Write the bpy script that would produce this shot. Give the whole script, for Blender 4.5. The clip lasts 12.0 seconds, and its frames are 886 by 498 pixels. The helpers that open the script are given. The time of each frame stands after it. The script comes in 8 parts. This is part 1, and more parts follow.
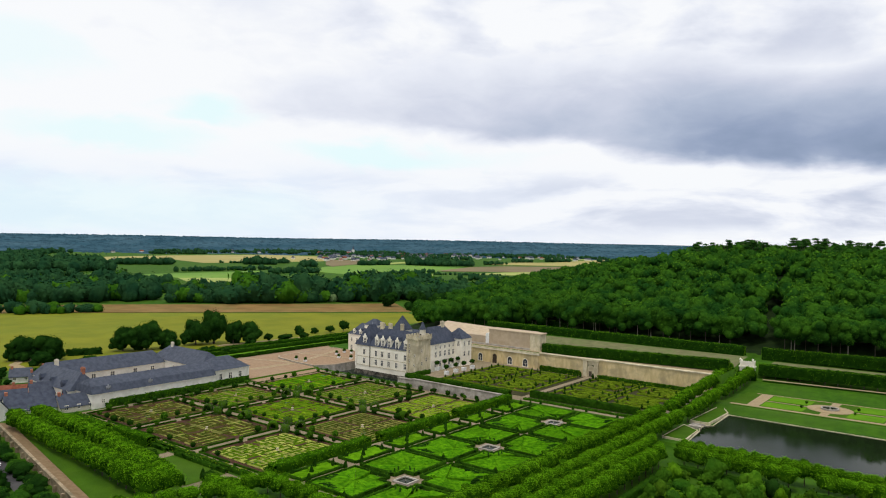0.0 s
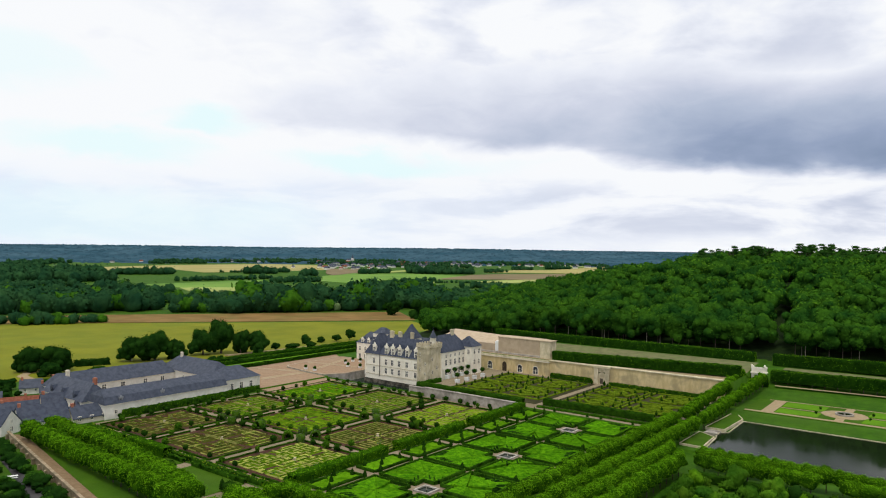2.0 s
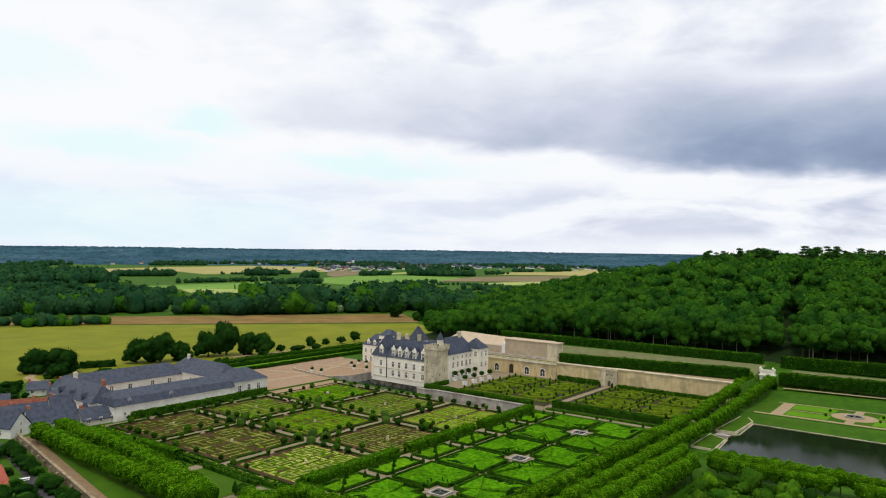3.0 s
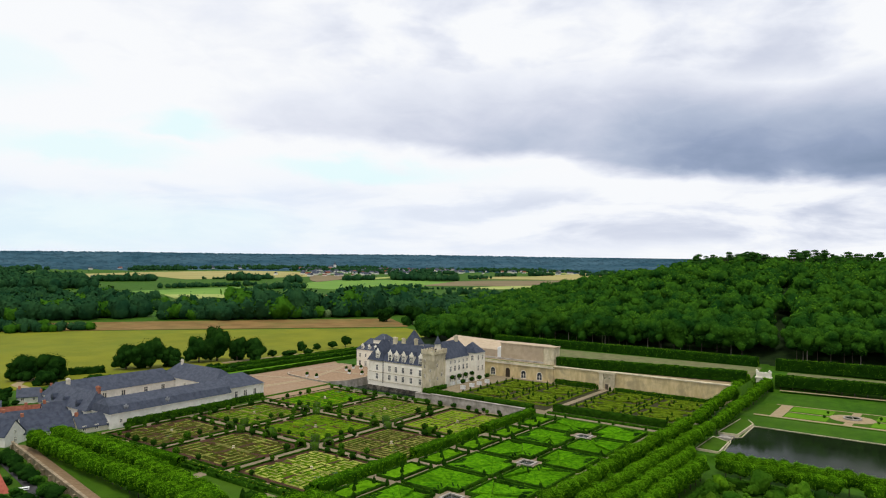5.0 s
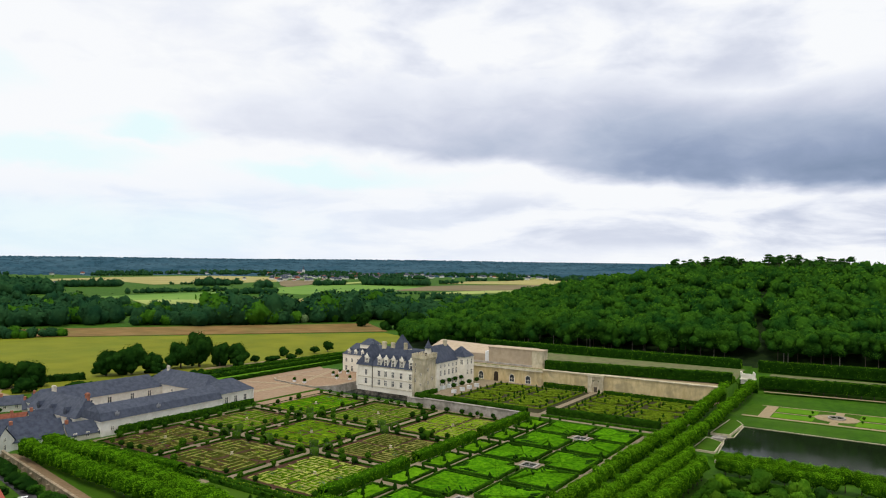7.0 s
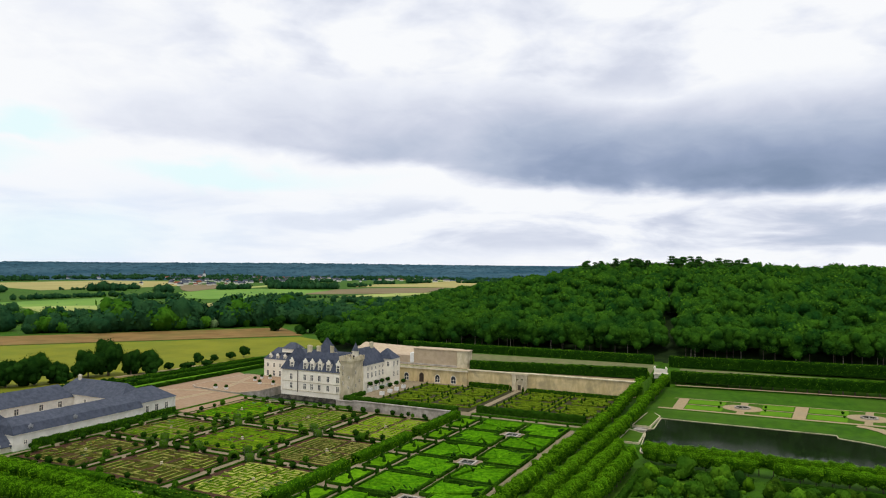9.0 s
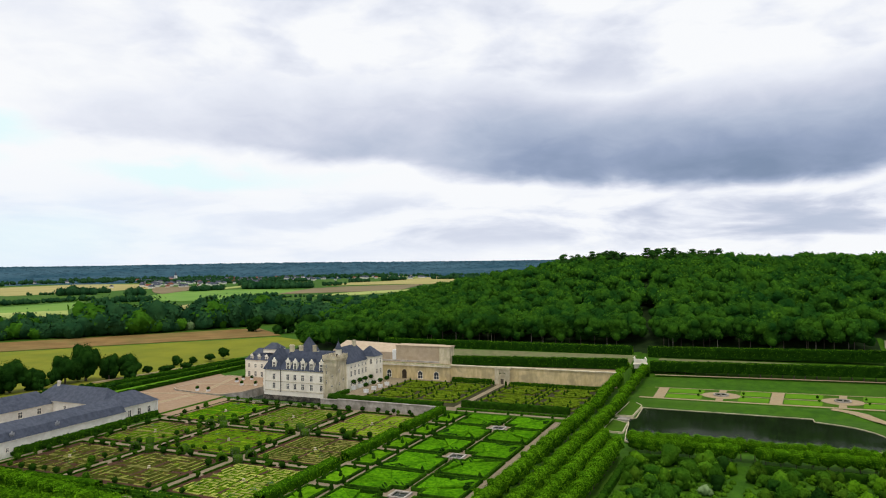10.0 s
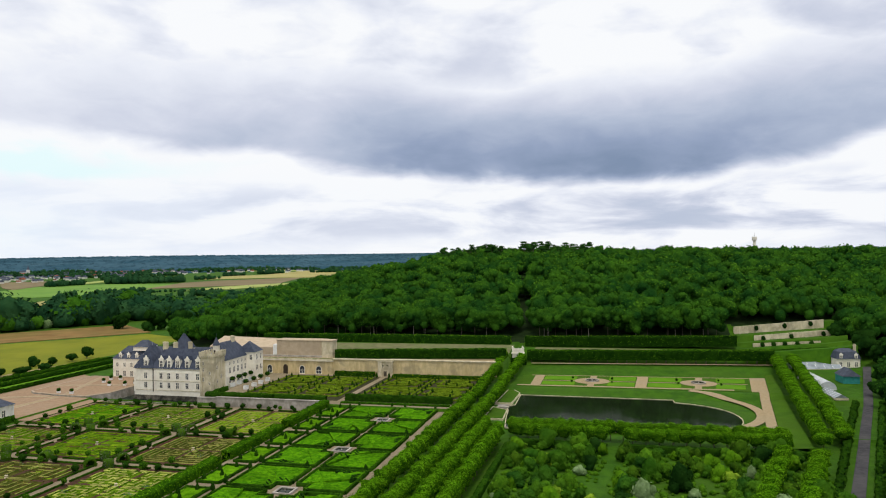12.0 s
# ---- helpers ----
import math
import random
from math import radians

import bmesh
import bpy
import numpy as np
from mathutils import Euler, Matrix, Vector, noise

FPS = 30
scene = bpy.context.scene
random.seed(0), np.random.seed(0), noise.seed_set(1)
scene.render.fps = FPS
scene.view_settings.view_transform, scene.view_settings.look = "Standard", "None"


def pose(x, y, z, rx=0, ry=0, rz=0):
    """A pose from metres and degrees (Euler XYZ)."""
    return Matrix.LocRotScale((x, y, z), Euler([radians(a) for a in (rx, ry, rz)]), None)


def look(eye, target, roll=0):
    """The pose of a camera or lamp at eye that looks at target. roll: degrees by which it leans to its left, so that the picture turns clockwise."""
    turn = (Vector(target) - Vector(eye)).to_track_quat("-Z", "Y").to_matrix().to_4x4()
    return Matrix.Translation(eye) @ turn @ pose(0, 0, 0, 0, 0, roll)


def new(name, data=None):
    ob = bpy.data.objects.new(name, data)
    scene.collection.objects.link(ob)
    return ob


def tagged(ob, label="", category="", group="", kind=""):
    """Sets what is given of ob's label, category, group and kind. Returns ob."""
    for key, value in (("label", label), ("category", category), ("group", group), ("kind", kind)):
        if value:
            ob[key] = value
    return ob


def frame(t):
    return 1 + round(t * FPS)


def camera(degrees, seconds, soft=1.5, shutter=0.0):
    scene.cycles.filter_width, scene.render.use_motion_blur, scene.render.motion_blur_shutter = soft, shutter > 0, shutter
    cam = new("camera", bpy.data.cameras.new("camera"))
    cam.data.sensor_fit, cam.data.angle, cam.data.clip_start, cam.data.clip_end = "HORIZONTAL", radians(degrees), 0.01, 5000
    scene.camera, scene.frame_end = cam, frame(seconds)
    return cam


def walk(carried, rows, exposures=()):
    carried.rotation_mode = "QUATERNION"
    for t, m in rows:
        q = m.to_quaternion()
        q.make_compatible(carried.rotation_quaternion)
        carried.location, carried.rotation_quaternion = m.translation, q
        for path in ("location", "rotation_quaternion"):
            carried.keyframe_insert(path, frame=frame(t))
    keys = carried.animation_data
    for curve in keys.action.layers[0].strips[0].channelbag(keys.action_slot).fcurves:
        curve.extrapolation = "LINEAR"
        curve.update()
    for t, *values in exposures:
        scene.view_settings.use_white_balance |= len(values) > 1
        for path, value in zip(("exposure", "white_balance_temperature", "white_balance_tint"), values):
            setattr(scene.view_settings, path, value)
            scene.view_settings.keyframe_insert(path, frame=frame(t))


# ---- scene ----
cam = camera(64.18, 12.0, soft=1.1)
PATH = [
    (0.0, look((114.02, -170.16, 60.31), (52.59, -91.26, 59.07), 1.06)),
    (0.5, look((113.25, -170.77, 60.32), (51.90, -91.81, 59.46), 0.95)),
    (1.0, look((112.34, -171.49, 60.28), (51.01, -92.51, 59.69), 0.82)),
    (1.5, look((111.17, -172.37, 60.24), (49.85, -93.38, 59.93), 0.76)),
    (2.0, look((109.83, -173.34, 60.20), (48.58, -94.29, 60.10), 0.70)),
    (2.5, look((108.40, -174.34, 60.19), (47.16, -95.29, 60.24), 0.78)),
    (3.0, look((106.85, -175.31, 60.14), (45.65, -96.22, 60.33), 0.75)),
    (3.2, look((106.17, -175.65, 60.08), (45.10, -96.46, 60.34), 0.73)),
    (4.8, look((100.76, -178.37, 59.67), (40.65, -98.46, 60.46), 0.60)),
    (5.0, look((100.01, -178.86, 59.64), (41.01, -98.12, 60.52), 0.69)),
    (5.2, look((99.17, -179.49, 59.61), (43.13, -96.67, 60.53), 0.69)),
    (5.5, look((97.92, -180.43, 59.56), (42.04, -97.50, 60.55), 0.68)),
    (6.0, look((95.83, -182.03, 59.46), (40.02, -99.07, 60.67), 0.70)),
    (6.5, look((93.86, -183.80, 59.36), (38.02, -100.86, 60.79), 0.73)),
    (6.7, look((93.11, -184.53, 59.31), (37.36, -101.53, 60.82), 0.72)),
    (8.3, look((87.11, -190.40, 58.92), (35.74, -104.63, 61.07), 0.62)),
    (8.5, look((86.36, -191.13, 58.88), (35.58, -105.01, 61.10), 0.60)),
    (8.7, look((85.62, -191.86, 58.85), (38.04, -103.94, 61.06), 0.55)),
    (8.8, look((85.26, -192.23, 58.84), (39.93, -103.12, 61.04), 0.53)),
    (9.0, look((84.52, -192.96, 58.82), (41.02, -102.94, 61.00), 0.47)),
    (9.2, look((83.91, -193.60, 58.84), (42.35, -102.67, 60.96), 0.21)),
    (9.5, look((83.00, -194.55, 58.87), (41.38, -103.65, 60.89), -0.17)),
    (10.0, look((82.05, -195.69, 58.90), (41.98, -104.08, 60.54), -0.77)),
    (10.2, look((81.85, -196.00, 58.92), (45.85, -102.72, 60.26), -0.96)),
    (10.4, look((81.66, -196.31, 58.93), (47.39, -102.37, 59.98), -1.16)),
    (10.5, look((81.56, -196.47, 58.94), (53.31, -100.55, 59.84), -1.25)),
    (10.7, look((81.41, -196.73, 58.96), (54.61, -100.40, 59.79), -1.19)),
    (11.0, look((81.17, -197.13, 59.00), (55.50, -100.48, 59.73), -1.09)),
    (11.5, look((80.96, -197.51, 59.00), (56.93, -100.44, 59.51), -0.94)),
    (12.0, look((80.84, -197.76, 58.99), (56.86, -100.68, 59.41), -0.77)),
]
walk(cam, PATH)

# ---------------- world: broken grey cloud deck under a pale summer sky ----------------
world = bpy.data.worlds.new("world")
scene.world = world
world.use_nodes = True
SUN_EL, SUN_AZ = radians(72), radians(150)


class Nodes:
    """Small helper to write node trees as formulas."""

    def __init__(self, tree):
        self.t, self.n, self.l = tree, tree.nodes, tree.links

    def put(self, sock, value):
        if hasattr(value, "is_linked"):
            self.l.new(value, sock)
        else:
            sock.default_value = value

    def math(self, op, a, b=0.0, c=0.0, clamp=False):
        n = self.n.new("ShaderNodeMath")
        n.operation, n.use_clamp = op, clamp
        for s, v in zip(n.inputs, (a, b, c)):
            self.put(s, v)
        return n.outputs[0]

    def vmath(self, op, a, b=(0, 0, 0)):
        n = self.n.new("ShaderNodeVectorMath")
        n.operation = op
        self.put(n.inputs[0], a)
        self.put(n.inputs[1], b)
        return n.outputs[0]

    def ramp(self, value, lo, hi, a=0.0, b=1.0, smooth=True):
        n = self.n.new("ShaderNodeMapRange")
        n.interpolation_type = "SMOOTHSTEP" if smooth else "LINEAR"
        self.put(n.inputs[0], value)
        for s, v in zip(n.inputs[1:5], (lo, hi, a, b)):
            self.put(s, v)
        return n.outputs[0]

    def noise(self, vec, scale, detail=4.0, rough=0.5, distort=0.0):
        n = self.n.new("ShaderNodeTexNoise")
        self.put(n.inputs["Vector"], vec)
        n.inputs["Scale"].default_value = scale
        n.inputs["Detail"].default_value = detail
        n.inputs["Roughness"].default_value = rough
        n.inputs["Distortion"].default_value = distort
        return n.outputs[0]

    def mix(self, fac, a, b, mode="MIX"):
        n = self.n.new("ShaderNodeMix")
        n.data_type, n.blend_type = "RGBA", mode
        self.put(n.inputs[0], fac)
        for s, v in ((n.inputs[6], a), (n.inputs[7], b)):
            self.put(s, v if hasattr(v, "is_linked") or len(v) == 4 else (*v, 1))
        return n.outputs[2]


def build_sky():
    k = Nodes(world.node_tree)
    k.n.clear()
    out = k.n.new("ShaderNodeOutputWorld")
    bg = k.n.new("ShaderNodeBackground")
    sky = k.n.new("ShaderNodeTexSky")
    sky.sky_type, sky.sun_disc = "NISHITA", False
    sky.sun_elevation, sky.sun_rotation = SUN_EL, SUN_AZ
    sky.air_density, sky.dust_density = 1.2, 1.5
    d = k.n.new("ShaderNodeTexCoord").outputs["Generated"]
    xyz = k.n.new("ShaderNodeSeparateXYZ")
    k.l.new(d, xyz.inputs[0])
    x, y, z = xyz.outputs
    # azimuth (degrees, clockwise from +y) and height above the horizon (degrees)
    az = k.math("MULTIPLY", k.math("ARCTAN2", x, y), 57.2958)
    el = k.math("MULTIPLY", k.math("ARCSINE", z), 57.2958)

    def plane(a, e):
        comb = k.n.new("ShaderNodeCombineXYZ")
        k.put(comb.inputs[0], k.math("DIVIDE", az, a))
        k.put(comb.inputs[1], k.math("DIVIDE", el, e))
        k.put(comb.inputs[2], k.math("MULTIPLY", k.math("ABSOLUTE", y), 0.3))
        return comb.outputs[0]

    bank = plane(21.0, 9.0)
    big = k.noise(bank, 0.8, 2, 0.45, 0.3)
    mid = k.noise(bank, 1.7, 5, 0.5, 0.3)
    puff = k.noise(bank, 4.6, 7, 0.55, 0.35)
    low = k.noise(plane(13.0, 3.0), 1.15, 6, 0.55, 0.35)
    c = lambda n_, g: k.math("MULTIPLY", k.math("SUBTRACT", n_, 0.5), g)

    def along(points, gain):
        """A value that changes with the azimuth: (degrees, value) pairs."""
        n = k.n.new("ShaderNodeValToRGB")
        n.color_ramp.interpolation = "EASE"
        k.put(n.inputs[0], k.math("DIVIDE", k.math("ADD", k.math("ADD", az, c(big, 9.0)), 90.0), 140.0))
        e = n.color_ramp.elements
        for i, (a, v) in enumerate(points):
            q = e[i] if i < 2 else e.new(1.0)
            q.position, q.color = (a + 90.0) / 140.0, (v / gain, v / gain, v / gain, 1)
        return k.math("MULTIPLY", n.outputs[0], gain)

    def mass(bottom, top, strength, ragged, soft):
        """A cloud bank between two edges: crisp and ragged below, fading above."""
        e2 = k.math("ADD", k.math("ADD", el, c(mid, ragged)), c(puff, ragged * 0.42))
        e3 = k.math("ADD", el, c(mid, ragged * 2.2))
        rise = k.ramp(k.math("SUBTRACT", e2, bottom), -0.5, soft)
        span = k.math("DIVIDE", k.math("SUBTRACT", e3, bottom), k.math("SUBTRACT", top, bottom))
        return k.math("MULTIPLY", k.math("MULTIPLY", rise, k.ramp(span, 1.15, 0.2)), strength)

    # the heavy bank that sinks towards the middle and lifts again in the east
    core = mass(along([(-60, 9.8), (-38, 8.6), (-29, 7.9), (-20, 6.3), (-8, 5.5), (5, 5.6), (12, 6.3), (24, 8.6)], 20.0),
                along([(-60, 13.0), (-40, 16.0), (-20, 15.6), (-8, 13.6), (5, 13.6), (18, 16.5), (30, 18.0)], 20.0),
                along([(-58, 0.0), (-47, 0.15), (-36, 0.28), (-26, 0.40), (-15, 0.76), (-2, 0.82), (8, 0.74), (16, 0.54), (30, 0.46)], 1.0), 2.2, 1.0)
    core = k.math("MULTIPLY", core, k.math("ADD", 1.0, k.math("ADD", c(mid, 0.9), c(puff, 0.35))))
    # pale lilac patches higher up
    high = k.math("MULTIPLY", k.ramp(k.math("ADD", mid, c(puff, 0.18)), 0.40, 0.74), k.math("MULTIPLY", k.ramp(el, 11, 15), along([(-66, 0.04), (-50, 0.08), (-42, 0.26), (-30, 0.24), (-10, 0.26), (30, 0.36)], 1.0)))
    # thin streaks and a darker clump under the bank
    lows = k.math("MULTIPLY", k.ramp(low, 0.40, 0.66), k.math("MULTIPLY", k.ramp(el, 6.4, 3.8), k.math("MULTIPLY", k.ramp(el, 0.2, 2.0, 0.35, 1.0), along([(-75, 0.16), (-45, 0.14), (-25, 0.26), (-6, 0.36), (0, 0.44), (12, 0.46), (30, 0.30)], 1.0))))
    dark = k.math("MAXIMUM", k.math("MAXIMUM", core, high), lows)
    dark = k.math("ADD", dark, k.math("ADD", c(puff, 0.16), c(mid, 0.10)), 0, True)
    tone = k.n.new("ShaderNodeValToRGB")
    k.put(tone.inputs[0], dark)
    e_ = tone.color_ramp.elements
    e_[0].position, e_[0].color = 0.02, (0.945, 0.960, 0.985, 1)
    e_[1].position, e_[1].color = 1.0, (0.215, 0.285, 0.42, 1)
    for at_, col_ in ((0.12, (0.825, 0.855, 0.935, 1)), (0.3, (0.63, 0.67, 0.79, 1)), (0.5, (0.455, 0.52, 0.66, 1)), (0.75, (0.305, 0.375, 0.53, 1))):
        q_ = e_.new(at_)
        q_.color = col_
    cloud = tone.outputs[0]
    az2 = k.math("ADD", az, c(mid, 16.0))
    el2 = k.math("ADD", k.math("ADD", el, c(mid, 3.0)), c(puff, 2.6))

    def lump(a0, ra, e0, re):
        u = k.math("DIVIDE", k.math("SUBTRACT", az2, a0), ra)
        v = k.math("DIVIDE", k.math("SUBTRACT", el2, e0), re)
        q = k.math("SQRT", k.math("ADD", k.math("MULTIPLY", u, u), k.math("MULTIPLY", v, v)))
        return k.ramp(q, 1.15, 0.3)

    # openings with thin blue-green sky
    gap = k.math("MAXIMUM", k.math("MULTIPLY", lump(-64, 9, 7.2, 1.5), 0.8), k.math("MULTIPLY", lump(-42, 11, 6.9, 1.3), 0.9))
    gap = k.math("MAXIMUM", gap, k.math("MULTIPLY", lump(-56, 5, 9.6, 1.2), 0.9))
    gap = k.math("MAXIMUM", gap, k.math("MULTIPLY", lump(-71, 6, 12.5, 2.4), 0.5))
    gap = k.math("MAXIMUM", gap, k.math("MULTIPLY", lump(-66, 24, 2.0, 2.6), 0.5))
    blue = k.mix(1.0, sky.outputs[0], (0.105, 0.105, 0.105), "MULTIPLY")
    blue = k.mix(0.94, blue, (0.78, 1.0, 1.02))
    wash = k.math("MULTIPLY", k.ramp(el, 7.5, 3.5), k.math("MULTIPLY", along([(-85, 0.85), (-52, 0.7), (-36, 0.3), (-20, 0.1), (0, 0.05)], 1.0), k.ramp(low, 0.34, 0.62, 0.35, 1.0)))
    cloud = k.mix(wash, cloud, (0.745, 0.845, 0.985))
    col = k.mix(k.math("MULTIPLY", gap, 0.85), cloud, blue)
    # ground half, never seen: keeps the bounce plain
    col = k.mix(k.ramp(z, -0.02, -0.10), col, (0.06, 0.09, 0.03))
    k.put(bg.inputs[0], col)
    bg.inputs[1].default_value = 1.0
    k.l.new(bg.outputs[0], out.inputs[0])


build_sky()
sun = new("sun", bpy.data.lights.new("sun", "SUN"))
sun.data.energy, sun.data.angle, sun.data.color = 1.7, radians(8), (1.0, 0.95, 0.86)
sun_dir = Vector((math.sin(SUN_AZ) * math.cos(SUN_EL), math.cos(SUN_AZ) * math.cos(SUN_EL), math.sin(SUN_EL)))
sun.matrix_world = look(sun_dir * 100, (0, 0, 0))
scene.view_settings.exposure = 0.0

# ---------------- materials ----------------
def surface(name, c1, c2, scale=1.0, rough=0.85, bump=0.0, bump_scale=None, per_object=0.0, per_island=0.0,
            stain=None, stain_scale=0.08, stain_amount=0.5, metal=0.0, spec=0.12, streak=0.0, detail=6.0, depth=0.25):
    """Two-scale procedural surface: fine grain between two colours, broad stains, relief."""
    m = bpy.data.materials.new(name)
    m.use_nodes = True
    k = Nodes(m.node_tree)
    b = k.n["Principled BSDF"]
    pos = k.n.new("ShaderNodeNewGeometry").outputs["Position"]
    if streak:
        pos_s = k.vmath("MULTIPLY", pos, (1, 1, streak))
    else:
        pos_s = pos
    f = k.ramp(k.noise(pos_s, scale, detail, 0.6), 0.3, 0.7)
    col = k.mix(f, c1, c2)
    if stain:
        s = k.ramp(k.noise(pos, stain_scale, 5, 0.6, 0.4), 0.42, 0.68, 0.0, stain_amount)
        col = k.mix(s, col, stain)
    if per_object:
        r = k.n.new("ShaderNodeObjectInfo").outputs["Random"]
        col = k.mix(1.0, col, k.mix(r, (1 - per_object,) * 3, (1 + per_object,) * 3), "MULTIPLY")
    if per_island:
        r = k.n.new("ShaderNodeNewGeometry").outputs["Random Per Island"]
        col = k.mix(1.0, col, k.mix(r, (1 - per_island, 1 - per_island, 1 - per_island * 0.6), (1 + per_island, 1 + per_island, 1 + per_island * 0.6)), "MULTIPLY")
    k.put(b.inputs["Base Color"], col)
    b.inputs["Roughness"].default_value = rough
    b.inputs["Metallic"].default_value = metal
    b.inputs["Specular IOR Level"].default_value = spec
    if bump:
        n = k.n.new("ShaderNodeBump")
        n.inputs["Strength"].default_value = bump
        n.inputs["Distance"].default_value = depth
        k.put(n.inputs["Height"], k.noise(pos, bump_scale or scale * 2, 5, 0.6))
        k.l.new(n.outputs[0], b.inputs["Normal"])
    return m


def foliage(name, c1, c2, scale=0.5, isl=0.18, obj=0.15, bump=0.35, bump_scale=2.2, depth=0.25):
    m = surface(name, c1, c2, scale, 1.0, bump, bump_scale, obj, isl, spec=0.0, depth=depth)
    return m


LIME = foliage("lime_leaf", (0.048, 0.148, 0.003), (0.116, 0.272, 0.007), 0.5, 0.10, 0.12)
# dark body greens that stand in for shade between the leaves
MAZE_IN = foliage("maze_inner", (0.052, 0.092, 0.006), (0.105, 0.155, 0.009), 0.6)
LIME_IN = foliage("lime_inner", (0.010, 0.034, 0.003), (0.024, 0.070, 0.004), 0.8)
# darker copy of the lime green, painting shade onto crown and hedge sides
LIME_SHADED = foliage("lime_shade", (0.012, 0.045, 0.002), (0.030, 0.086, 0.003), 0.6, 0.1, bump=0.6, bump_scale=2.2, depth=0.4)
BOX = foliage("box_leaf", (0.030, 0.095, 0.005), (0.080, 0.185, 0.010), 0.9)
YEW = foliage("yew_leaf", (0.006, 0.024, 0.004), (0.018, 0.055, 0.006), 0.9)
BRIGHT = foliage("clipped_green", (0.026, 0.110, 0.003), (0.088, 0.236, 0.005), 0.8, 0.2, 0.08)
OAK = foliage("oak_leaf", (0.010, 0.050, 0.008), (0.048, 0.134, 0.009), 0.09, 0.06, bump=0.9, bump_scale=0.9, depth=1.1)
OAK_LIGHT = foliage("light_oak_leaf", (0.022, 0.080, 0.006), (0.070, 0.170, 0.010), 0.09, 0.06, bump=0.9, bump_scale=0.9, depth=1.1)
# oak green again, darkened to carry some shade below the leafy crown tops
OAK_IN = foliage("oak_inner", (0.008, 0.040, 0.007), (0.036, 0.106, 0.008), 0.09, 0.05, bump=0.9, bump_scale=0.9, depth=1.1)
# near-black hornbeam green: shade of the hedge sides put into the body colour
HORN_SHADED = foliage("hornbeam_shade", (0.005, 0.022, 0.002), (0.013, 0.044, 0.003), 0.6, 0.1, bump=0.6, bump_scale=2.2, depth=0.4)
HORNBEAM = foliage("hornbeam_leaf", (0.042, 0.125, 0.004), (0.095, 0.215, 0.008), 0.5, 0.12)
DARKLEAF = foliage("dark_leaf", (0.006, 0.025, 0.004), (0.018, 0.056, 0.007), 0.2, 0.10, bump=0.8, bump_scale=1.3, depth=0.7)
PINE = foliage("pine_needle", (0.012, 0.046, 0.008), (0.034, 0.092, 0.014), 0.3, 0.12, bump=0.2)
SILVER = foliage("silver_leaf", (0.100, 0.165, 0.055), (0.19, 0.27, 0.12), 0.6, 0.12)
YELLEAF = foliage("yellow_leaf", (0.10, 0.20, 0.012), (0.22, 0.33, 0.025), 0.6, 0.15)
REDLEAF = foliage("red_leaf", (0.14, 0.018, 0.014), (0.26, 0.03, 0.02), 0.6, 0.3)
FRESHLEAF = foliage("fresh_leaf", (0.020, 0.076, 0.006), (0.050, 0.140, 0.010), 0.10, 0.08, bump=0.9, bump_scale=0.9, depth=1.1)
# bluish greens: the haze of distance is mixed into both leaf colours
FARLEAF_HAZE = foliage("far_leaf", (0.011, 0.046, 0.020), (0.032, 0.090, 0.030), 0.05, 0.08, bump=0.9, bump_scale=0.9, depth=1.1)
RIDGE_HAZE = foliage("ridge_wood", (0.026, 0.067, 0.094), (0.054, 0.106, 0.138), 0.004, 0.06, 0.1, 0.0)
BARK = surface("bark", (0.05, 0.040, 0.030), (0.12, 0.10, 0.075), 3.0, 0.95, 0.4)
PALEBARK = surface("pale_bark", (0.16, 0.14, 0.11), (0.30, 0.27, 0.22), 3.0, 0.95, 0.4)
GRASS = surface("grass", (0.022, 0.074, 0.002), (0.042, 0.116, 0.003), 0.25, 0.95, 0.3, 3.0, stain=(0.050, 0.105, 0.007), stain_scale=0.03)
LAWN = surface("lawn", (0.030, 0.084, 0.001), (0.048, 0.114, 0.002), 0.15, 0.95, 0.2, 4.0, stain=(0.05, 0.100, 0.004), stain_scale=0.05)
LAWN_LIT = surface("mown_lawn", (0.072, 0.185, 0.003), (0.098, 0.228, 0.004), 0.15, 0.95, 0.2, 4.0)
MEADOW = surface("meadow", (0.135, 0.152, 0.008), (0.190, 0.198, 0.011), 0.04, 0.95, 0.2, 2.0, stain=(0.12, 0.16, 0.012), stain_scale=0.012)
DRYGRASS = surface("dry_grass", (0.15, 0.090, 0.028), (0.24, 0.145, 0.050), 0.05, 0.95, 0.2, 1.0, stain=(0.12, 0.13, 0.03), stain_scale=0.03)
WHEAT = surface("wheat", (0.29, 0.255, 0.085), (0.37, 0.32, 0.12), 0.01, 0.95, stain=(0.24, 0.24, 0.08), stain_scale=0.02)
CROP = surface("crop", (0.10, 0.21, 0.03), (0.15, 0.27, 0.04), 0.01, 0.95)
PALECROP = surface("pale_crop", (0.25, 0.30, 0.075), (0.33, 0.37, 0.11), 0.01, 0.95)
PLOUGH = surface("plough", (0.150, 0.115, 0.060), (0.205, 0.155, 0.085), 0.01, 0.95, stain=(0.16, 0.15, 0.07), stain_scale=0.015)
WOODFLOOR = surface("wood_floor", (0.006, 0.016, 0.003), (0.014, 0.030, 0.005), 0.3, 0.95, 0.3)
GRAVEL = surface("gravel", (0.205, 0.165, 0.105), (0.285, 0.230, 0.150), 1.2, 0.95, 0.3, 8, stain=(0.145, 0.125, 0.070), stain_scale=0.06)
COURT = surface("court_gravel", (0.25, 0.165, 0.10), (0.33, 0.225, 0.14), 0.8, 0.95, 0.2, 8, stain=(0.31, 0.23, 0.155), stain_scale=0.05)
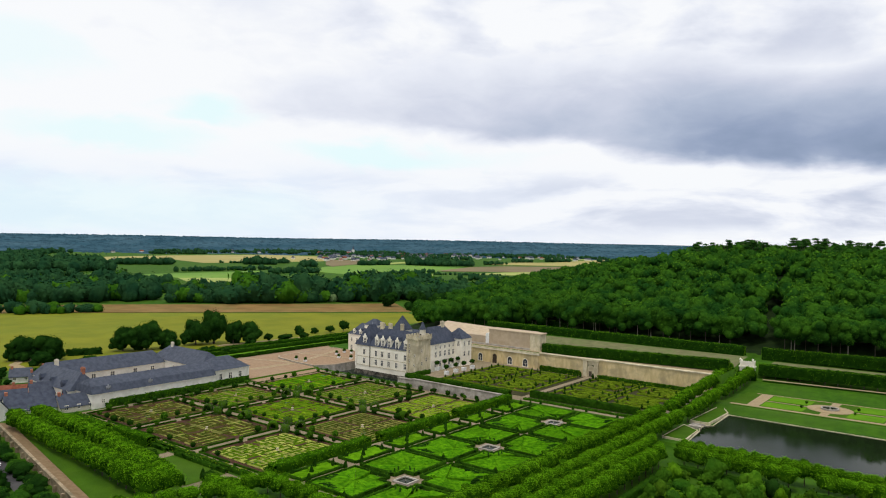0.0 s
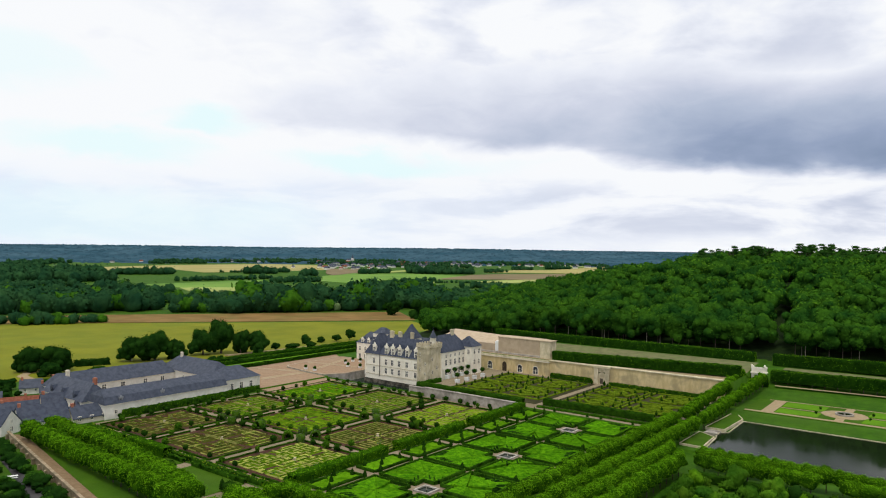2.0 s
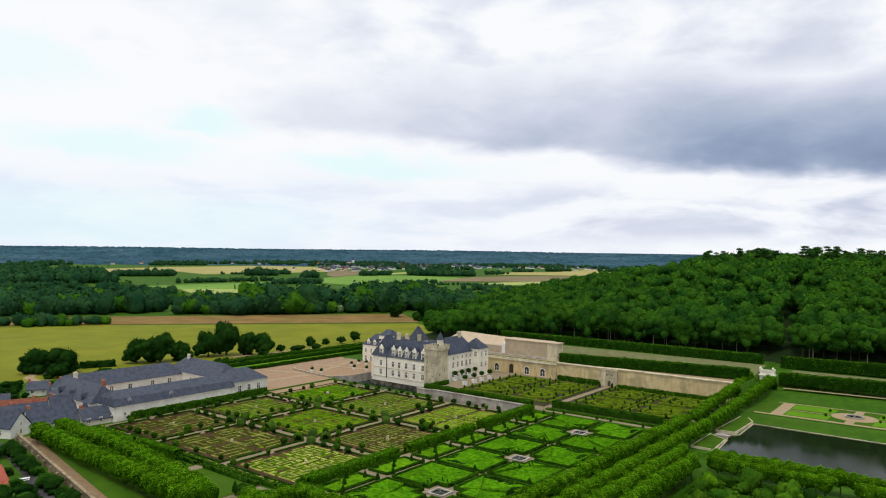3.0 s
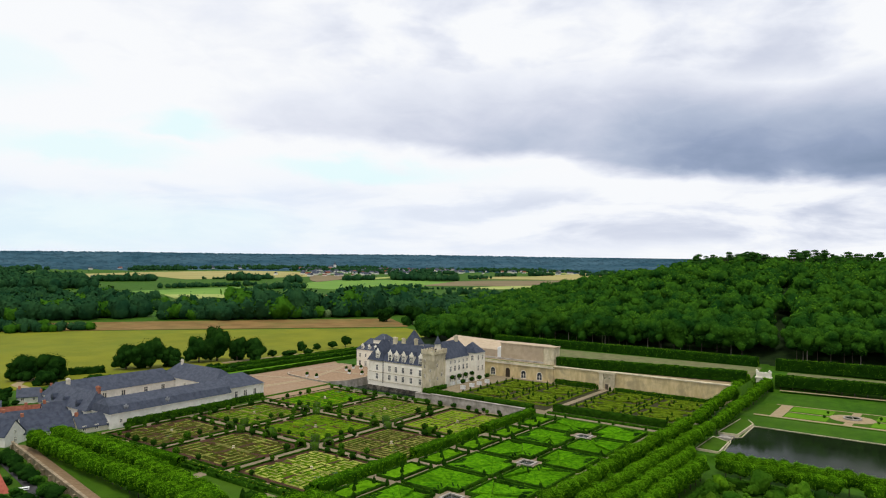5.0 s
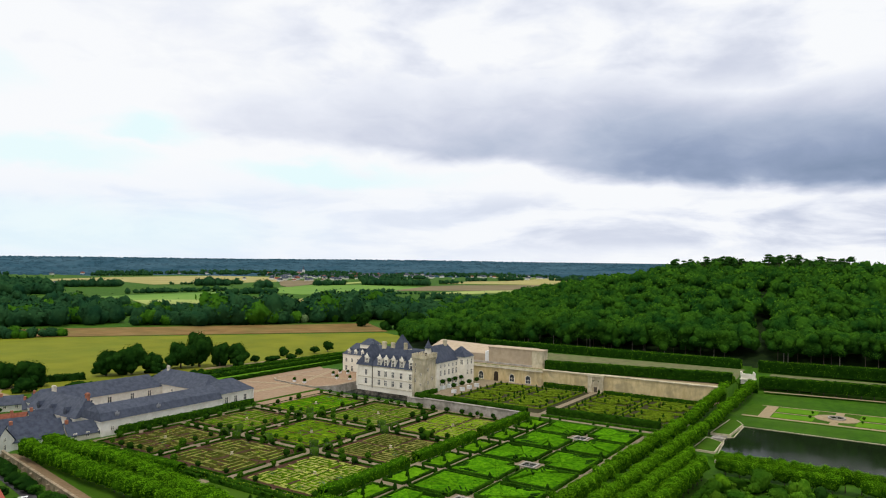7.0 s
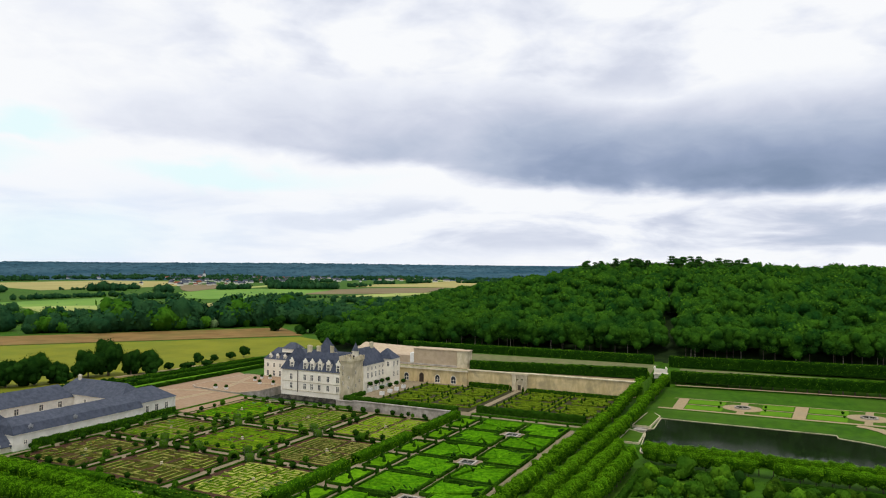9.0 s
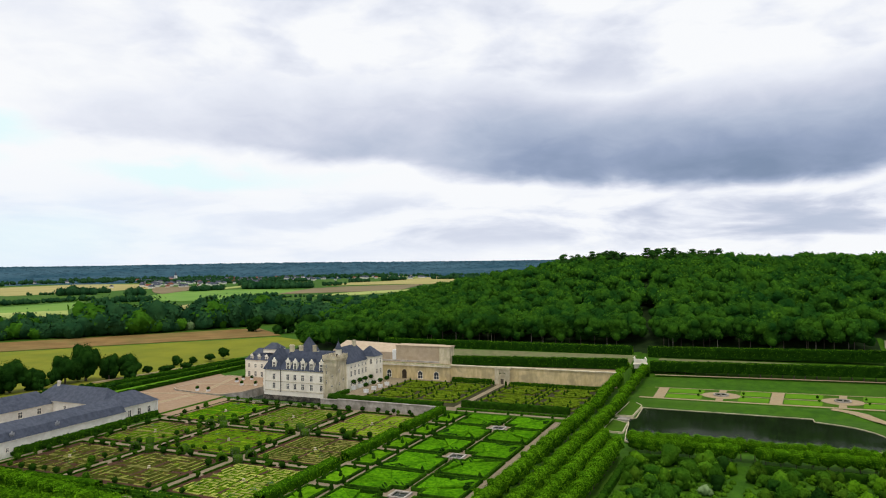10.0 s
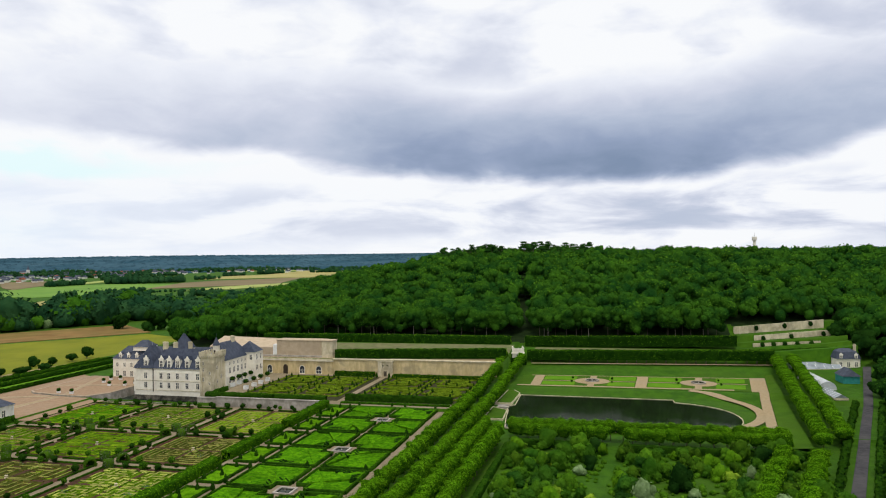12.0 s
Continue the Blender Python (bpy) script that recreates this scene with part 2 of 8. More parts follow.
SAND = surface("sand_path", (0.28, 0.21, 0.115), (0.36, 0.28, 0.165), 0.8, 0.95, 0.2, 8, stain=(0.29, 0.24, 0.15), stain_scale=0.05)
SOIL = surface("soil", (0.040, 0.017, 0.010), (0.085, 0.040, 0.024), 0.8, 0.95, 0.5)
SOIL_OLIVE = surface("olive_earth", (0.020, 0.022, 0.007), (0.050, 0.046, 0.016), 0.6, 0.95, 0.4)
STONE = surface("pale_stone", (0.62, 0.56, 0.44), (0.76, 0.70, 0.58), 0.8, 0.9, 0.15, 3, stain=(0.46, 0.41, 0.31), stain_scale=0.10, stain_amount=0.55)
STONE_W = surface("white_stone", (0.82, 0.76, 0.63), (0.90, 0.85, 0.73), 0.8, 0.9, 0.12, 3, stain=(0.54, 0.48, 0.37), stain_scale=0.14, stain_amount=0.35)
STONE_OLD = surface("old_stone", (0.50, 0.43, 0.28), (0.68, 0.60, 0.43), 0.7, 0.92, 0.3, 2.5, stain=(0.27, 0.235, 0.16), stain_scale=0.22, stain_amount=0.65, streak=0.35)
STONE_WALL = surface("wall_stone", (0.50, 0.385, 0.19), (0.68, 0.545, 0.30), 0.6, 0.92, 0.3, 2.5, stain=(0.33, 0.27, 0.16), stain_scale=0.16, stain_amount=0.75, streak=0.3)
EDGING = surface("edging_stone", (0.36, 0.28, 0.20), (0.48, 0.385, 0.28), 0.6, 0.92, 0.2, 3.0, stain=(0.30, 0.22, 0.15), stain_scale=0.2, stain_amount=0.5)
STONE_GREY = surface("grey_stone", (0.30, 0.27, 0.23), (0.46, 0.42, 0.37), 0.6, 0.92, 0.35, 2.0, stain=(0.16, 0.15, 0.12), stain_scale=0.25, stain_amount=0.7)
STONE_DARK = surface("stained_stone", (0.030, 0.028, 0.022), (0.20, 0.175, 0.14), 0.45, 0.92, 0.35, 2.0, stain=(0.022, 0.022, 0.018), stain_scale=0.35, stain_amount=0.95)
SLATE = surface("slate", (0.038, 0.046, 0.066), (0.066, 0.078, 0.108), 0.7, 0.55, 0.25, 3, stain=(0.088, 0.097, 0.122), stain_scale=0.35, stain_amount=0.2, spec=0.15)
SLATE_B = surface("blue_slate", (0.026, 0.034, 0.054), (0.052, 0.063, 0.092), 0.7, 0.5, 0.25, 3, stain=(0.075, 0.083, 0.108), stain_scale=0.5, stain_amount=0.35, spec=0.15)
LANEWALL = surface("lane_wall_stone", (0.24, 0.185, 0.115), (0.38, 0.30, 0.20), 0.8, 0.92, 0.3, 2.5, stain=(0.09, 0.09, 0.05), stain_scale=0.3, stain_amount=0.7)
LEAD = surface("lead", (0.22, 0.23, 0.25), (0.32, 0.33, 0.35), 0.8, 0.5)
TILE_RED = surface("new_roof_tile", (0.27, 0.070, 0.045), (0.38, 0.11, 0.07), 1.2, 0.85, 0.3, 3)
TILE = surface("roof_tile", (0.15, 0.050, 0.030), (0.25, 0.090, 0.055), 1.2, 0.85, 0.3, 3)
PLASTER = surface("plaster", (0.70, 0.67, 0.59), (0.82, 0.79, 0.71), 0.5, 0.9, 0.1, 3, stain=(0.48, 0.45, 0.38), stain_scale=0.2)
BRICK = surface("brick", (0.30, 0.10, 0.06), (0.42, 0.18, 0.11), 1.5, 0.9, 0.3, 4)
WINDOW = surface("window_pane", (0.030, 0.035, 0.042), (0.06, 0.068, 0.08), 0.5, 0.15, spec=0.4)
WHITE = surface("white_paint", (0.72, 0.72, 0.70), (0.82, 0.82, 0.80), 2.0, 0.6)
DARKWOOD = surface("dark_wood", (0.03, 0.022, 0.016), (0.06, 0.045, 0.03), 2.0, 0.7)
TRELLIS = surface("grey_trellis", (0.16, 0.16, 0.14), (0.26, 0.26, 0.22), 2.0, 0.8)
TEAL = surface("teal_paint", (0.03, 0.20, 0.19), (0.05, 0.28, 0.26), 1.0, 0.5)
PALEWALK = surface("pale_walk", (0.11, 0.115, 0.05), (0.17, 0.165, 0.08), 0.3, 0.95, 0.2, 3, stain=(0.12, 0.16, 0.05), stain_scale=0.08)
PINKROOF = surface("pink_render", (0.40, 0.315, 0.21), (0.49, 0.39, 0.275), 0.5, 0.9, 0.1, 3, stain=(0.40, 0.32, 0.24), stain_scale=0.15)
WALKBROWN = surface("brown_walk", (0.165, 0.110, 0.058), (0.235, 0.160, 0.090), 0.8, 0.95, 0.2, 6, stain=(0.16, 0.11, 0.06), stain_scale=0.08)
ASPHALT = surface("asphalt", (0.040, 0.039, 0.042), (0.066, 0.064, 0.067), 0.5, 0.9, 0.2, 6, stain=(0.10, 0.095, 0.09), stain_scale=0.08)
POLY = surface("greenhouse_film", (0.46, 0.48, 0.50), (0.58, 0.60, 0.62), 0.4, 0.35)
GLASSROOF = surface("greenhouse_glass", (0.16, 0.19, 0.20), (0.30, 0.34, 0.36), 0.3, 0.2, spec=0.6)
VEG = foliage("vegetable_leaf", (0.046, 0.106, 0.004), (0.105, 0.184, 0.009), 0.5, 0.3)
VEG_Y = foliage("lettuce_leaf", (0.095, 0.180, 0.006), (0.180, 0.275, 0.012), 0.5, 0.3)
VEG_D = foliage("dark_vegetable_leaf", (0.020, 0.058, 0.004), (0.052, 0.112, 0.007), 0.5, 0.4)
VEG_R = foliage("beet_leaf", (0.050, 0.010, 0.006), (0.13, 0.028, 0.014), 0.5, 0.4)
VEG_B = foliage("leek_leaf", (0.06, 0.12, 0.07), (0.13, 0.20, 0.12), 0.5, 0.4)
RIM = foliage("edging_box", (0.21, 0.245, 0.042), (0.36, 0.370, 0.095), 0.6, 0.3)
MAZE = foliage("maze_box", (0.115, 0.185, 0.009), (0.225, 0.300, 0.018), 0.4, 0.2)
TAN = foliage("tan_edging", (0.150, 0.158, 0.034), (0.260, 0.250, 0.070), 0.6, 0.25)
ROSE = foliage("grey_rose_leaf", (0.040, 0.066, 0.024), (0.105, 0.135, 0.060), 0.6, 0.4)
HERB = foliage("herb_bed", (0.034, 0.040, 0.008), (0.078, 0.080, 0.016), 0.5, 0.3)
FLOWER = foliage("flower_bed", (0.10, 0.11, 0.02), (0.30, 0.22, 0.05), 0.6, 0.6)


def water_material(name, deep, rough):
    m = bpy.data.materials.new(name)
    m.use_nodes = True
    k = Nodes(m.node_tree)
    b = k.n["Principled BSDF"]
    pos = k.n.new("ShaderNodeNewGeometry").outputs["Position"]
    k.put(b.inputs["Base Color"], k.mix(k.noise(pos, 0.05, 4), deep, tuple(c * 1.8 for c in deep)))
    k.put(b.inputs["Roughness"], k.ramp(k.noise(pos, 0.03, 4), 0.35, 0.7, rough, rough + 0.12))
    b.inputs["IOR"].default_value = 1.33
    b.inputs["Specular IOR Level"].default_value = 0.1
    n = k.n.new("ShaderNodeBump")
    n.inputs["Strength"].default_value, n.inputs["Distance"].default_value = 0.05, 0.05
    k.put(n.inputs["Height"], k.noise(pos, 1.6, 3))
    k.l.new(n.outputs[0], b.inputs["Normal"])
    return m


POND = water_material("pond_water", (0.006, 0.011, 0.004), 0.03)
MOAT = water_material("moat_water", (0.014, 0.022, 0.016), 0.06)

# ---------------- mesh helpers ----------------
class Shape:
    """Collects vertices and faces for one mesh."""

    def __init__(self):
        self.v, self.f = [], []

    def add(self, verts, faces):
        o = len(self.v)
        self.v.extend([tuple(p) for p in verts])
        self.f.extend([tuple(o + i for i in f) for f in faces])
        return self

    def box(self, x0, y0, z0, x1, y1, z1, taper=0.0):
        t = taper
        self.add([(x0, y0, z0), (x1, y0, z0), (x1, y1, z0), (x0, y1, z0),
                  (x0 + t, y0 + t, z1), (x1 - t, y0 + t, z1), (x1 - t, y1 - t, z1), (x0 + t, y1 - t, z1)],
                 [(0, 3, 2, 1), (4, 5, 6, 7), (0, 1, 5, 4), (1, 2, 6, 5), (2, 3, 7, 6), (3, 0, 4, 7)])
        return self

    def prism(self, poly, z0, z1):
        n = len(poly)
        self.add([(x, y, z0) for x, y in poly] + [(x, y, z1) for x, y in poly],
                 [tuple(range(n - 1, -1, -1)), tuple(range(n, 2 * n))] + [(i, (i + 1) % n, n + (i + 1) % n, n + i) for i in range(n)])
        return self

    def frustum(self, x, y, z0, z1, r0, r1, n=10):
        a = [(math.cos(2 * math.pi * i / n), math.sin(2 * math.pi * i / n)) for i in range(n)]
        self.add([(x + r0 * c, y + r0 * s, z0) for c, s in a] + [(x + r1 * c, y + r1 * s, z1) for c, s in a],
                 [tuple(range(n - 1, -1, -1)), tuple(range(n, 2 * n))] + [(i, (i + 1) % n, n + (i + 1) % n, n + i) for i in range(n)])
        return self

    def hip(self, x0, y0, x1, y1, z0, z1, inset, along="x", gable=False, over=0.0):
        """A hipped or gabled roof over a rectangle, ridge along x or y."""
        x0, y0, x1, y1 = x0 - over, y0 - over, x1 + over, y1 + over
        e = 0.0 if gable else inset
        if along == "x":
            my = (y0 + y1) / 2
            top = [(x0 + e, my, z1), (x1 - e, my, z1)]
            faces = [(0, 1, 5, 4), (2, 3, 4, 5), (1, 2, 5), (3, 0, 4), (0, 3, 2, 1)]
        else:
            mx = (x0 + x1) / 2
            top = [(mx, y0 + e, z1), (mx, y1 - e, z1)]
            faces = [(1, 2, 5, 4), (3, 0, 4, 5), (0, 1, 4), (2, 3, 5), (0, 3, 2, 1)]
        self.add([(x0, y0, z0), (x1, y0, z0), (x1, y1, z0), (x0, y1, z0)] + top, faces)
        return self

    def mesh(self, name):
        me = bpy.data.meshes.new(name)
        me.from_pydata(self.v, [], self.f)
        return me


def mesh_np(name, v, quads, mats=None, mat_index=None):
    """A mesh out of numpy arrays of vertices and four-cornered faces."""
    me = bpy.data.meshes.new(name)
    n = len(quads)
    me.vertices.add(len(v))
    me.vertices.foreach_set("co", np.ascontiguousarray(v, dtype=np.float32).ravel())
    me.loops.add(4 * n)
    me.loops.foreach_set("vertex_index", np.ascontiguousarray(quads, dtype=np.int32).ravel())
    me.polygons.add(n)
    me.polygons.foreach_set("loop_start", np.arange(0, 4 * n, 4, dtype=np.int32))
    for m in mats or []:
        me.materials.append(m)
    if mat_index is not None:
        me.polygons.foreach_set("material_index", np.ascontiguousarray(mat_index, dtype=np.int32))
    me.update(calc_edges=True)
    return me


def as_mesh(name, shape, material):
    me = shape.mesh(name) if isinstance(shape, Shape) else shape
    if material is not None and not me.materials:
        me.materials.append(material)
    return me


def thing(name, label, category, group="", at=(0, 0, 0), turn=0.0, kind=""):
    ob = new(name)
    ob.empty_display_size = 0.5
    ob.matrix_world = pose(*at, 0, 0, turn)
    return tagged(ob, label, category, group, kind)


def part(name, shape, material, parent, label=""):
    ob = new(name, as_mesh(name, shape, material))
    ob.parent = parent
    return tagged(ob, label)


# ---------------- leafy shapes ----------------
def sphere_grid(nu, nv):
    u = np.linspace(0, 2 * np.pi, nu, endpoint=False)
    w = np.linspace(0.04, np.pi - 0.04, nv)
    U, V = np.meshgrid(u, w)
    d = np.stack([np.sin(V) * np.cos(U), np.sin(V) * np.sin(U), np.cos(V)], -1).reshape(-1, 3)
    q = [(i * nu + j, (i + 1) * nu + j, (i + 1) * nu + (j + 1) % nu, i * nu + (j + 1) % nu) for i in range(nv - 1) for j in range(nu)]
    return d, np.array(q)


def fib(n):
    i = np.arange(n) + 0.5
    ph, th = np.arccos(1 - 2 * i / n), np.pi * (1 + 5 ** 0.5) * i
    return np.stack([np.cos(th) * np.sin(ph), np.sin(th) * np.sin(ph), np.cos(ph)], -1)


def super_r(d, p):
    return 1 / (np.sum(np.abs(d) ** p, -1) ** (1 / p))


def leafy(seed, half, leaves, leaf, power=2.0, lumps=12, lump=0.22, low=-1.0, body=(12, 8), flat=0.5, leaf_low=-9.0, up=0.35, flank=1.0):
    """A crown: an uneven dark body with many small leaf clumps over it. half: half sizes. Returns vertices, faces, material index."""
    r = np.random.default_rng(seed)
    half = np.array(half, float)
    b = r.normal(size=(lumps, 3))
    b /= np.linalg.norm(b, axis=1)[:, None]
    amp = r.uniform(0.4, 1.0, lumps)

    b2 = r.normal(size=(lumps * 7, 3))
    b2 /= np.linalg.norm(b2, axis=1)[:, None]
    amp2 = r.uniform(0.3, 1.0, lumps * 7)

    def radius(d):
        k = np.exp(-((1 - d @ b.T) / 0.10)) * amp
        k2 = np.exp(-((1 - d @ b2.T) / 0.018)) * amp2
        return super_r(d, power) * (1 - 0.5 * lump + lump * k.max(1) + 0.32 * lump * k2.max(1))

    d, q = sphere_grid(*body)
    v = d * (radius(d) * 0.87 * (1 + r.normal(scale=0.055, size=len(d))))[:, None]
    v[:, 2] = np.maximum(v[:, 2], low)
    v = v * half
    L = fib(leaves)
    L = L + r.normal(scale=0.06, size=L.shape)
    L /= np.linalg.norm(L, axis=1)[:, None]
    c = L * (radius(L) * r.uniform(0.90, 1.07, leaves))[:, None]
    keep = (c[:, 2] > max(low, leaf_low)) & (r.random(leaves) < flank + (1 - flank) * np.clip((c[:, 2] - 0.35) * 3, 0, 1))
    c, L = c[keep] * half, L[keep]
    n = L / half
    n /= np.linalg.norm(n, axis=1)[:, None]
    n = n + [0, 0, up] + r.normal(scale=flat, size=n.shape)
    n /= np.linalg.norm(n, axis=1)[:, None]
    a = np.cross(n, r.normal(size=n.shape))
    a /= np.linalg.norm(a, axis=1)[:, None]
    e = np.cross(n, a)
    s = (leaf * r.uniform(0.55, 1.25, len(c)))[:, None]
    quad = np.stack([c - a * s, c - e * s * 0.7, c + a * s, c + e * s * 0.7], 1)
    quad += r.normal(scale=0.12, size=quad.shape) * s[:, None]
    V = np.concatenate([v, quad.reshape(-1, 3)])
    Q = np.concatenate([q, len(v) + np.arange(4 * len(c)).reshape(-1, 4)])
    M = np.concatenate([np.ones(len(q), int), np.zeros(len(c), int)])
    return V, Q, M


def merge(pieces):
    """Joins (vertices, faces, material index) triples."""
    vs, qs, ms, o = [], [], [], 0
    for v, q, m in pieces:
        vs.append(v)
        qs.append(q + o)
        ms.append(m)
        o += len(v)
    return np.concatenate(vs), np.concatenate(qs), np.concatenate(ms)


def placed(piece, x, y, z, scale=1.0, turn=0.0, zscale=1.0):
    v, q, m = piece
    c, s = math.cos(turn), math.sin(turn)
    w = v * np.array([scale, scale, scale * zscale])
    return np.stack([w[:, 0] * c - w[:, 1] * s + x, w[:, 0] * s + w[:, 1] * c + y, w[:, 2] + z], 1), q, m


def crown_mesh(name, piece, leaf_mat, in_mat):
    return mesh_np(name, piece[0], piece[1], [leaf_mat, in_mat], piece[2])


def trunk_shape(h, r, lean=0.0, limbs=0, seed=0):
    r_ = random.Random(seed)
    s = Shape().frustum(0, 0, -0.3, h, r, r * 0.62, 8)
    for i in range(limbs):
        a = 2 * math.pi * i / limbs + r_.uniform(-0.4, 0.4)
        z0, ln = h * r_.uniform(0.55, 0.9), h * r_.uniform(0.35, 0.6)
        p0, p1 = Vector((0, 0, z0)), Vector((math.cos(a) * ln * 0.7, math.sin(a) * ln * 0.7, z0 + ln * 0.8))
        side = Vector((-math.sin(a), math.cos(a), 0))
        up = Vector((0, 0, 1))
        w0, w1 = r * 0.45, r * 0.18
        ring = [(side, 1), (up, 1), (side, -1), (up, -1)]
        s.add([p0 + d * (k * w0) for d, k in ring] + [p1 + d * (k * w1) for d, k in ring],
              [(i2, (i2 + 1) % 4, 4 + (i2 + 1) % 4, 4 + i2) for i2 in range(4)] + [(7, 6, 5, 4)])
    return s


def hedge_piece(length, width, height, seed, step=0.7, rough=0.13, leaf=0.22, density=3.0, flank=0.5):
    """A clipped hedge along x, standing on z=0: a bumpy body with leaf clumps on it."""
    r = np.random.default_rng(seed)
    nx = max(2, int(length / step) + 1)
    sec = []
    w, h = width / 2, height
    for t in np.linspace(0, 1, max(2, int(height / step) + 1)):
        sec.append((-w, t * h * 0.94))
    for t in np.linspace(-0.86, 0.86, max(3, int(width / step) + 1)):
        sec.append((t * w, h))
    for t in np.linspace(1, 0, max(2, int(height / step) + 1)):
        sec.append((w, t * h * 0.94))
    sec = np.array(sec)
    ns = len(sec)
    xs = np.linspace(-length / 2, length / 2, nx)
    v = np.zeros((nx, ns, 3))
    v[..., 0] = xs[:, None]
    v[..., 1:] = sec[None]
    v += r.normal(scale=rough, size=v.shape) * np.array([0.6, 1, 1]) * (v[..., 2:3] > 0.05)
    q = [(i * ns + j, i * ns + j + 1, (i + 1) * ns + j + 1, (i + 1) * ns + j) for i in range(nx - 1) for j in range(ns - 1)]
    v = v.reshape(-1, 3)
    # end caps
    for i in (0, nx - 1):
        c = len(v)
        v = np.concatenate([v, [[xs[i] + (-0.1 if i == 0 else 0.1), 0, h * 0.5]]])
        for j in range(ns - 1):
            q.append((i * ns + j, i * ns + j + 1, c, c) if i else (i * ns + j + 1, i * ns + j, c, c))
    q = np.array([a if a[2] != a[3] else (a[0], a[1], a[2], a[2]) for a in q])
    # leaf clumps on sides and top
    area_t, area_s = length * width, length * height
    nt, nsid = int(area_t * density), int(area_s * density * flank)
    cs, nn = [], []
    cs.append(np.stack([r.uniform(-length / 2, length / 2, nt), r.uniform(-w, w, nt), np.full(nt, h) + r.normal(scale=rough, size=nt)], 1))
    nn.append(np.tile([0, 0, 1.0], (nt, 1)))
    for sg in (-1, 1):
        cs.append(np.stack([r.uniform(-length / 2, length / 2, nsid), sg * w + r.normal(scale=rough * 0.7, size=nsid), r.uniform(0.05, 1, nsid) * h], 1))
        nn.append(np.tile([0, float(sg), 0.15], (nsid, 1)))
    nend = int(width * height * density) + 1
    for sg in (-1, 1):
        cs.append(np.stack([sg * (length / 2 + 0.1) + r.normal(scale=rough * 0.7, size=nend), r.uniform(-w, w, nend), r.uniform(0.05, 1, nend) * h], 1))
        nn.append(np.tile([float(sg), 0, 0.15], (nend, 1)))
    c, n = np.concatenate(cs), np.concatenate(nn)
    n = n + r.normal(scale=0.38, size=n.shape)
    n /= np.linalg.norm(n, axis=1)[:, None]
    a = np.cross(n, r.normal(size=n.shape))
    a /= np.linalg.norm(a, axis=1)[:, None]
    e = np.cross(n, a)
    s = (leaf * r.uniform(0.5, 1.3, len(c)))[:, None]
    quad = np.stack([c - a * s, c - e * s * 0.8, c + a * s, c + e * s * 0.8], 1).reshape(-1, 3)
    good = np.array([len(set(f)) == 4 for f in q])
    q = q[good]
    return np.concatenate([v, quad]), np.concatenate([q, len(v) + np.arange(len(quad)).reshape(-1, 4)]), np.concatenate([np.ones(len(q), int), np.zeros(len(c), int)])


def hedge(name, p0, p1, width, height, z, leaf_mat, in_mat, label, group="", seed=0, category="hedge", z1=None, **kw):
    """One hedge from p0 to p1 on the ground."""
    (xa, ya), (xb, yb) = p0, p1
    ln, a = math.hypot(xb - xa, yb - ya), math.atan2(yb - ya, xb - xa)
    v, q, m = hedge_piece(ln, width, height, seed or int(abs(xa * 7 + yb * 13)) + 1, **kw)
    if z1 is not None:
        v[:, 2] += (v[:, 0] / ln) * (z1 - z)
        z = (z + z1) / 2
    ob = new(name, mesh_np(name, v, q, [leaf_mat, in_mat], m))
    ob.matrix_world = Matrix.Translation(((xa + xb) / 2, (ya + yb) / 2, z)) @ Matrix.Rotation(a, 4, "Z")
    return tagged(ob, label, category, group)

# ---------------- the ground: one sheet with terraces, valley and wooded hill ----------------
Z_KITCHEN, Z_STAR, Z_ORN, Z_TERR, Z_COURT, Z_VALLEY = -1.5, 0.0, 1.0, 8.4, -0.6, -3.0
CREST_X = [-420, -290, -236, -184, -134, -87, -20, 43, 160, 251, 420, 800]
CREST_Z = [-3, -1, 5, 19, 29, 37, 47, 46, 45, 44, 46, 50]
FOOT_X = [-420, -230, -170, -100, 40, 130, 190, 300, 800]
FOOT_Z = [-3, -3, 6, 11.5, 12, 13, 13, 16, 30]


def sstep(t):
    t = np.clip(t, 0, 1)
    return t * t * (3 - 2 * t)


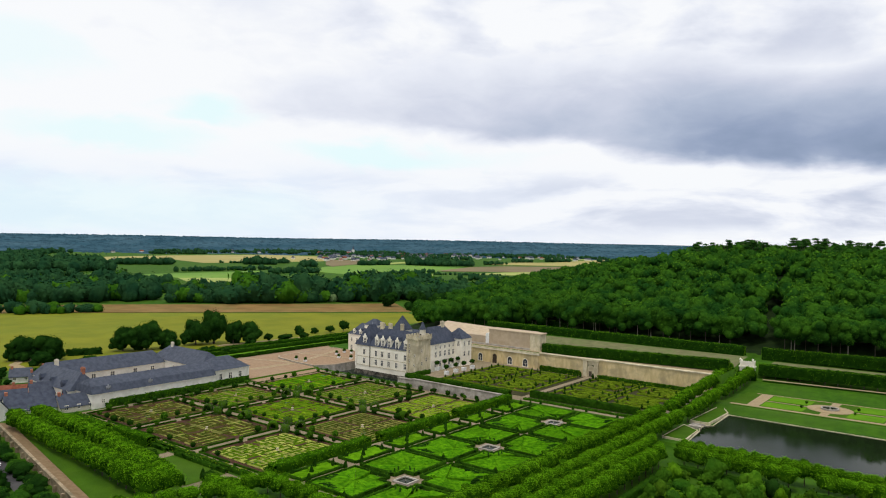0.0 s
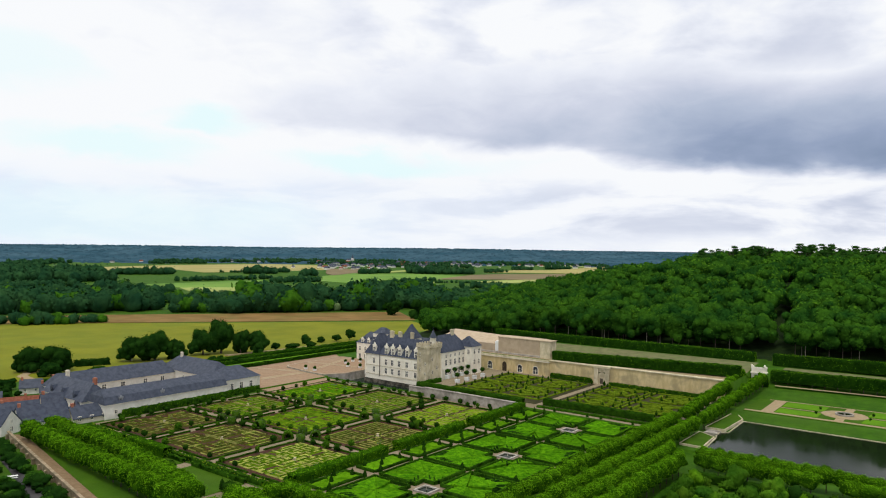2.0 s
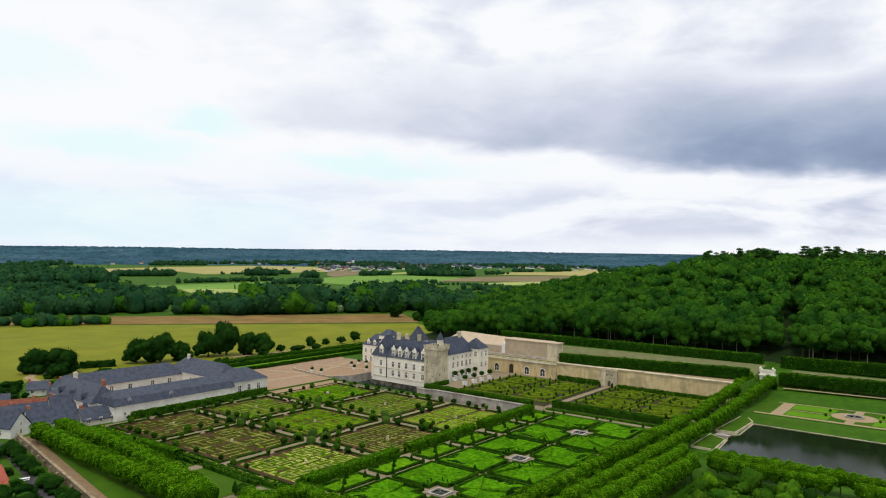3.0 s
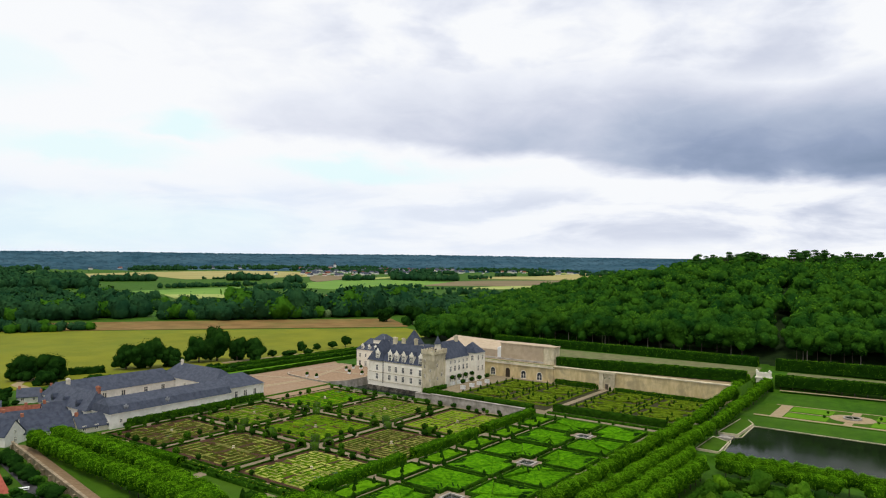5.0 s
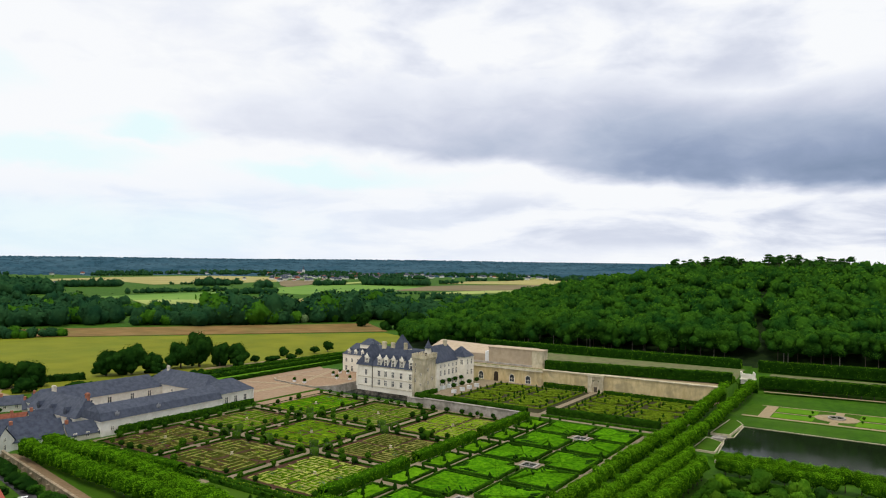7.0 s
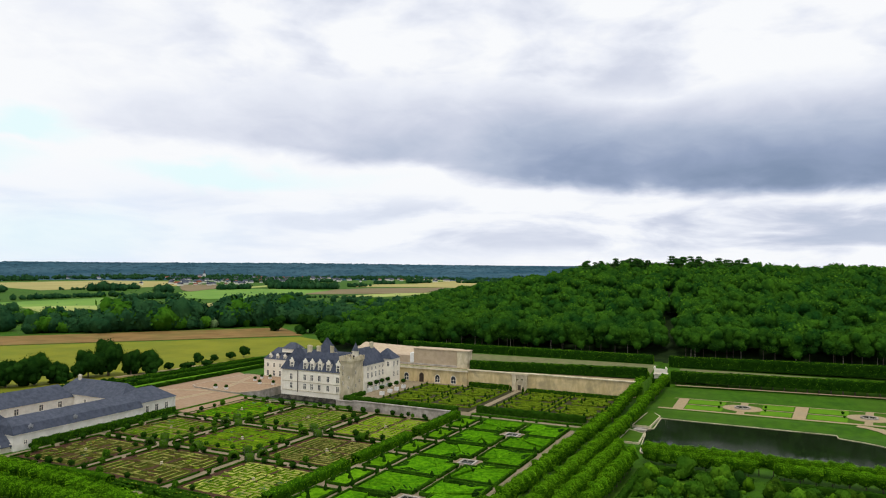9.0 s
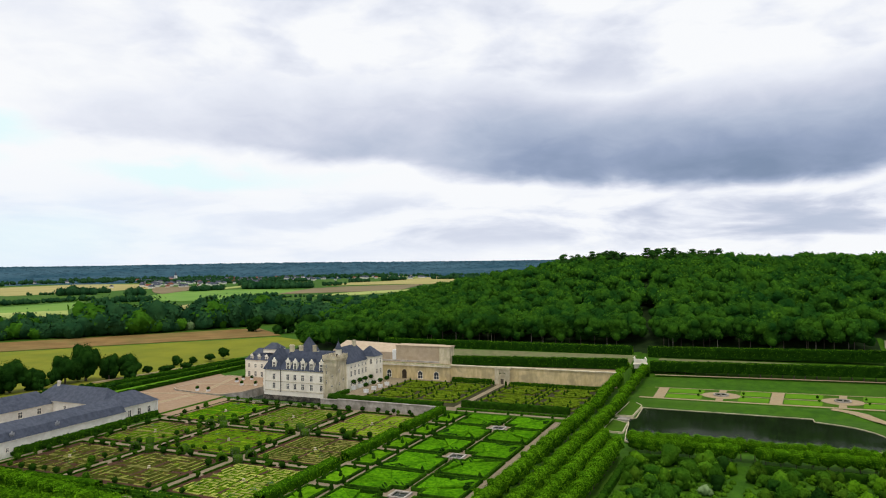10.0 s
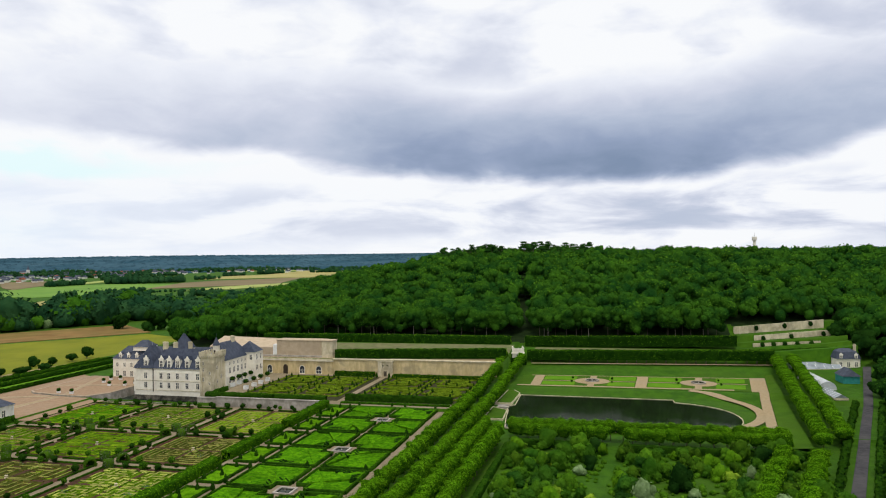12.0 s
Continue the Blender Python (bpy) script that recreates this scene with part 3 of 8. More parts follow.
def height(x, y):
    """Height of the ground in metres."""
    x, y = np.asarray(x, float), np.asarray(y, float)
    z = np.full(np.broadcast(x, y).shape, 0.0)
    # kitchen garden, stables and village on the low level; valley further out
    z = np.where((x < -29) & (y < 55), Z_KITCHEN, z)
    z = np.where((x >= -29) & (y < 58), Z_STAR, z)
    z = np.where((x > -84) & (x < 26) & (y >= 55) & (y < 118), Z_ORN, z)
    z = np.where((x <= -84) & (y >= 55), Z_COURT, z)
    z = np.where((x <= -136) & (y >= 18), Z_COURT, z)
    z = np.where((x > -136.4) & (x < -84) & (y > 55.8) & (y < 73) , -5.0, z)
    z = np.where((x > -146) & (x < -126) & (y >= 57.5) & (y < 99.2), -5.0, z)
    # water garden
    wg = (x >= 26) & (y >= 40) & (y < 140)
    z = np.where(wg, 0.6 + 1.6 * sstep((y - 88.4) / 9), z)
    z = np.where(wg, z + 1.6 * sstep((y - 126 - 0.10 * (x - 44)) / 10), z)
    # upper terrace behind the long wall
    z = np.where((x > -100) & (x < 30) & (y >= 118), Z_TERR + 2.4 * sstep((y - 132) / 30), z)
    z = np.where((x >= 30) & (y >= 140), 4.4 + 5.6 * sstep((y - 144 - 0.11 * (x - 42)) / 14), z)
    # hill
    foot, crest = np.interp(x, FOOT_X, FOOT_Z), np.interp(x, CREST_X, CREST_Z)
    t = (y - 182) / 150
    hill = foot + (crest - foot) * (1 - (1 - np.clip(t, 0, 1)) ** 1.7)
    hill = hill - 0.05 * np.maximum(y - 430, 0)
    hill = np.maximum(hill, Z_VALLEY)
    blend = sstep((y - 165) / 18) * sstep((x + 205) / 60 + 0.5)
    z = z * (1 - blend) + hill * blend
    nur = (x > 138) & (x < 186) & (y > 158) & (y < 199)
    steps = 9.4 + 1.2 * (y > 166) + 2.0 * (y > 172) + 2.6 * (y > 180) + 3.0 * (y > 190) + 0.09 * (x - 142)
    z = np.where(nur, steps, z)
    # east bank beyond the road
    z = z + 9 * sstep((x - 176) / 60) * (1 - blend) * sstep((y + 120) / 200)
    # falling to the valley in the north
    z = np.where(x < -190, z * (1 - sstep((-190 - x) / 45)) + Z_VALLEY * sstep((-190 - x) / 45), z)
    # far ridge beyond the river plain
    dist = np.hypot(x - 100, y + 180)
    z = z + 59 * sstep((dist - 3000) / 1300) * (0.97 + 0.03 * np.sin(x * 0.0021 + 1) + 0.03 * np.sin(y * 0.0043))
    return z


def zat(x, y):
    return float(height(x, y))


def build_ground():
    def lines(marks, lo, hi, fine, coarse):
        out = set()
        v = -200.0
        while v <= 260:
            out.add(round(v, 2))
            v += fine
        g, v = fine, 260.0
        while v < hi:
            g *= 1.18
            v += min(g, coarse)
            out.add(round(min(v, hi), 2))
        g, v = fine, -200.0
        while v > lo:
            g *= 1.18
            v -= min(g, coarse)
            out.add(round(max(v, lo), 2))
        for m in marks:
            out |= {m - 0.12, m + 0.12}
        return np.array(sorted(out))

    xs = lines([-146, -136.4, -136, -126, -84, -29, 26, 30, -100, 138, 186], -4700, 4700, 8, 260)
    ys = lines([55, 55.8, 57.5, 58, 73, 99.2, 118, 18, 40, 88.4, 92, 97.4, 150, 158, 166, 172, 180, 190, 199], -1200, 4700, 8, 260)
    X, Y = np.meshgrid(xs, ys)
    Zs = height(X, Y)
    n = len(xs)
    v = np.stack([X, Y, Zs], -1).reshape(-1, 3)
    q = np.array([(j * n + i, j * n + i + 1, (j + 1) * n + i + 1, (j + 1) * n + i) for j in range(len(ys) - 1) for i in range(n - 1)])
    c = v[q].mean(1)
    mi = np.zeros(len(q), int)
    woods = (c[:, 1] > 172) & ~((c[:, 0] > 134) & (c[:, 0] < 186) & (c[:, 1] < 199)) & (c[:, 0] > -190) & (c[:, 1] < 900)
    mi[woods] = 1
    # the farthest ground takes the same haze-blue colour as the ridge
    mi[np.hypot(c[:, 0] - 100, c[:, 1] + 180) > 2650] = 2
    return mesh_np("ground", v, q, [GRASS, WOODFLOOR, RIDGE_HAZE], mi)


ground = tagged(new("ground", build_ground()), "green grassland ground with garden terraces and a wooded hill", "ground", kind="structure")


def sheet(name, poly, z, mat, label, category, lift=0.04, kind="structure", parent=None, drape=False):
    """A thin level sheet of gravel, lawn or crop over the ground."""
    s = Shape()
    n = len(poly)
    zz = [zat(x, y) if drape else z for x, y in poly]
    s.add([(x, y, h + lift) for (x, y), h in zip(poly, zz)] + [(x, y, h - 0.12) for (x, y), h in zip(poly, zz)],
          [tuple(range(n))] + [(i, n + i, n + (i + 1) % n, (i + 1) % n) for i in range(n)])
    ob = new(name, as_mesh(name, s, mat))
    if parent is not None:
        ob.parent = parent
        return ob
    return tagged(ob, label, category, kind=kind)


def draped(name, x0, x1, ya, yb, slope, mat, label, category, lift=0.12, n=40, m=4):
    """A strip that follows the ground: from x0 to x1, between ya and yb, skewed by slope."""
    X, T = np.meshgrid(np.linspace(x0, x1, n), np.linspace(0, 1, m))
    Y = ya + (yb - ya) * T + slope * (X - x0)
    v = np.stack([X, Y, height(X, Y) + lift], -1).reshape(-1, 3)
    q = np.array([(j * n + i, j * n + i + 1, (j + 1) * n + i + 1, (j + 1) * n + i) for j in range(m - 1) for i in range(n - 1)])
    return tagged(new(name, mesh_np(name, v, q, [mat])), label, category, kind="structure")


def rect(x0, y0, x1, y1):
    return [(x0, y0), (x1, y0), (x1, y1), (x0, y1)]


# garden floors
sheet("path_kitchen", rect(-133, -58, -29.4, 54.6), Z_KITCHEN, GRAVEL, "pale gravel paths of the kitchen garden", "path")
sheet("path_star", rect(-28.6, -58, 20, 57.6), Z_STAR, GRAVEL, "pale gravel paths between box hedges", "path")
sheet("path_ornamental", rect(-83.6, 56, 25.6, 117.2), Z_ORN, GRAVEL, "pale gravel floor of the ornamental terrace", "path")
sheet("courtyard_gravel", [(-136.5, 18.4), (-128, 18.4), (-128, 54.6), (-136.5, 54.6)], Z_KITCHEN + 0.3, COURT, "pinkish gravel strip beside the forecourt", "gravel")
sheet("forecourt", [(-186, 18.6), (-136.4, 18.6), (-136.4, 55.6), (-151.0, 56.6), (-168.0, 59.2), (-172.0, 62.0), (-172.0, 100), (-186, 108)], Z_COURT, COURT, "pinkish gravel forecourt of the castle", "forecourt")
# meadow and far fields, on the flat valley floor
for i_, (nm, poly, mat, lab) in enumerate([
    ("meadow", [(-246, -120), (-580, -90), (-494, 52), (-281, 289), (-222, 262), (-208, 215), (-208, 190), (-232, 60)], MEADOW, "yellow-green mown meadow in the valley"),
    ("field", [(-520, -20), (-580, 40), (-515, 136), (-348, 349), (-286, 300), (-481, 72)], DRYGRASS, "dry brown grass strip beside the meadow"),
    ("field", [(-1470, 625), (-1825, 795), (-1910, 1040), (-1915, 1415), (-1660, 1470), (-1320, 1145), (-1320, 965), (-1335, 785), (-1575, 850)], WHEAT, "wide ripe wheat field far off"),
    ("field", [(-955, 420), (-950, 655), (-780, 485), (-835, 415), (-890, 395)], CROP, "green crop field in the valley"),
    ("field", [(-835, 413), (-780, 487), (-675, 405), (-725, 365)], PALECROP, "pale yellow-green crop field"),
    ("field", [(-865, 715), (-1020, 865), (-1100, 1025), (-1010, 1135), (-835, 1140), (-740, 890), (-740, 765), (-785, 700)], CROP, "broad green crop field in the valley"),
    ("field", [(-865, 1195), (-855, 1310), (-715, 1500), (-600, 1120), (-675, 1060), (-725, 1000), (-775, 945)], PLOUGH, "brown ploughed field below the hill"),
    ("field", [(-950, 1385), (-790, 1500), (-700, 1500), (-700, 1900), (-1045, 2290), (-950, 1740), (-1010, 1615)], WHEAT, "ripe yellow wheat field"),
    ("field", [(-660, 905), (-590, 940), (-560, 1100), (-590, 1200), (-660, 1035)], PALECROP, "pale strip of crop beside ploughed land"),
    ("field", [(-690, 765), (-695, 840), (-615, 740), (-605, 690)], PALECROP, "pale crop patch between hedges"),
    ("field", [(-690, 600), (-700, 655), (-595, 540), (-650, 555)], WHEAT, "small ripe wheat patch between trees"),
    ("field", [(-1140, 1200), (-1190, 1350), (-1110, 1250), (-1080, 1140)], PALECROP, "pale crop strip far off"),
    ("field", [(-1390, 1225), (-1315, 1305), (-1155, 1145), (-1030, 905), (-1110, 960), (-1215, 1055)], PLOUGH, "brown ploughed field by the far village"),
    ("field", [(-915, 210), (-950, 270), (-890, 245), (-865, 195)], CROP, "small green field among the trees"),
    ("field", [(-555, 790), (-560, 865), (-530, 820), (-530, 765)], PALECROP, "narrow pale crop strip"),
    ("field", [(-1560, 1990), (-1760, 2060), (-1640, 2260), (-1420, 2140)], WHEAT, "ripe wheat field beyond the far village"),
    ("field", [(-1250, 2150), (-1420, 2500), (-1150, 2450), (-1050, 2150)], PALECROP, "pale crop field far off"),
]):
    sheet(nm, poly, Z_VALLEY, mat, lab, "field", lift=0.3 + 0.07 * i_)
sheet("track", [(-205, -36), (-214, -33), (-236, -34), (-252, -33), (-259, -27), (-262, -16), (-258, -16), (-256, -25), (-250, -29), (-236, -30), (-214, -29.4), (-205, -32)], Z_VALLEY, SAND, "curved sandy track by the village", "track", lift=0.5)

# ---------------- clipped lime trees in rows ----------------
# sparse side leaves bare the body, whose dark colour stands for side shade
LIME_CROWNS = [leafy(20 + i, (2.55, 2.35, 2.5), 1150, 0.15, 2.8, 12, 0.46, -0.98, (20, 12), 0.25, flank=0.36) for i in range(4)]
LIME_MESH = [crown_mesh("crown", p, LIME, LIME_SHADED) for p in LIME_CROWNS]
LIME_TRUNK = as_mesh("trunk", trunk_shape(2.2, 0.16), BARK)


def lime_tree(x, y, z, top, width, turn, v, group):
    """One clipped lime: trunk and a boxy crown whose top is at the height top over its foot."""
    ob = thing("clipped_lime_tree", "clipped lime tree with a boxy bright green crown", "tree", group, (x, y, z), turn)
    clear = max(0.5, top * 0.28)
    t = new("trunk", LIME_TRUNK)
    t.parent, t.scale = ob, (1, 1, (clear + 0.8) / 2.2)
    c = new("crown", LIME_MESH[v % 4])
    hz = (top - clear) / 2
    c.parent, c.location, c.scale = ob, (0, 0, clear + hz), (1, width / 4.7, hz / 2.5)
    if v % 2:
        c.rotation_euler = (0, 0, math.pi)
    return ob


def lime_row(p0, p1, z0, z1, top, width=6.2, space=4.8, group="row of clipped limes"):
    (xa, ya), (xb, yb) = p0, p1
    ln, a = math.hypot(xb - xa, yb - ya), math.degrees(math.atan2(yb - ya, xb - xa))
    n = max(1, round(ln / space))
    for i in range(n):
        t = (i + 0.5) / n
        k = random.uniform(0.95, 1.05)
        lime_tree(xa + (xb - xa) * t, ya + (yb - ya) * t, z0 + (z1 - z0) * t, top * k, width * random.uniform(0.93, 1.05), a + random.uniform(-3, 3), random.randrange(8), group)


G1 = "limes of the long double alley"
lime_row((24.4, -76), (26.6, 64), 0, 0, 6.8, width=4.9, space=4.2, group=G1)
lime_row((26.9, 70.5), (27.6, 140), 0.2, 5.0, 6.2, width=4.7, space=4.2, group=G1)
lime_row((31.2, -80), (34.6, 60), 0, 0.4, 6.8, width=4.6, space=4.2, group=G1)
lime_row((34.7, 64.5), (34.4, 100), 0.6, 1.6, 6.2, width=4.3, space=4.2, group=G1)
lime_row((34.4, 103), (36.2, 140), 1.6, 4.8, 6.0, width=4.3, space=4.2, group=G1)
lime_row((36.9, -80), (39.7, 24), 0, 0.4, 6.8, width=4.3, space=4.2, group=G1)
lime_row((42.6, -80), (44.6, 17), 0, 0.4, 6.8, width=4.3, space=4.2, group=G1)
# two rows between the water garden and the shrub garden
G2 = "limes beside the pond"
lime_row((46.5, 25.6), (128, 24.6), 0.6, 0.8, 6.0, width=5.0, space=3.7, group=G2)
lime_row((48, 19.4), (77.4, 19.2), 0.5, 0.6, 5.8, width=4.8, space=3.7, group=G2)
lime_row((82.5, 19.2), (128, 19.6), 0.5, 0.8, 5.8, width=4.8, space=3.7, group=G2)
# two rows at the far side of the pond garden
G3 = "limes along the road"
lime_row((137, 22), (150.5, 155), 0.8, 5.0, 5.4, width=5.6, group=G3)
lime_row((144.5, 30), (158.0, 157), 0.8, 5.0, 5.4, width=5.6, group=G3)
lime_row((108, -42), (124, 10), 0.2, 0.6, 5.4, width=5.4, group=G3)
lime_row((117, -42), (132.5, 9), 0.2, 0.6, 5.4, width=5.4, group=G3)
# village end of the kitchen garden
G4 = "limes before the kitchen garden"
lime_row((-126, -78.6), (-34, -83.6), -1.2, -0.4, 6.6, width=6.6, space=4.4, group=G4)
lime_row((-127, -71.0), (-80, -72.0), -1.2, -0.8, 6.6, width=6.4, space=4.4, group=G4)
lime_row((-80, -72.4), (-34, -79.6), -0.8, -0.4, 6.6, width=6.4, space=4.4, group=G4)
lime_row((-30, -97), (-20, -66), -0.5, 0, 5.5, width=5.5, group=G4)
lime_row((-22, -64), (22, -66), 0, 0, 5.4, width=5.2, group=G4)
lime_row((-28, -74), (18, -78), 0, 0, 5.6, width=5.2, group=G4)
# clipped hedges on the upper terrace, either side of the belvedere
G5 = "hedges of the upper terrace"
TERRACE_STEM = as_mesh("trunk", Shape().frustum(0, 0, -2.4, 0.8, 0.16, 0.12, 7), BARK)
DARK_HEDGE = "tall clipped hornbeam hedge on the terrace, shade painted on its sides"
for p0, p1, z0, z1, h, w in (((-52, 121.5), (29.5, 131), 8.6, 9.4, 4.3, 4.0), ((37.5, 146.5), (150, 155), 6.6, 7.4, 4.4, 4.0), ((-112, 164), (26.6, 165), 10.4, 10.6, 4.8, 3.6),
                             ((-150, 178), (-72, 187), 9.0, 12.0, 4.4, 3.6), ((34.2, 165), (136, 168), 10.5, 11.9, 4.9, 3.6), ((29.2, 141.2), (37.6, 141.6), 4.4, 4.4, 3.4, 1.6)):
    ob = hedge("clipped_hedge", p0, p1, w, h, z0 - 0.4, HORNBEAM, HORN_SHADED, DARK_HEDGE, G5, z1=z1 - 0.4, step=1.1, rough=0.2, leaf=0.16, density=14.0, flank=0.12)
    if h == 4.4:
        ln = math.hypot(p1[0] - p0[0], p1[1] - p0[1])
        for i in range(int(ln / 4.5)):
            for sy in (-1.2, 1.2):
                t = part("trunk", TERRACE_STEM, None, ob)
                t.location = (-ln / 2 + 2 + 4.5 * i, sy, (z1 - z0) * ((2 + 4.5 * i) / ln - 0.5))
# hedged walks beyond the forecourt
G6 = "hedges beyond the forecourt"
for xa, ya, xb, yb, wd, ht in ((-183.5, 40, -183.0, 128, 2.2, 1.7), (-196, 34, -193.5, 142, 3.0, 2.3), (-209, 40, -205.5, 154, 3.0, 2.3), (-221, 44, -216, 160, 2.4, 1.6)):
    hedge("clipped_hedge", (xa, ya), (xb, yb), wd, ht, zat((xa + xb) / 2, 95) - 0.1, HORNBEAM, HORN_SHADED, "long clipped green hedge beyond the forecourt", G6, step=1.1, rough=0.2, leaf=0.15, density=10.0, flank=0.4)
for xa, xb in ((-193.6, -186.2), (-206.4, -198.4), (-218.0, -211.4)):
    sheet("lawn_strip", [(xa, 36), (xb, 36), (xb + 3.4, 152), (xa + 3.4, 152)], zat((xa + xb) / 2, 100), LAWN_LIT, "bright lawn strip between long hedges", "lawn", lift=0.5)
sheet("path_hedges", [(-236, 70), (-232.6, 70), (-220.4, 162), (-223.6, 162)], zat(-228, 116), SAND, "pale gravel walk beyond the long hedges", "path", lift=0.6)

# ---------------- woods ----------------
def lobed(seed, lobes, leaves, leaf, body):
    """A broad crown of unit radius made of several rounded lobes, higher in the middle."""
    r_ = np.random.default_rng(seed)
    out = [placed(leafy(seed, (1, 1, 1), leaves, leaf, 2.0, 8, 0.3, -0.8, body, 0.3, -0.2), 0, 0, 0.0, 0.70, 0, 1.15)]
    for i in range(lobes):
        a = 6.283 * (i + r_.uniform(-0.3, 0.3)) / lobes * 1.6
        q, k = r_.uniform(0.38, 0.66), r_.uniform(0.34, 0.52)
        out.append(placed(leafy(seed + 100 * i, (1, 1, 1), int(leaves * 0.55), leaf * 1.25, 2.0, 7, 0.34, -0.8, body, 0.3, -0.3), q * math.cos(a), q * math.sin(a), r_.uniform(-0.55, 0.45), k, a, 0.9))
    return merge(out)


OAKS = [lobed(40 + i, 7, 90, 0.13, (9, 6)) for i in range(6)]
MID_OAKS = [lobed(50 + i, 5, 44, 0.18, (8, 5)) for i in range(5)]
BELT_OAKS = [leafy(55 + i, (1, 1, 0.95), 64, 0.17, 2.0, 10, 0.6, -0.8, (11, 7), 0.35, -0.2) for i in range(5)]
FAR_OAKS = [leafy(60 + i, (1, 1, 0.95), 26, 0.22, 2.0, 8, 0.4, -0.7, (8, 5), 0.4, -0.1) for i in range(5)]
RIDGE_OAKS = [leafy(70 + i, (1, 1, 0.95), 2, 0.2, 2.0, 6, 0.4, -0.5, (7, 4), 0.7, 0.0) for i in range(5)]


def gap_x(y):
    return 29.6 - (y - 188) * 0.134


def wood_spots():
    out = []
    r = random.Random(5)
    y = 178.0
    while y < 352:
        step = 7.2 + (y - 190) * 0.012
        x = -215.0
        while x < 310:
            px, py = x + r.uniform(-2.4, 2.4), y + r.uniform(-2.2, 2.2)
            left_edge = -166 - max(0, py - 190) * 0.55
            if px > left_edge and (py > 286 or abs(px - gap_x(py)) > max(2.8, 5.6 - 0.05 * (py - 178)) + r.uniform(0, 1.2)) and not (px > 130 and px < 188 and py < 201):
                out.append((px, py, r.uniform(0.72, 1.28), r.random(), r.randrange(6)))
            x += step
        y += step * 0.92
    return out


pieces, front = [], []
for px, py, k, tw, kind in wood_spots():
    z = zat(px, py)
    if py < 184 and -160 < px < 140:
        front.append((px, py, z, k, tw, kind))
        continue
    h = 14.0 * (0.62 + 0.46 * k) + 2.4 * (tw - 0.5)
    R = 6.3 * k
    v, q, m = placed(OAKS[kind] if py < 210 else MID_OAKS[kind % 5], px, py, z + h - R * 0.98, R, tw * 6.28, 1.16)
    # a third of the crowns are a lighter, yellower green
    pieces.append((v, q, np.where(m == 0, 2, m) if (kind * 7 + int(px)) % 3 == 0 else m))
# low growth that closes the ride at the top of the hill
for i in range(9):
    px, py = gap_x(300) - 6 + 3 * (i % 5), 292 + 9 * (i // 3)
    pieces.append(placed(MID_OAKS[i % 5], px, py, zat(px, py) + 3.5, 4.6, i, 1.0))
V, Q, M_ = merge(pieces)
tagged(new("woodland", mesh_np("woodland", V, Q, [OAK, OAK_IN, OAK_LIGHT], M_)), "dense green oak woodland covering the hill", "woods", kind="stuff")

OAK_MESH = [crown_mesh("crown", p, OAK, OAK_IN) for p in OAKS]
# lower crowns in darker greens, painting the shade under the canopy
OAK_LOW_SHADE = [crown_mesh("lower_crown", leafy(80 + i, (1, 1, 0.8), 110, 0.17, 2.0, 12, 0.4, -0.8, (10, 6), 0.4), OAK_IN, DARKLEAF) for i in range(3)]
OAK_TRUNK = [as_mesh("trunk", trunk_shape(9.5, 0.20, limbs=4, seed=3), m_) for m_ in (BARK, BARK, PALEBARK)]
for i, (px, py, z, k, tw, kind) in enumerate(front):
    ob = thing("oak_tree", "tall oak with a bare dark trunk at the wood's edge", "tree", "oaks at the edge of the wood", (px, py, z), tw * 360)
    t = new("trunk", OAK_TRUNK[i % 3])
    t.parent = ob
    t.scale = (1, 1, 0.9 + 0.2 * tw)
    c = new("crown", OAK_MESH[kind])
    R = 5.9 * k
    c.parent, c.location, c.scale = ob, (0, 0, 16.2 + 2.5 * tw - R * 0.98), (R, R, R * 1.15)
    c = new("lower_crown", OAK_LOW_SHADE[kind % 3])
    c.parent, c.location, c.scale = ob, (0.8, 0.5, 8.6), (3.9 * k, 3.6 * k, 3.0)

# pines on the crest
PINES = [leafy(90 + i, (1, 1, 0.72), 150, 0.17, 2.0, 10, 0.55, -0.5, (10, 6), 0.7) for i in range(3)]
PINE_MESH = [crown_mesh("crown", p, PINE, PINE) for p in PINES]
PINE_TRUNK = as_mesh("trunk", trunk_shape(15, 0.35, limbs=5, seed=9), BARK)
rp = random.Random(11)
for x0, x1, n, hh in ((-52, 3, 20, 18.6), (12, 60, 18, 19.2)):
    for i in range(n):
        px, py = x0 + (x1 - x0) * (i + rp.random()) / n, 318 + rp.uniform(-12, 14)
        ob = thing("pine_tree", "dark umbrella pine standing above the wood", "tree", "pines on the hilltop", (px, py, zat(px, py)), rp.uniform(0, 360))
        t = new("trunk", PINE_TRUNK)
        t.parent = ob
        top = hh - 1.6 + rp.uniform(-3.4, 1.6)
        for dz, s in ((0, 0.8), (-1.7, 1.1), (-3.6, 1.0)):
            c = new("crown", PINE_MESH[i % 3])
            c.parent = ob
            R = rp.uniform(2.0, 3.4) * s
            c.location, c.scale = (rp.uniform(-1.6, 1.6), rp.uniform(-1.6, 1.6), top + dz), (R, R, R * 0.62)

# woods east of the road
pieces = []
r = random.Random(8)
for i in range(640):
    px, py = r.uniform(140, 340), r.uniform(-60, 225)
    if px < 138 + (py + 18) * 0.33 + 3 * r.random() or px < 190 and py > 186:
        continue
    R = r.uniform(3.2, 5.6)
    pieces.append(placed(MID_OAKS[i % 5] if px < 205 else BELT_OAKS[i % 5], px, py, zat(px, py) + R * 1.4 + r.uniform(0, 4), R, r.uniform(0, 6), 1.1))
V, Q, M_ = merge(pieces)
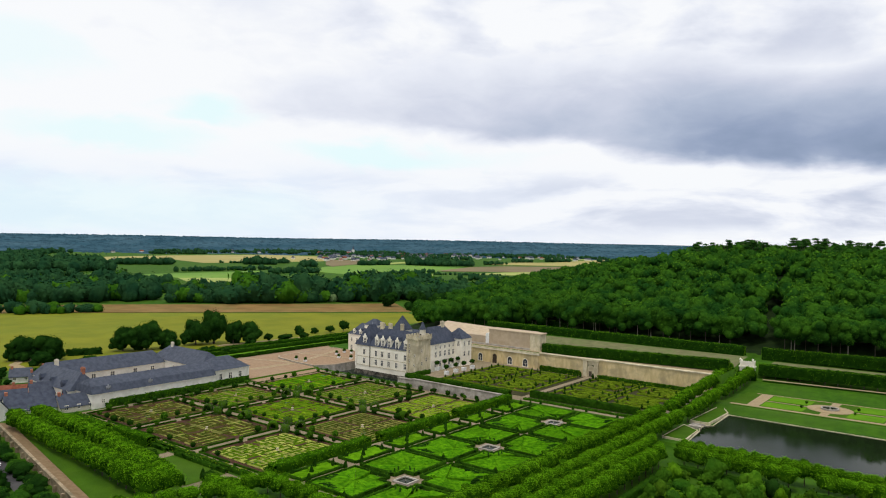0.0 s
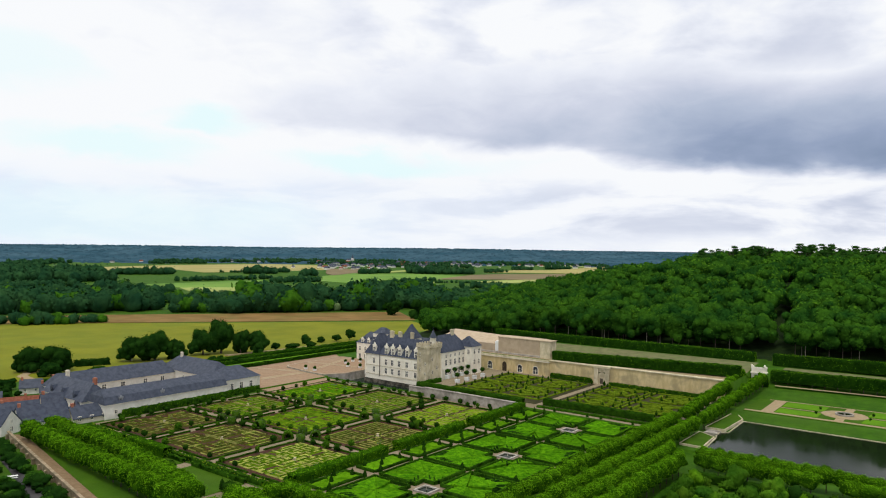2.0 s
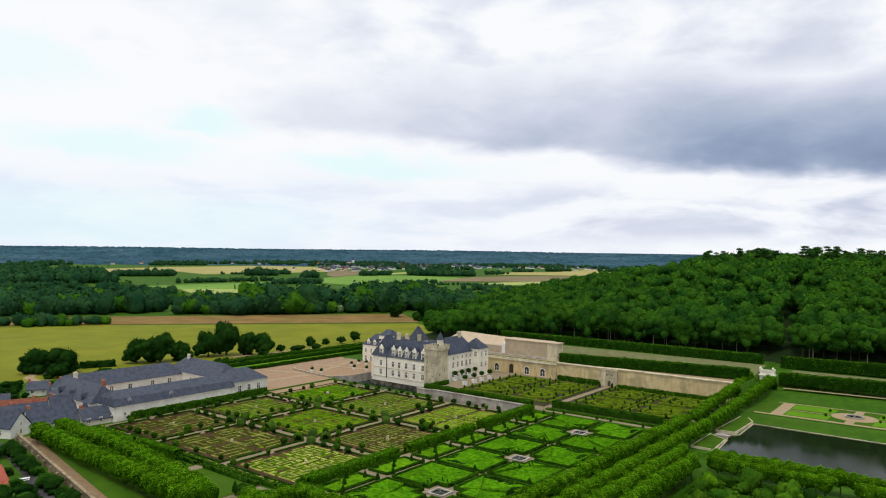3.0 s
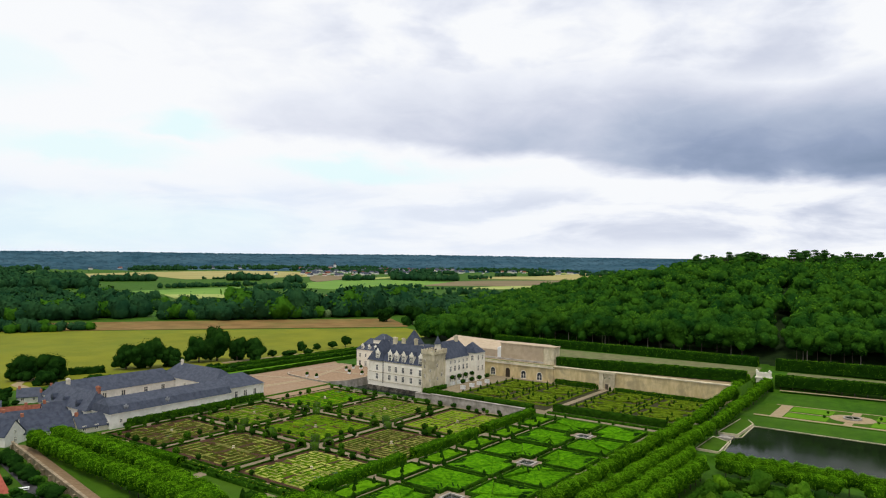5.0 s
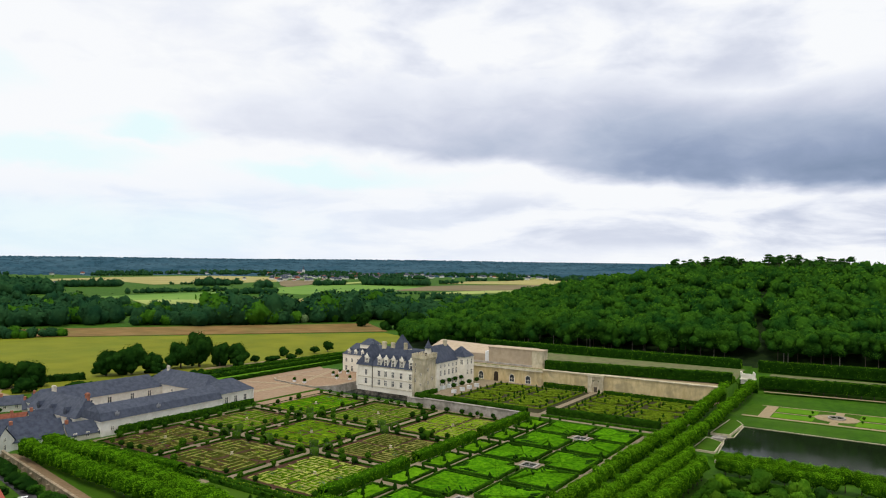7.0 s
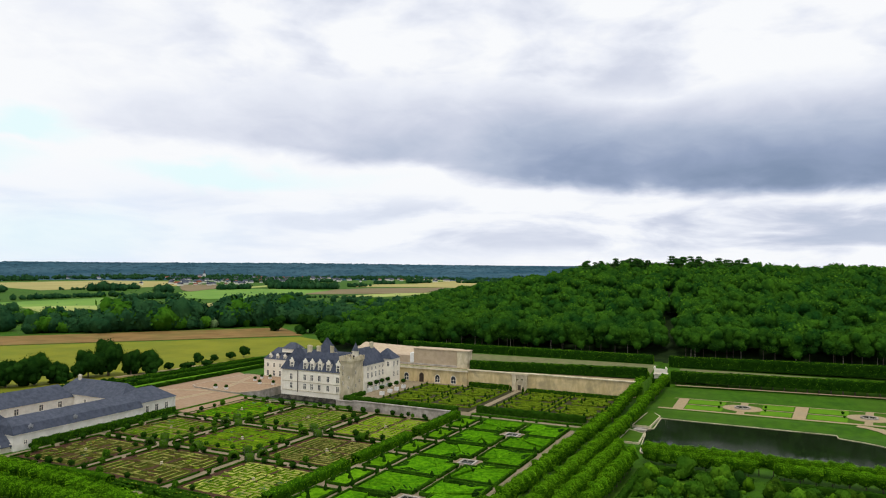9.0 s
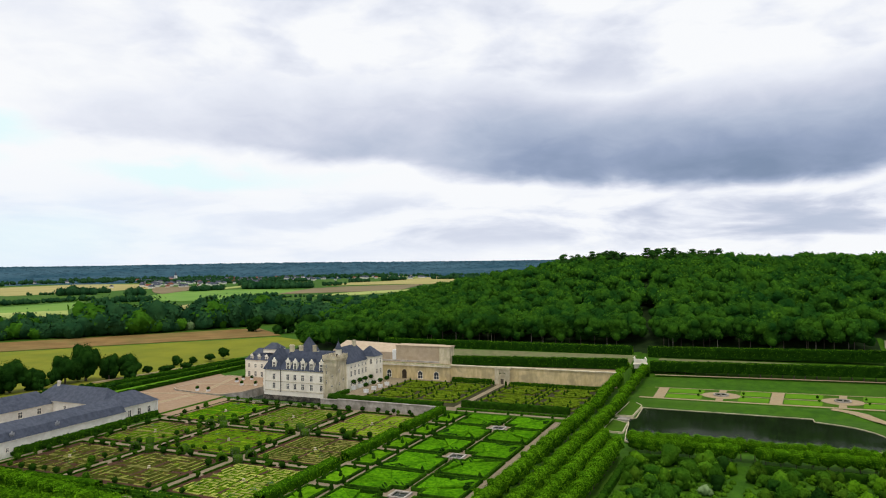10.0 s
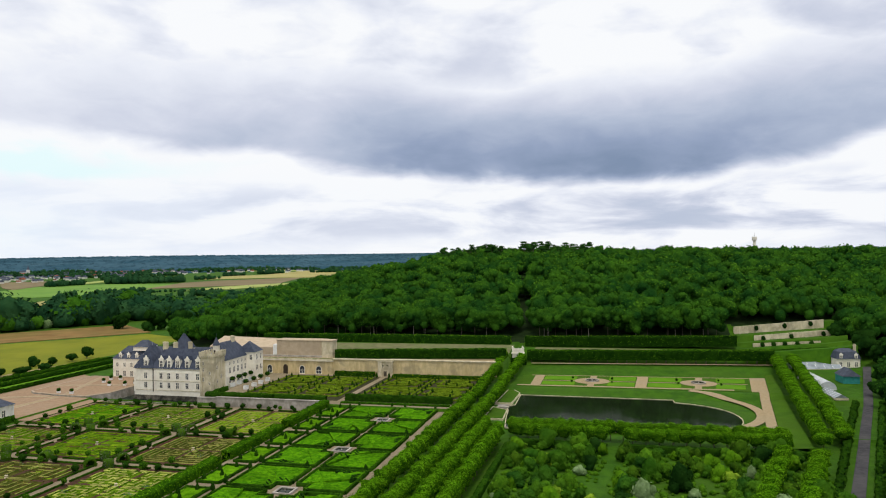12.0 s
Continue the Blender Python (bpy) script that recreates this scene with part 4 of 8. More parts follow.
tagged(new("woodland", mesh_np("woodland", V, Q, [OAK, DARKLEAF], M_)), "dark broadleaf wood beyond the road", "woods", kind="stuff")

# tree belts in the valley, in lines given by two ends: (x0, y0, x1, y1, depth, count, height)
BELTS = [
    # behind the dry strip
    (-507, 203, -459, 245, 26, 60, 16), (-459, 245, -416, 300, 22, 60, 25), (-418, 298, -401, 316, 10, 12, 11), (-408, 328, -371, 366, 20, 44, 23), (-394, 392, -356, 433, 30, 60, 19),
    (-482, 414, -430, 417, 30, 50, 22), (-518, 533, -475, 518, 30, 40, 19), (-425, 462, -339, 442, 34, 80, 19), (-560, 330, -480, 360, 50, 70, 18), (-493, 356, -444, 345, 16, 30, 22),
    # the thick riverside wood beside the meadow
    (-498, 49, -460, 87, 10, 34, 9), (-466, 99, -454, 111, 6, 10, 8), (-596, 85, -540, 205, 34, 120, 18), (-640, 90, -600, 240, 40, 120, 15), (-732, 134, -692, 272, 50, 150, 17), (-680, 120, -650, 250, 30, 80, 14),
    (-800, 120, -780, 260, 30, 70, 12), (-620, 240, -560, 330, 30, 50, 14), (-780, 270, -720, 330, 26, 40, 15),
    # bands farther out
    (-985, 200, -960, 330, 40, 60, 11), (-1159, 291, -1096, 445, 60, 120, 20), (-1290, 330, -1230, 500, 60, 90, 16), (-1426, 389, -1419, 574, 70, 110, 18), (-1600, 400, -1560, 560, 80, 80, 16), (-1342, 578, -1284, 672, 24, 50, 15),
    (-1320, 809, -1291, 859, 8, 12, 7), (-1231, 822, -1194, 882, 22, 34, 16), (-1247, 933, -1236, 953, 8, 7, 12), (-1069, 841, -1049, 872, 16, 14, 17), (-1010, 514, -1000, 707, 22, 90, 8), (-876, 612, -860, 702, 20, 34, 11),
    (-1032, 1161, -902, 1255, 34, 110, 15), (-949, 1383, -933, 1449, 20, 24, 9), (-1062, 1022, -1051, 1112, 24, 34, 13), (-741, 767, -742, 907, 6, 40, 7), (-691, 839, -590, 918, 6, 40, 5), (-729, 688, -721, 713, 10, 10, 9),
    (-420, 560, -300, 520, 40, 70, 14), (-470, 660, -330, 640, 40, 70, 13), (-560, 740, -400, 800, 30, 60, 10), (-360, 450, -270, 420, 40, 70, 16), (-640, 600, -560, 680, 24, 34, 12), (-600, 560, -520, 620, 30, 40, 15),
    (-1009, 1616, -1005, 1703, 24, 26, 11), (-1011, 1799, -972, 1893, 30, 30, 13), (-900, 1950, -640, 2050, 60, 90, 13),
    (-2113, 1093, -2052, 1268, 50, 70, 11), (-2024, 608, -2342, 894, 90, 120, 13), (-1900, 450, -1850, 640, 90, 120, 15), (-2350, 1250, -2000, 1650, 90, 170, 13), (-1900, 1600, -1500, 1950, 90, 170, 12),
    (-1420, 2080, -1050, 2350, 110, 150, 13), (-1500, 1500, -1250, 1750, 50, 90, 12), (-1230, 1380, -1130, 1500, 30, 40, 12), (-2350, 1700, -1900, 2150, 110, 170, 13), (-1000, 2350, -500, 2500, 130, 150, 13), (-1650, 2150, -1300, 2450, 100, 130, 13),
]
groups = {0: [], 1: [], 2: []}
for j, (x0, y0, x1, y1, dep, n, h) in enumerate(BELTS):
    a = math.atan2(y1 - y0, x1 - x0)
    for i in range(n):
        t, o = r.random(), r.gauss(0, dep * 0.35)
        px, py = x0 + (x1 - x0) * t - math.sin(a) * o, y0 + (y1 - y0) * t + math.cos(a) * o
        tall = r.random() < 0.22
        R = h * r.uniform(0.34, 0.56)
        far = math.hypot(px, py) > 900
        kind = 1 if (not far and r.random() < 0.16) else 0
        if j == 2 and i % 3 == 0:
            kind = 2
        zs = 1.35 if tall else 1.02
        groups[kind].append(placed((FAR_OAKS if far else BELT_OAKS)[i % 5], px, py, Z_VALLEY + R * 0.75 * zs, R * (1.25 if far else 1.1), r.uniform(0, 6), zs))
for kind, mat, lab in ((0, FARLEAF_HAZE, "dark tree belts between the valley fields"), (1, FRESHLEAF, "fresh green trees in the valley belts"), (2, SILVER, "silvery willows in the valley belts")):
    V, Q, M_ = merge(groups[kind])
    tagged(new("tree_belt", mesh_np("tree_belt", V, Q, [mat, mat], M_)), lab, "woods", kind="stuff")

# far wooded ridge, its distance haze painted into the blue-green leaf colour
pieces = []
for i in range(8000):
    a = radians(r.uniform(-78, 26))
    d = 2620 + 1780 * r.random() ** 0.8
    px, py = 100 + d * math.sin(a), -180 + d * math.cos(a)
    R = r.uniform(7, 15)
    pieces.append(placed(RIDGE_OAKS[i % 5], px, py, zat(px, py) - R * 0.15, R * 1.1, r.uniform(0, 6), 0.55))
V, Q, M_ = merge(pieces)
tagged(new("far_ridge_woods", mesh_np("far_ridge_woods", V, Q, [RIDGE_HAZE, RIDGE_HAZE], M_)), "wooded ridge on the horizon with blue haze in its colour", "woods", kind="stuff")

# ---------------- windows, doors and small building parts ----------------
def frame_on(axis, sign, at):
    """Maps (along, up, out) to world for a wall that faces +-x or +-y at the given place."""
    if axis == "y":
        return lambda a, u, o: (a, at + sign * o, u)
    return lambda a, u, o: (at + sign * o, a, u)


def slab(shape, fn, a0, a1, u0, u1, o0, o1):
    p = [fn(a, u, o) for o in (o0, o1) for a, u in ((a0, u0), (a1, u0), (a1, u1), (a0, u1))]
    shape.add(p, [(3, 2, 1, 0), (4, 5, 6, 7), (0, 1, 5, 4), (1, 2, 6, 5), (2, 3, 7, 6), (3, 0, 4, 7)])


def window(parent, fn, a, u, w, h, surround=STONE_W, arch=False):
    """A mullioned window standing in its opening: dark pane, stone surround, sill, cross bars."""
    pane = Shape()
    slab(pane, fn, a - w / 2, a + w / 2, u, u + h, -0.05, 0.03)
    win = part("window", pane, WINDOW, parent)
    if arch:
        n = 8
        pts = [fn(a + w / 2 * math.cos(math.pi * i / n), u + h + w / 2 * math.sin(math.pi * i / n), 0.03) for i in range(n + 1)]
        head = Shape().add(pts, [tuple(range(n + 1))])
        part("pane", head, WINDOW, win)
    s = Shape()
    f = 0.26 if arch else 0.16
    if arch:
        n = 8
        rim_ = [fn(a + rr * math.cos(math.pi * i / n), u + h + rr * math.sin(math.pi * i / n), 0.12) for i in range(n + 1) for rr in (w / 2, w / 2 + f)]
        s.add(rim_, [(2 * i, 2 * i + 1, 2 * i + 3, 2 * i + 2) for i in range(n)])
    slab(s, fn, a - w / 2 - f, a - w / 2, u - f, u + h + f, -0.05, 0.12)
    slab(s, fn, a + w / 2, a + w / 2 + f, u - f, u + h + f, -0.05, 0.12)
    slab(s, fn, a - w / 2, a + w / 2, u - f, u, -0.05, 0.16)
    if not arch:
        slab(s, fn, a - w / 2, a + w / 2, u + h, u + h + f, -0.05, 0.12)
    part("window_frame", s, surround, win)
    b = Shape()
    slab(b, fn, a - 0.07, a + 0.07, u, u + h, 0.0, 0.09)
    slab(b, fn, a - w / 2, a + w / 2, u + h * 0.6, u + h * 0.6 + 0.12, 0.0, 0.08)
    part("mullion", b, surround, win)
    return win


def dormer(parent, fn, a, u, w, h, depth, wall=STONE_W):
    """A stone dormer with a pointed gable and a small slate roof running back."""
    s = Shape()
    slab(s, fn, a - w / 2, a + w / 2, u, u + h, -depth * 0.4, 0.0)
    p = [fn(a - w / 2 - 0.15, u + h, 0.05), fn(a + w / 2 + 0.15, u + h, 0.05), fn(a, u + h + w * 0.95, 0.05),
         fn(a - w / 2 - 0.15, u + h, -0.3), fn(a + w / 2 + 0.15, u + h, -0.3), fn(a, u + h + w * 0.95, -0.3)]
    s.add(p, [(0, 1, 2), (5, 4, 3), (0, 3, 4, 1), (1, 4, 5, 2), (2, 5, 3, 0)])
    for k in (-1, 1):
        slab(s, fn, a + k * (w / 2 + 0.05) - 0.12, a + k * (w / 2 + 0.05) + 0.12, u + h, u + h + 0.7, -0.2, 0.08)
    d = part("dormer", s, wall, parent)
    g = Shape()
    slab(g, fn, a - w * 0.29, a + w * 0.29, u + h * 0.15, u + h * 0.88, -0.05, 0.03)
    part("pane", g, WINDOW, d)
    m = Shape()
    slab(m, fn, a - 0.05, a + 0.05, u + h * 0.15, u + h * 0.88, 0.0, 0.07)
    slab(m, fn, a - w * 0.29, a + w * 0.29, u + h * 0.55, u + h * 0.62, 0.0, 0.07)
    part("mullion", m, wall, d)
    r_ = Shape()
    q = [fn(a - w / 2 - 0.1, u + h, -0.3), fn(a + w / 2 + 0.1, u + h, -0.3), fn(a, u + h + w * 0.8, -0.3),
         fn(a - w / 2 - 0.1, u + h, -depth), fn(a + w / 2 + 0.1, u + h, -depth), fn(a, u + h + w * 0.8, -depth)]
    r_.add(q, [(0, 1, 2), (5, 4, 3), (1, 4, 5, 2), (2, 5, 3, 0)])
    part("dormer_roof", r_, SLATE_B, d)
    return d


def chimney(parent, x, y, z0, z1, w=1.1, d=0.7, mat=STONE_OLD):
    s = Shape().box(x - w / 2, y - d / 2, z0, x + w / 2, y + d / 2, z1)
    s.box(x - w / 2 - 0.12, y - d / 2 - 0.12, z1 - 0.4, x + w / 2 + 0.12, y + d / 2 + 0.12, z1 - 0.1)
    s.box(x - w / 2 + 0.1, y - d / 2 + 0.1, z1, x + w / 2 - 0.1, y + d / 2 - 0.1, z1 + 0.25)
    return part("chimney", s, mat, parent)


def courses(name, parent, x0, y0, x1, y1, zs, mat, out=0.14, t=0.28):
    """String courses and cornices round a block."""
    for z in zs:
        s = Shape()
        o = out
        s.box(x0 - o, y0 - o, z, x1 + o, y0, z + t)
        s.box(x0 - o, y1, z, x1 + o, y1 + o, z + t)
        s.box(x0 - o, y0, z, x0, y1, z + t)
        s.box(x1, y0, z, x1 + o, y1, z + t)
        part(name, s, mat, parent)


# ---------------- the castle ----------------
castle = thing("castle", "white stone castle with steep blue slate roofs and square keep", "castle")
fy = frame_on("y", -1, 72.5)
fx = frame_on("x", 1, -86.6)
# front wing
part("wall", Shape().box(-127, 72.5, -2.0, -93.0, 85, 9.7), STONE_W, castle, "white stone front wing")
part("plinth", Shape().box(-127.5, 72.0, -4.6, -93.0, 85.2, -2.0, 0.35), STONE_DARK, castle, "black-stained stone base in the moat")
courses("string_course", castle, -127, 72.5, -93.4, 85, (0.1, 4.2, 9.3), STONE_OLD)
part("roof", Shape().hip(-118.2, 72.6, -93.0, 84.9, 9.72, 17.9, 2.5, "x", over=0.35), SLATE_B, castle, "steep blue slate roof")
part("roof", Shape().hip(-127, 72.5, -117.6, 85, 9.7, 19.0, 4.6, "y", over=0.4), SLATE_B, castle, "steep slate roof of the corner pavilion")
for a in (-121.3, -113.6, -109.7, -105.5, -100.8, -95.6):
    window(castle, fy, a, 5.3, 1.35, 2.4)
    window(castle, fy, a, 1.2, 1.35, 2.4)
    dormer(castle, frame_on("y", -1, 72.7), a, 9.7, 2.1, 3.7, 5.0)
    s_ = Shape()
    slab(s_, fy, a - 1.1, a + 1.1, 7.95, 8.2, -0.05, 0.2)
    part("window_hood", s_, STONE_W, castle)
chimney(castle, -115.4, 78.6, 14, 20.4, 2.4)
chimney(castle, -111.0, 79.5, 14, 20.2, 2.0)
chimney(castle, -103.2, 79.0, 14, 20.6, 1.8)
part("finial", Shape().frustum(-122.3, 78.7, 18.9, 20.4, 0.12, 0.03, 6), LEAD, castle)
# pilaster strips and rainwater pipe on the front
for a, m_ in ((-126.6, STONE_W), (-93.8, STONE_W), (-117.5, DARKWOOD)):
    s = Shape()
    k_ = 0.14 if m_ is DARKWOOD else 0.45
    slab(s, fy, a - k_, a + k_, -0.4, 9.6, -0.1, 0.3)
    part("downpipe" if m_ is DARKWOOD else "pilaster", s, m_, castle)
# south wing along the terrace
part("wall", Shape().box(-98, 80.2, -1.0, -86.6, 98, 12.6), STONE_W, castle, "white stone south wing")
courses("string_course", castle, -98, 80.2, -86.6, 98, (5.2, 12.3), STONE_W)
part("roof", Shape().hip(-98, 80.2, -86.6, 101, 12.6, 19.8, 4.5, "y", over=0.35), SLATE_B, castle, "steep blue slate roof")
for b in (83.4, 86.8, 90.2, 93.6, 96.6):
    window(castle, fx, b, 2.2, 1.3, 2.4)
    window(castle, fx, b, 6.6, 1.3, 2.4)
    window(castle, fx, b, 10.2, 1.0, 1.3)
chimney(castle, -92, 95, 17, 21.6, 0.9, 2.2)
# corner pavilion at the back of the south wing
part("wall", Shape().box(-92, 98.02, 0, -82.6, 106, 13.9), STONE_W, castle)
part("roof", Shape().hip(-92, 98.02, -82.6, 106, 13.9, 18.4, 3.6, "y", over=0.3), SLATE_B, castle)
for b in (100.2, 103.8):
    window(castle, frame_on("x", 1, -82.6), b, 10.4, 1.2, 2.2)
    window(castle, frame_on("x", 1, -82.6), b, 5.6, 1.2, 2.2)
window(castle, frame_on("y", -1, 98.02), -84.4, 10.4, 1.2, 2.2)
# back wing, seen beyond the court
part("wall", Shape().box(-161, 101, -1.0, -98, 113, 8.8), STONE_W, castle, "white stone back wing")
courses("string_course", castle, -161, 101, -98, 113, (3.9, 8.5), STONE_W)
part("roof", Shape().hip(-161, 101, -98, 113, 8.8, 14.4, 4.5, "x", over=0.35), SLATE, castle, "slate roof of the back wing")
fb = frame_on("y", -1, 101.0)
for a in (-158.5, -154.5, -150.5, -146.5, -142.5, -138.5, -134.5, -130.5):
    window(castle, fb, a, 4.9, 1.1, 1.9)
    window(castle, fb, a, 0.3, 1.3, 2.6)
for a in (-157, -152.4, -147.8, -143.2, -138.6, -134):
    dormer(castle, frame_on("y", -1, 101.2), a, 8.8, 1.5, 1.9, 3.6)
part("wall", Shape().box(-151, 103, 12.5, -143, 111, 14.4), STONE_W, castle)
part("roof", Shape().hip(-151, 103, -143, 111, 14.4, 17.4, 2.6, "x", over=0.3), SLATE, castle)
# stair tower roof rising behind the front wing
part("wall", Shape().box(-121, 92, 0, -114, 99, 15.5), STONE_W, castle)
part("roof", Shape().hip(-121, 92, -114, 99, 15.5, 22.4, 3.4, "x", over=0.3), SLATE_B, castle, "tall pointed slate roof of the stair tower")
# the keep
KX0, KX1, KY0, KY1 = -93.4, -87.2, 71.4, 80.2
keep = part("keep", Shape().box(KX0, KY0, -2.0, KX1, KY1, 15.4).box(KX0 - 0.3, KY0 - 0.3, -4.6, KX1 + 0.3, KY1 + 0.3, -2.0, 0.2), STONE_OLD, castle, "weathered square medieval keep of buff stone")
for i in range(7):
    a = KX0 + 0.1 + i * (KX1 - KX0 - 0.2) / 6
    part("corbel", Shape().box(a - 0.2, KY0 - 0.5, 14.9, a + 0.2, KY0, 15.7), STONE_OLD, keep)
for i in range(9):
    b = KY0 + 0.2 + i * (KY1 - KY0 - 0.4) / 8
    part("corbel", Shape().box(KX1, b - 0.2, 14.9, KX1 + 0.5, b + 0.2, 15.7), STONE_OLD, keep)
X0, X1, Y0, Y1 = KX0 - 0.5, KX1 + 0.5, KY0 - 0.5, KY1 + 0.5
part("parapet", Shape().box(X0, Y0, 15.7, X1, Y0 + 0.45, 16.7).box(X0, Y1 - 0.45, 15.7, X1, Y1, 16.7).box(X0, Y0 + 0.45, 15.7, X0 + 0.45, Y1 - 0.45, 16.7)
     .box(X1 - 0.45, Y0 + 0.45, 15.7, X1, Y1 - 0.45, 16.7), STONE_OLD, keep)
part("floor", Shape().box(X0 + 0.45, Y0 + 0.45, 15.4, X1 - 0.45, Y1 - 0.45, 15.9), LEAD, keep)
for i in range(5):
    a = X0 + i * (X1 - X0 - 0.9) / 4
    part("merlon", Shape().box(a, Y0, 16.7, a + 0.9, Y0 + 0.45, 17.6), STONE_OLD, keep)
    part("merlon", Shape().box(a, Y1 - 0.45, 16.7, a + 0.9, Y1, 17.6), STONE_OLD, keep)
for i in range(4):
    b = Y0 + 1.7 + i * 1.9
    part("merlon", Shape().box(X1 - 0.45, b, 16.7, X1, b + 0.9, 17.6), STONE_OLD, keep)
    part("merlon", Shape().box(X0, b, 16.7, X0 + 0.45, b + 0.9, 17.6), STONE_OLD, keep)
part("turret", Shape().frustum(-88.9, 76.6, 15.6, 19.8, 1.4, 1.4, 12), STONE, keep)
part("turret_door", Shape().box(-89.3, 75.05, 15.9, -88.5, 75.25, 17.8), DARKWOOD, keep)
part("turret_roof", Shape().frustum(-88.9, 76.6, 19.8, 23.4, 1.7, 0.05, 12).frustum(-88.9, 76.6, 23.3, 25.0, 0.07, 0.02, 6), SLATE, keep, "small conical slate roof with a finial")
fk = frame_on("y", -1, KY0)
for a, u, w, h in ((-92.3, 12.0, 0.9, 1.3), (-92.3, 9.2, 0.9, 1.4), (-92.2, 5.0, 0.8, 1.5), (-89.0, 8.0, 0.7, 1.0), (-89.2, 3.6, 0.7, 0.9)):
    window(keep, fk, a, u, w, h, STONE)
for b, u in ((74.0, 9.8), (77.4, 5.6), (74.2, 4.0)):
    window(keep, frame_on("x", 1, KX1), b, u, 0.8, 1.4, STONE)
for a in (KX0 + 0.4, KX1 - 0.4):
    part("buttress", Shape().box(a - 0.55, KY0 - 0.35, -4.4, a + 0.55, KY0, 13.2), STONE_OLD, keep)
# courtyard bridge abutment towards the forecourt
part("causeway", Shape().box(-146.4, 86, -4.6, -127, 92, -0.5), STONE_GREY, castle, "stone bridge over the moat")

# ---------------- moat ----------------
sheet("water_moat", rect(-140.2, 56.0, -84.2, 72.4), -3.9, MOAT, "still grey-green moat water", "moat", lift=0.0)
sheet("water_moat", rect(-138.4, 72.4, -127.4, 99), -3.9, MOAT, "still grey-green moat water", "moat", lift=0.0)

# ---------------- walls of the gardens ----------------
SMALL_BUSH = crown_mesh("nursery_bush", leafy(180, (1, 1, 1), 120, 0.2, 2, 8, 0.3, -1, (10, 6)), DARKLEAF, DARKLEAF)
def wall(name, x0, y0, x1, y1, z0, z1, mat, label, cope=0.25, cope_mat=None):
    ob = thing(name, label, "wall", kind="structure")
    part("masonry", Shape().box(x0, y0, z0, x1, y1, z1), mat, ob)
    if cope:
        part("coping", Shape().box(x0 - 0.15, y0 - 0.15, z1, x1 + 0.15, y1 + 0.15, z1 + cope), cope_mat or mat, ob)
    return ob


wall("wall_retaining", -76, 54.6, -28.6, 55.6, -4.8, 2.1, STONE_GREY, "grey stone retaining wall below the ornamental terrace")
wall("wall_retaining", -84.4, 55.0, -76, 56.2, -5.5, 1.6, STONE_GREY, "grey stone retaining wall beside the keep")
wall("wall_moat_bank", -136.6, 55.0, -84.6, 55.8, -5.5, -1.3, STONE_GREY, "low stone bank wall of the moat")
# the long wall under the upper terrace, with its arched doorway
lw = thing("wall_terrace", "long buff stone wall under the upper terrace", "wall", kind="structure")
part("masonry", Shape().box(-27.2 + 4, 117.6, 0.4, 27, 119.2, 8.6), STONE_WALL, lw)
part("masonry", Shape().box(-52, 117.6, 0.4, -27.8, 119.2, 8.3), STONE_WALL, lw)
part("coping", Shape().box(-52, 117.3, 8.3, -28, 119.5, 8.7).box(-23.2, 117.3, 8.6, 27, 119.5, 9.0), STONE_OLD, lw)
s = Shape()
s.box(-29.2, 116.8, 0.4, -27.2, 119, 8.0).box(-23.9, 116.8, 0.4, -21.9, 119, 8.0).box(-29.6, 116.6, 8.0, -21.5, 119, 8.9).box(-27.2, 117.4, 6.2, -23.9, 119, 8.0)
part("arch_surround", s, STONE_OLD, lw, "pale stone arched doorway")
n = 10
pts = [(-25.55 + 1.65 * math.cos(math.pi * i / n), 117.35, 4.6 + 1.6 * math.sin(math.pi * i / n)) for i in range(n + 1)]
part("niche", Shape().add([(-23.9, 117.35, 0.5), *pts, (-27.2, 117.35, 0.5)], [tuple(range(n + 3))]), STONE_OLD, lw)
part("door", Shape().box(-26.4, 117.2, 0.5, -25.0, 117.3, 3.4), BARK, lw, "grey wooden door leaf")
# orangery front between the castle and the wall
org = thing("orangery", "long buff stone orangery with arched windows and a flat terrace roof", "building")
part("wall", Shape().box(-98, 117.0, -0.5, -52, 121.6, 7.4), STONE_WALL, org)
part("cornice", Shape().box(-98.2, 116.6, 7.4, -51.6, 121.6, 7.8), STONE, org)
part("terrace_rail", Shape().box(-98, 116.8, 7.8, -52, 117.1, 8.6), STONE_OLD, org)
fo = frame_on("y", -1, 117.0)
for a in (-93.6, -84.8, -67.7, -59.1):
    window(org, fo, a, 1.5, 2.4, 2.3, STONE_W, arch=True)
part("door", Shape().box(-77.6, 116.9, 0.9, -75.2, 117.05, 4.3), DARKWOOD, org, "dark open archway")
n = 8
pts = [(-76.4 + 1.2 * math.cos(math.pi * i / n), 116.95, 4.3 + 1.3 * math.sin(math.pi * i / n)) for i in range(n + 1)]
part("door_arch", Shape().add(pts, [tuple(range(n + 1))]), DARKWOOD, org)
for a in (-89.2, -80.6, -72.2, -63.4, -54.6):
    sh = Shape()
    slab(sh, fo, a - 0.4, a + 0.4, 0.6, 7.4, -0.05, 0.25)
    part("pilaster", sh, STONE_WALL, org)
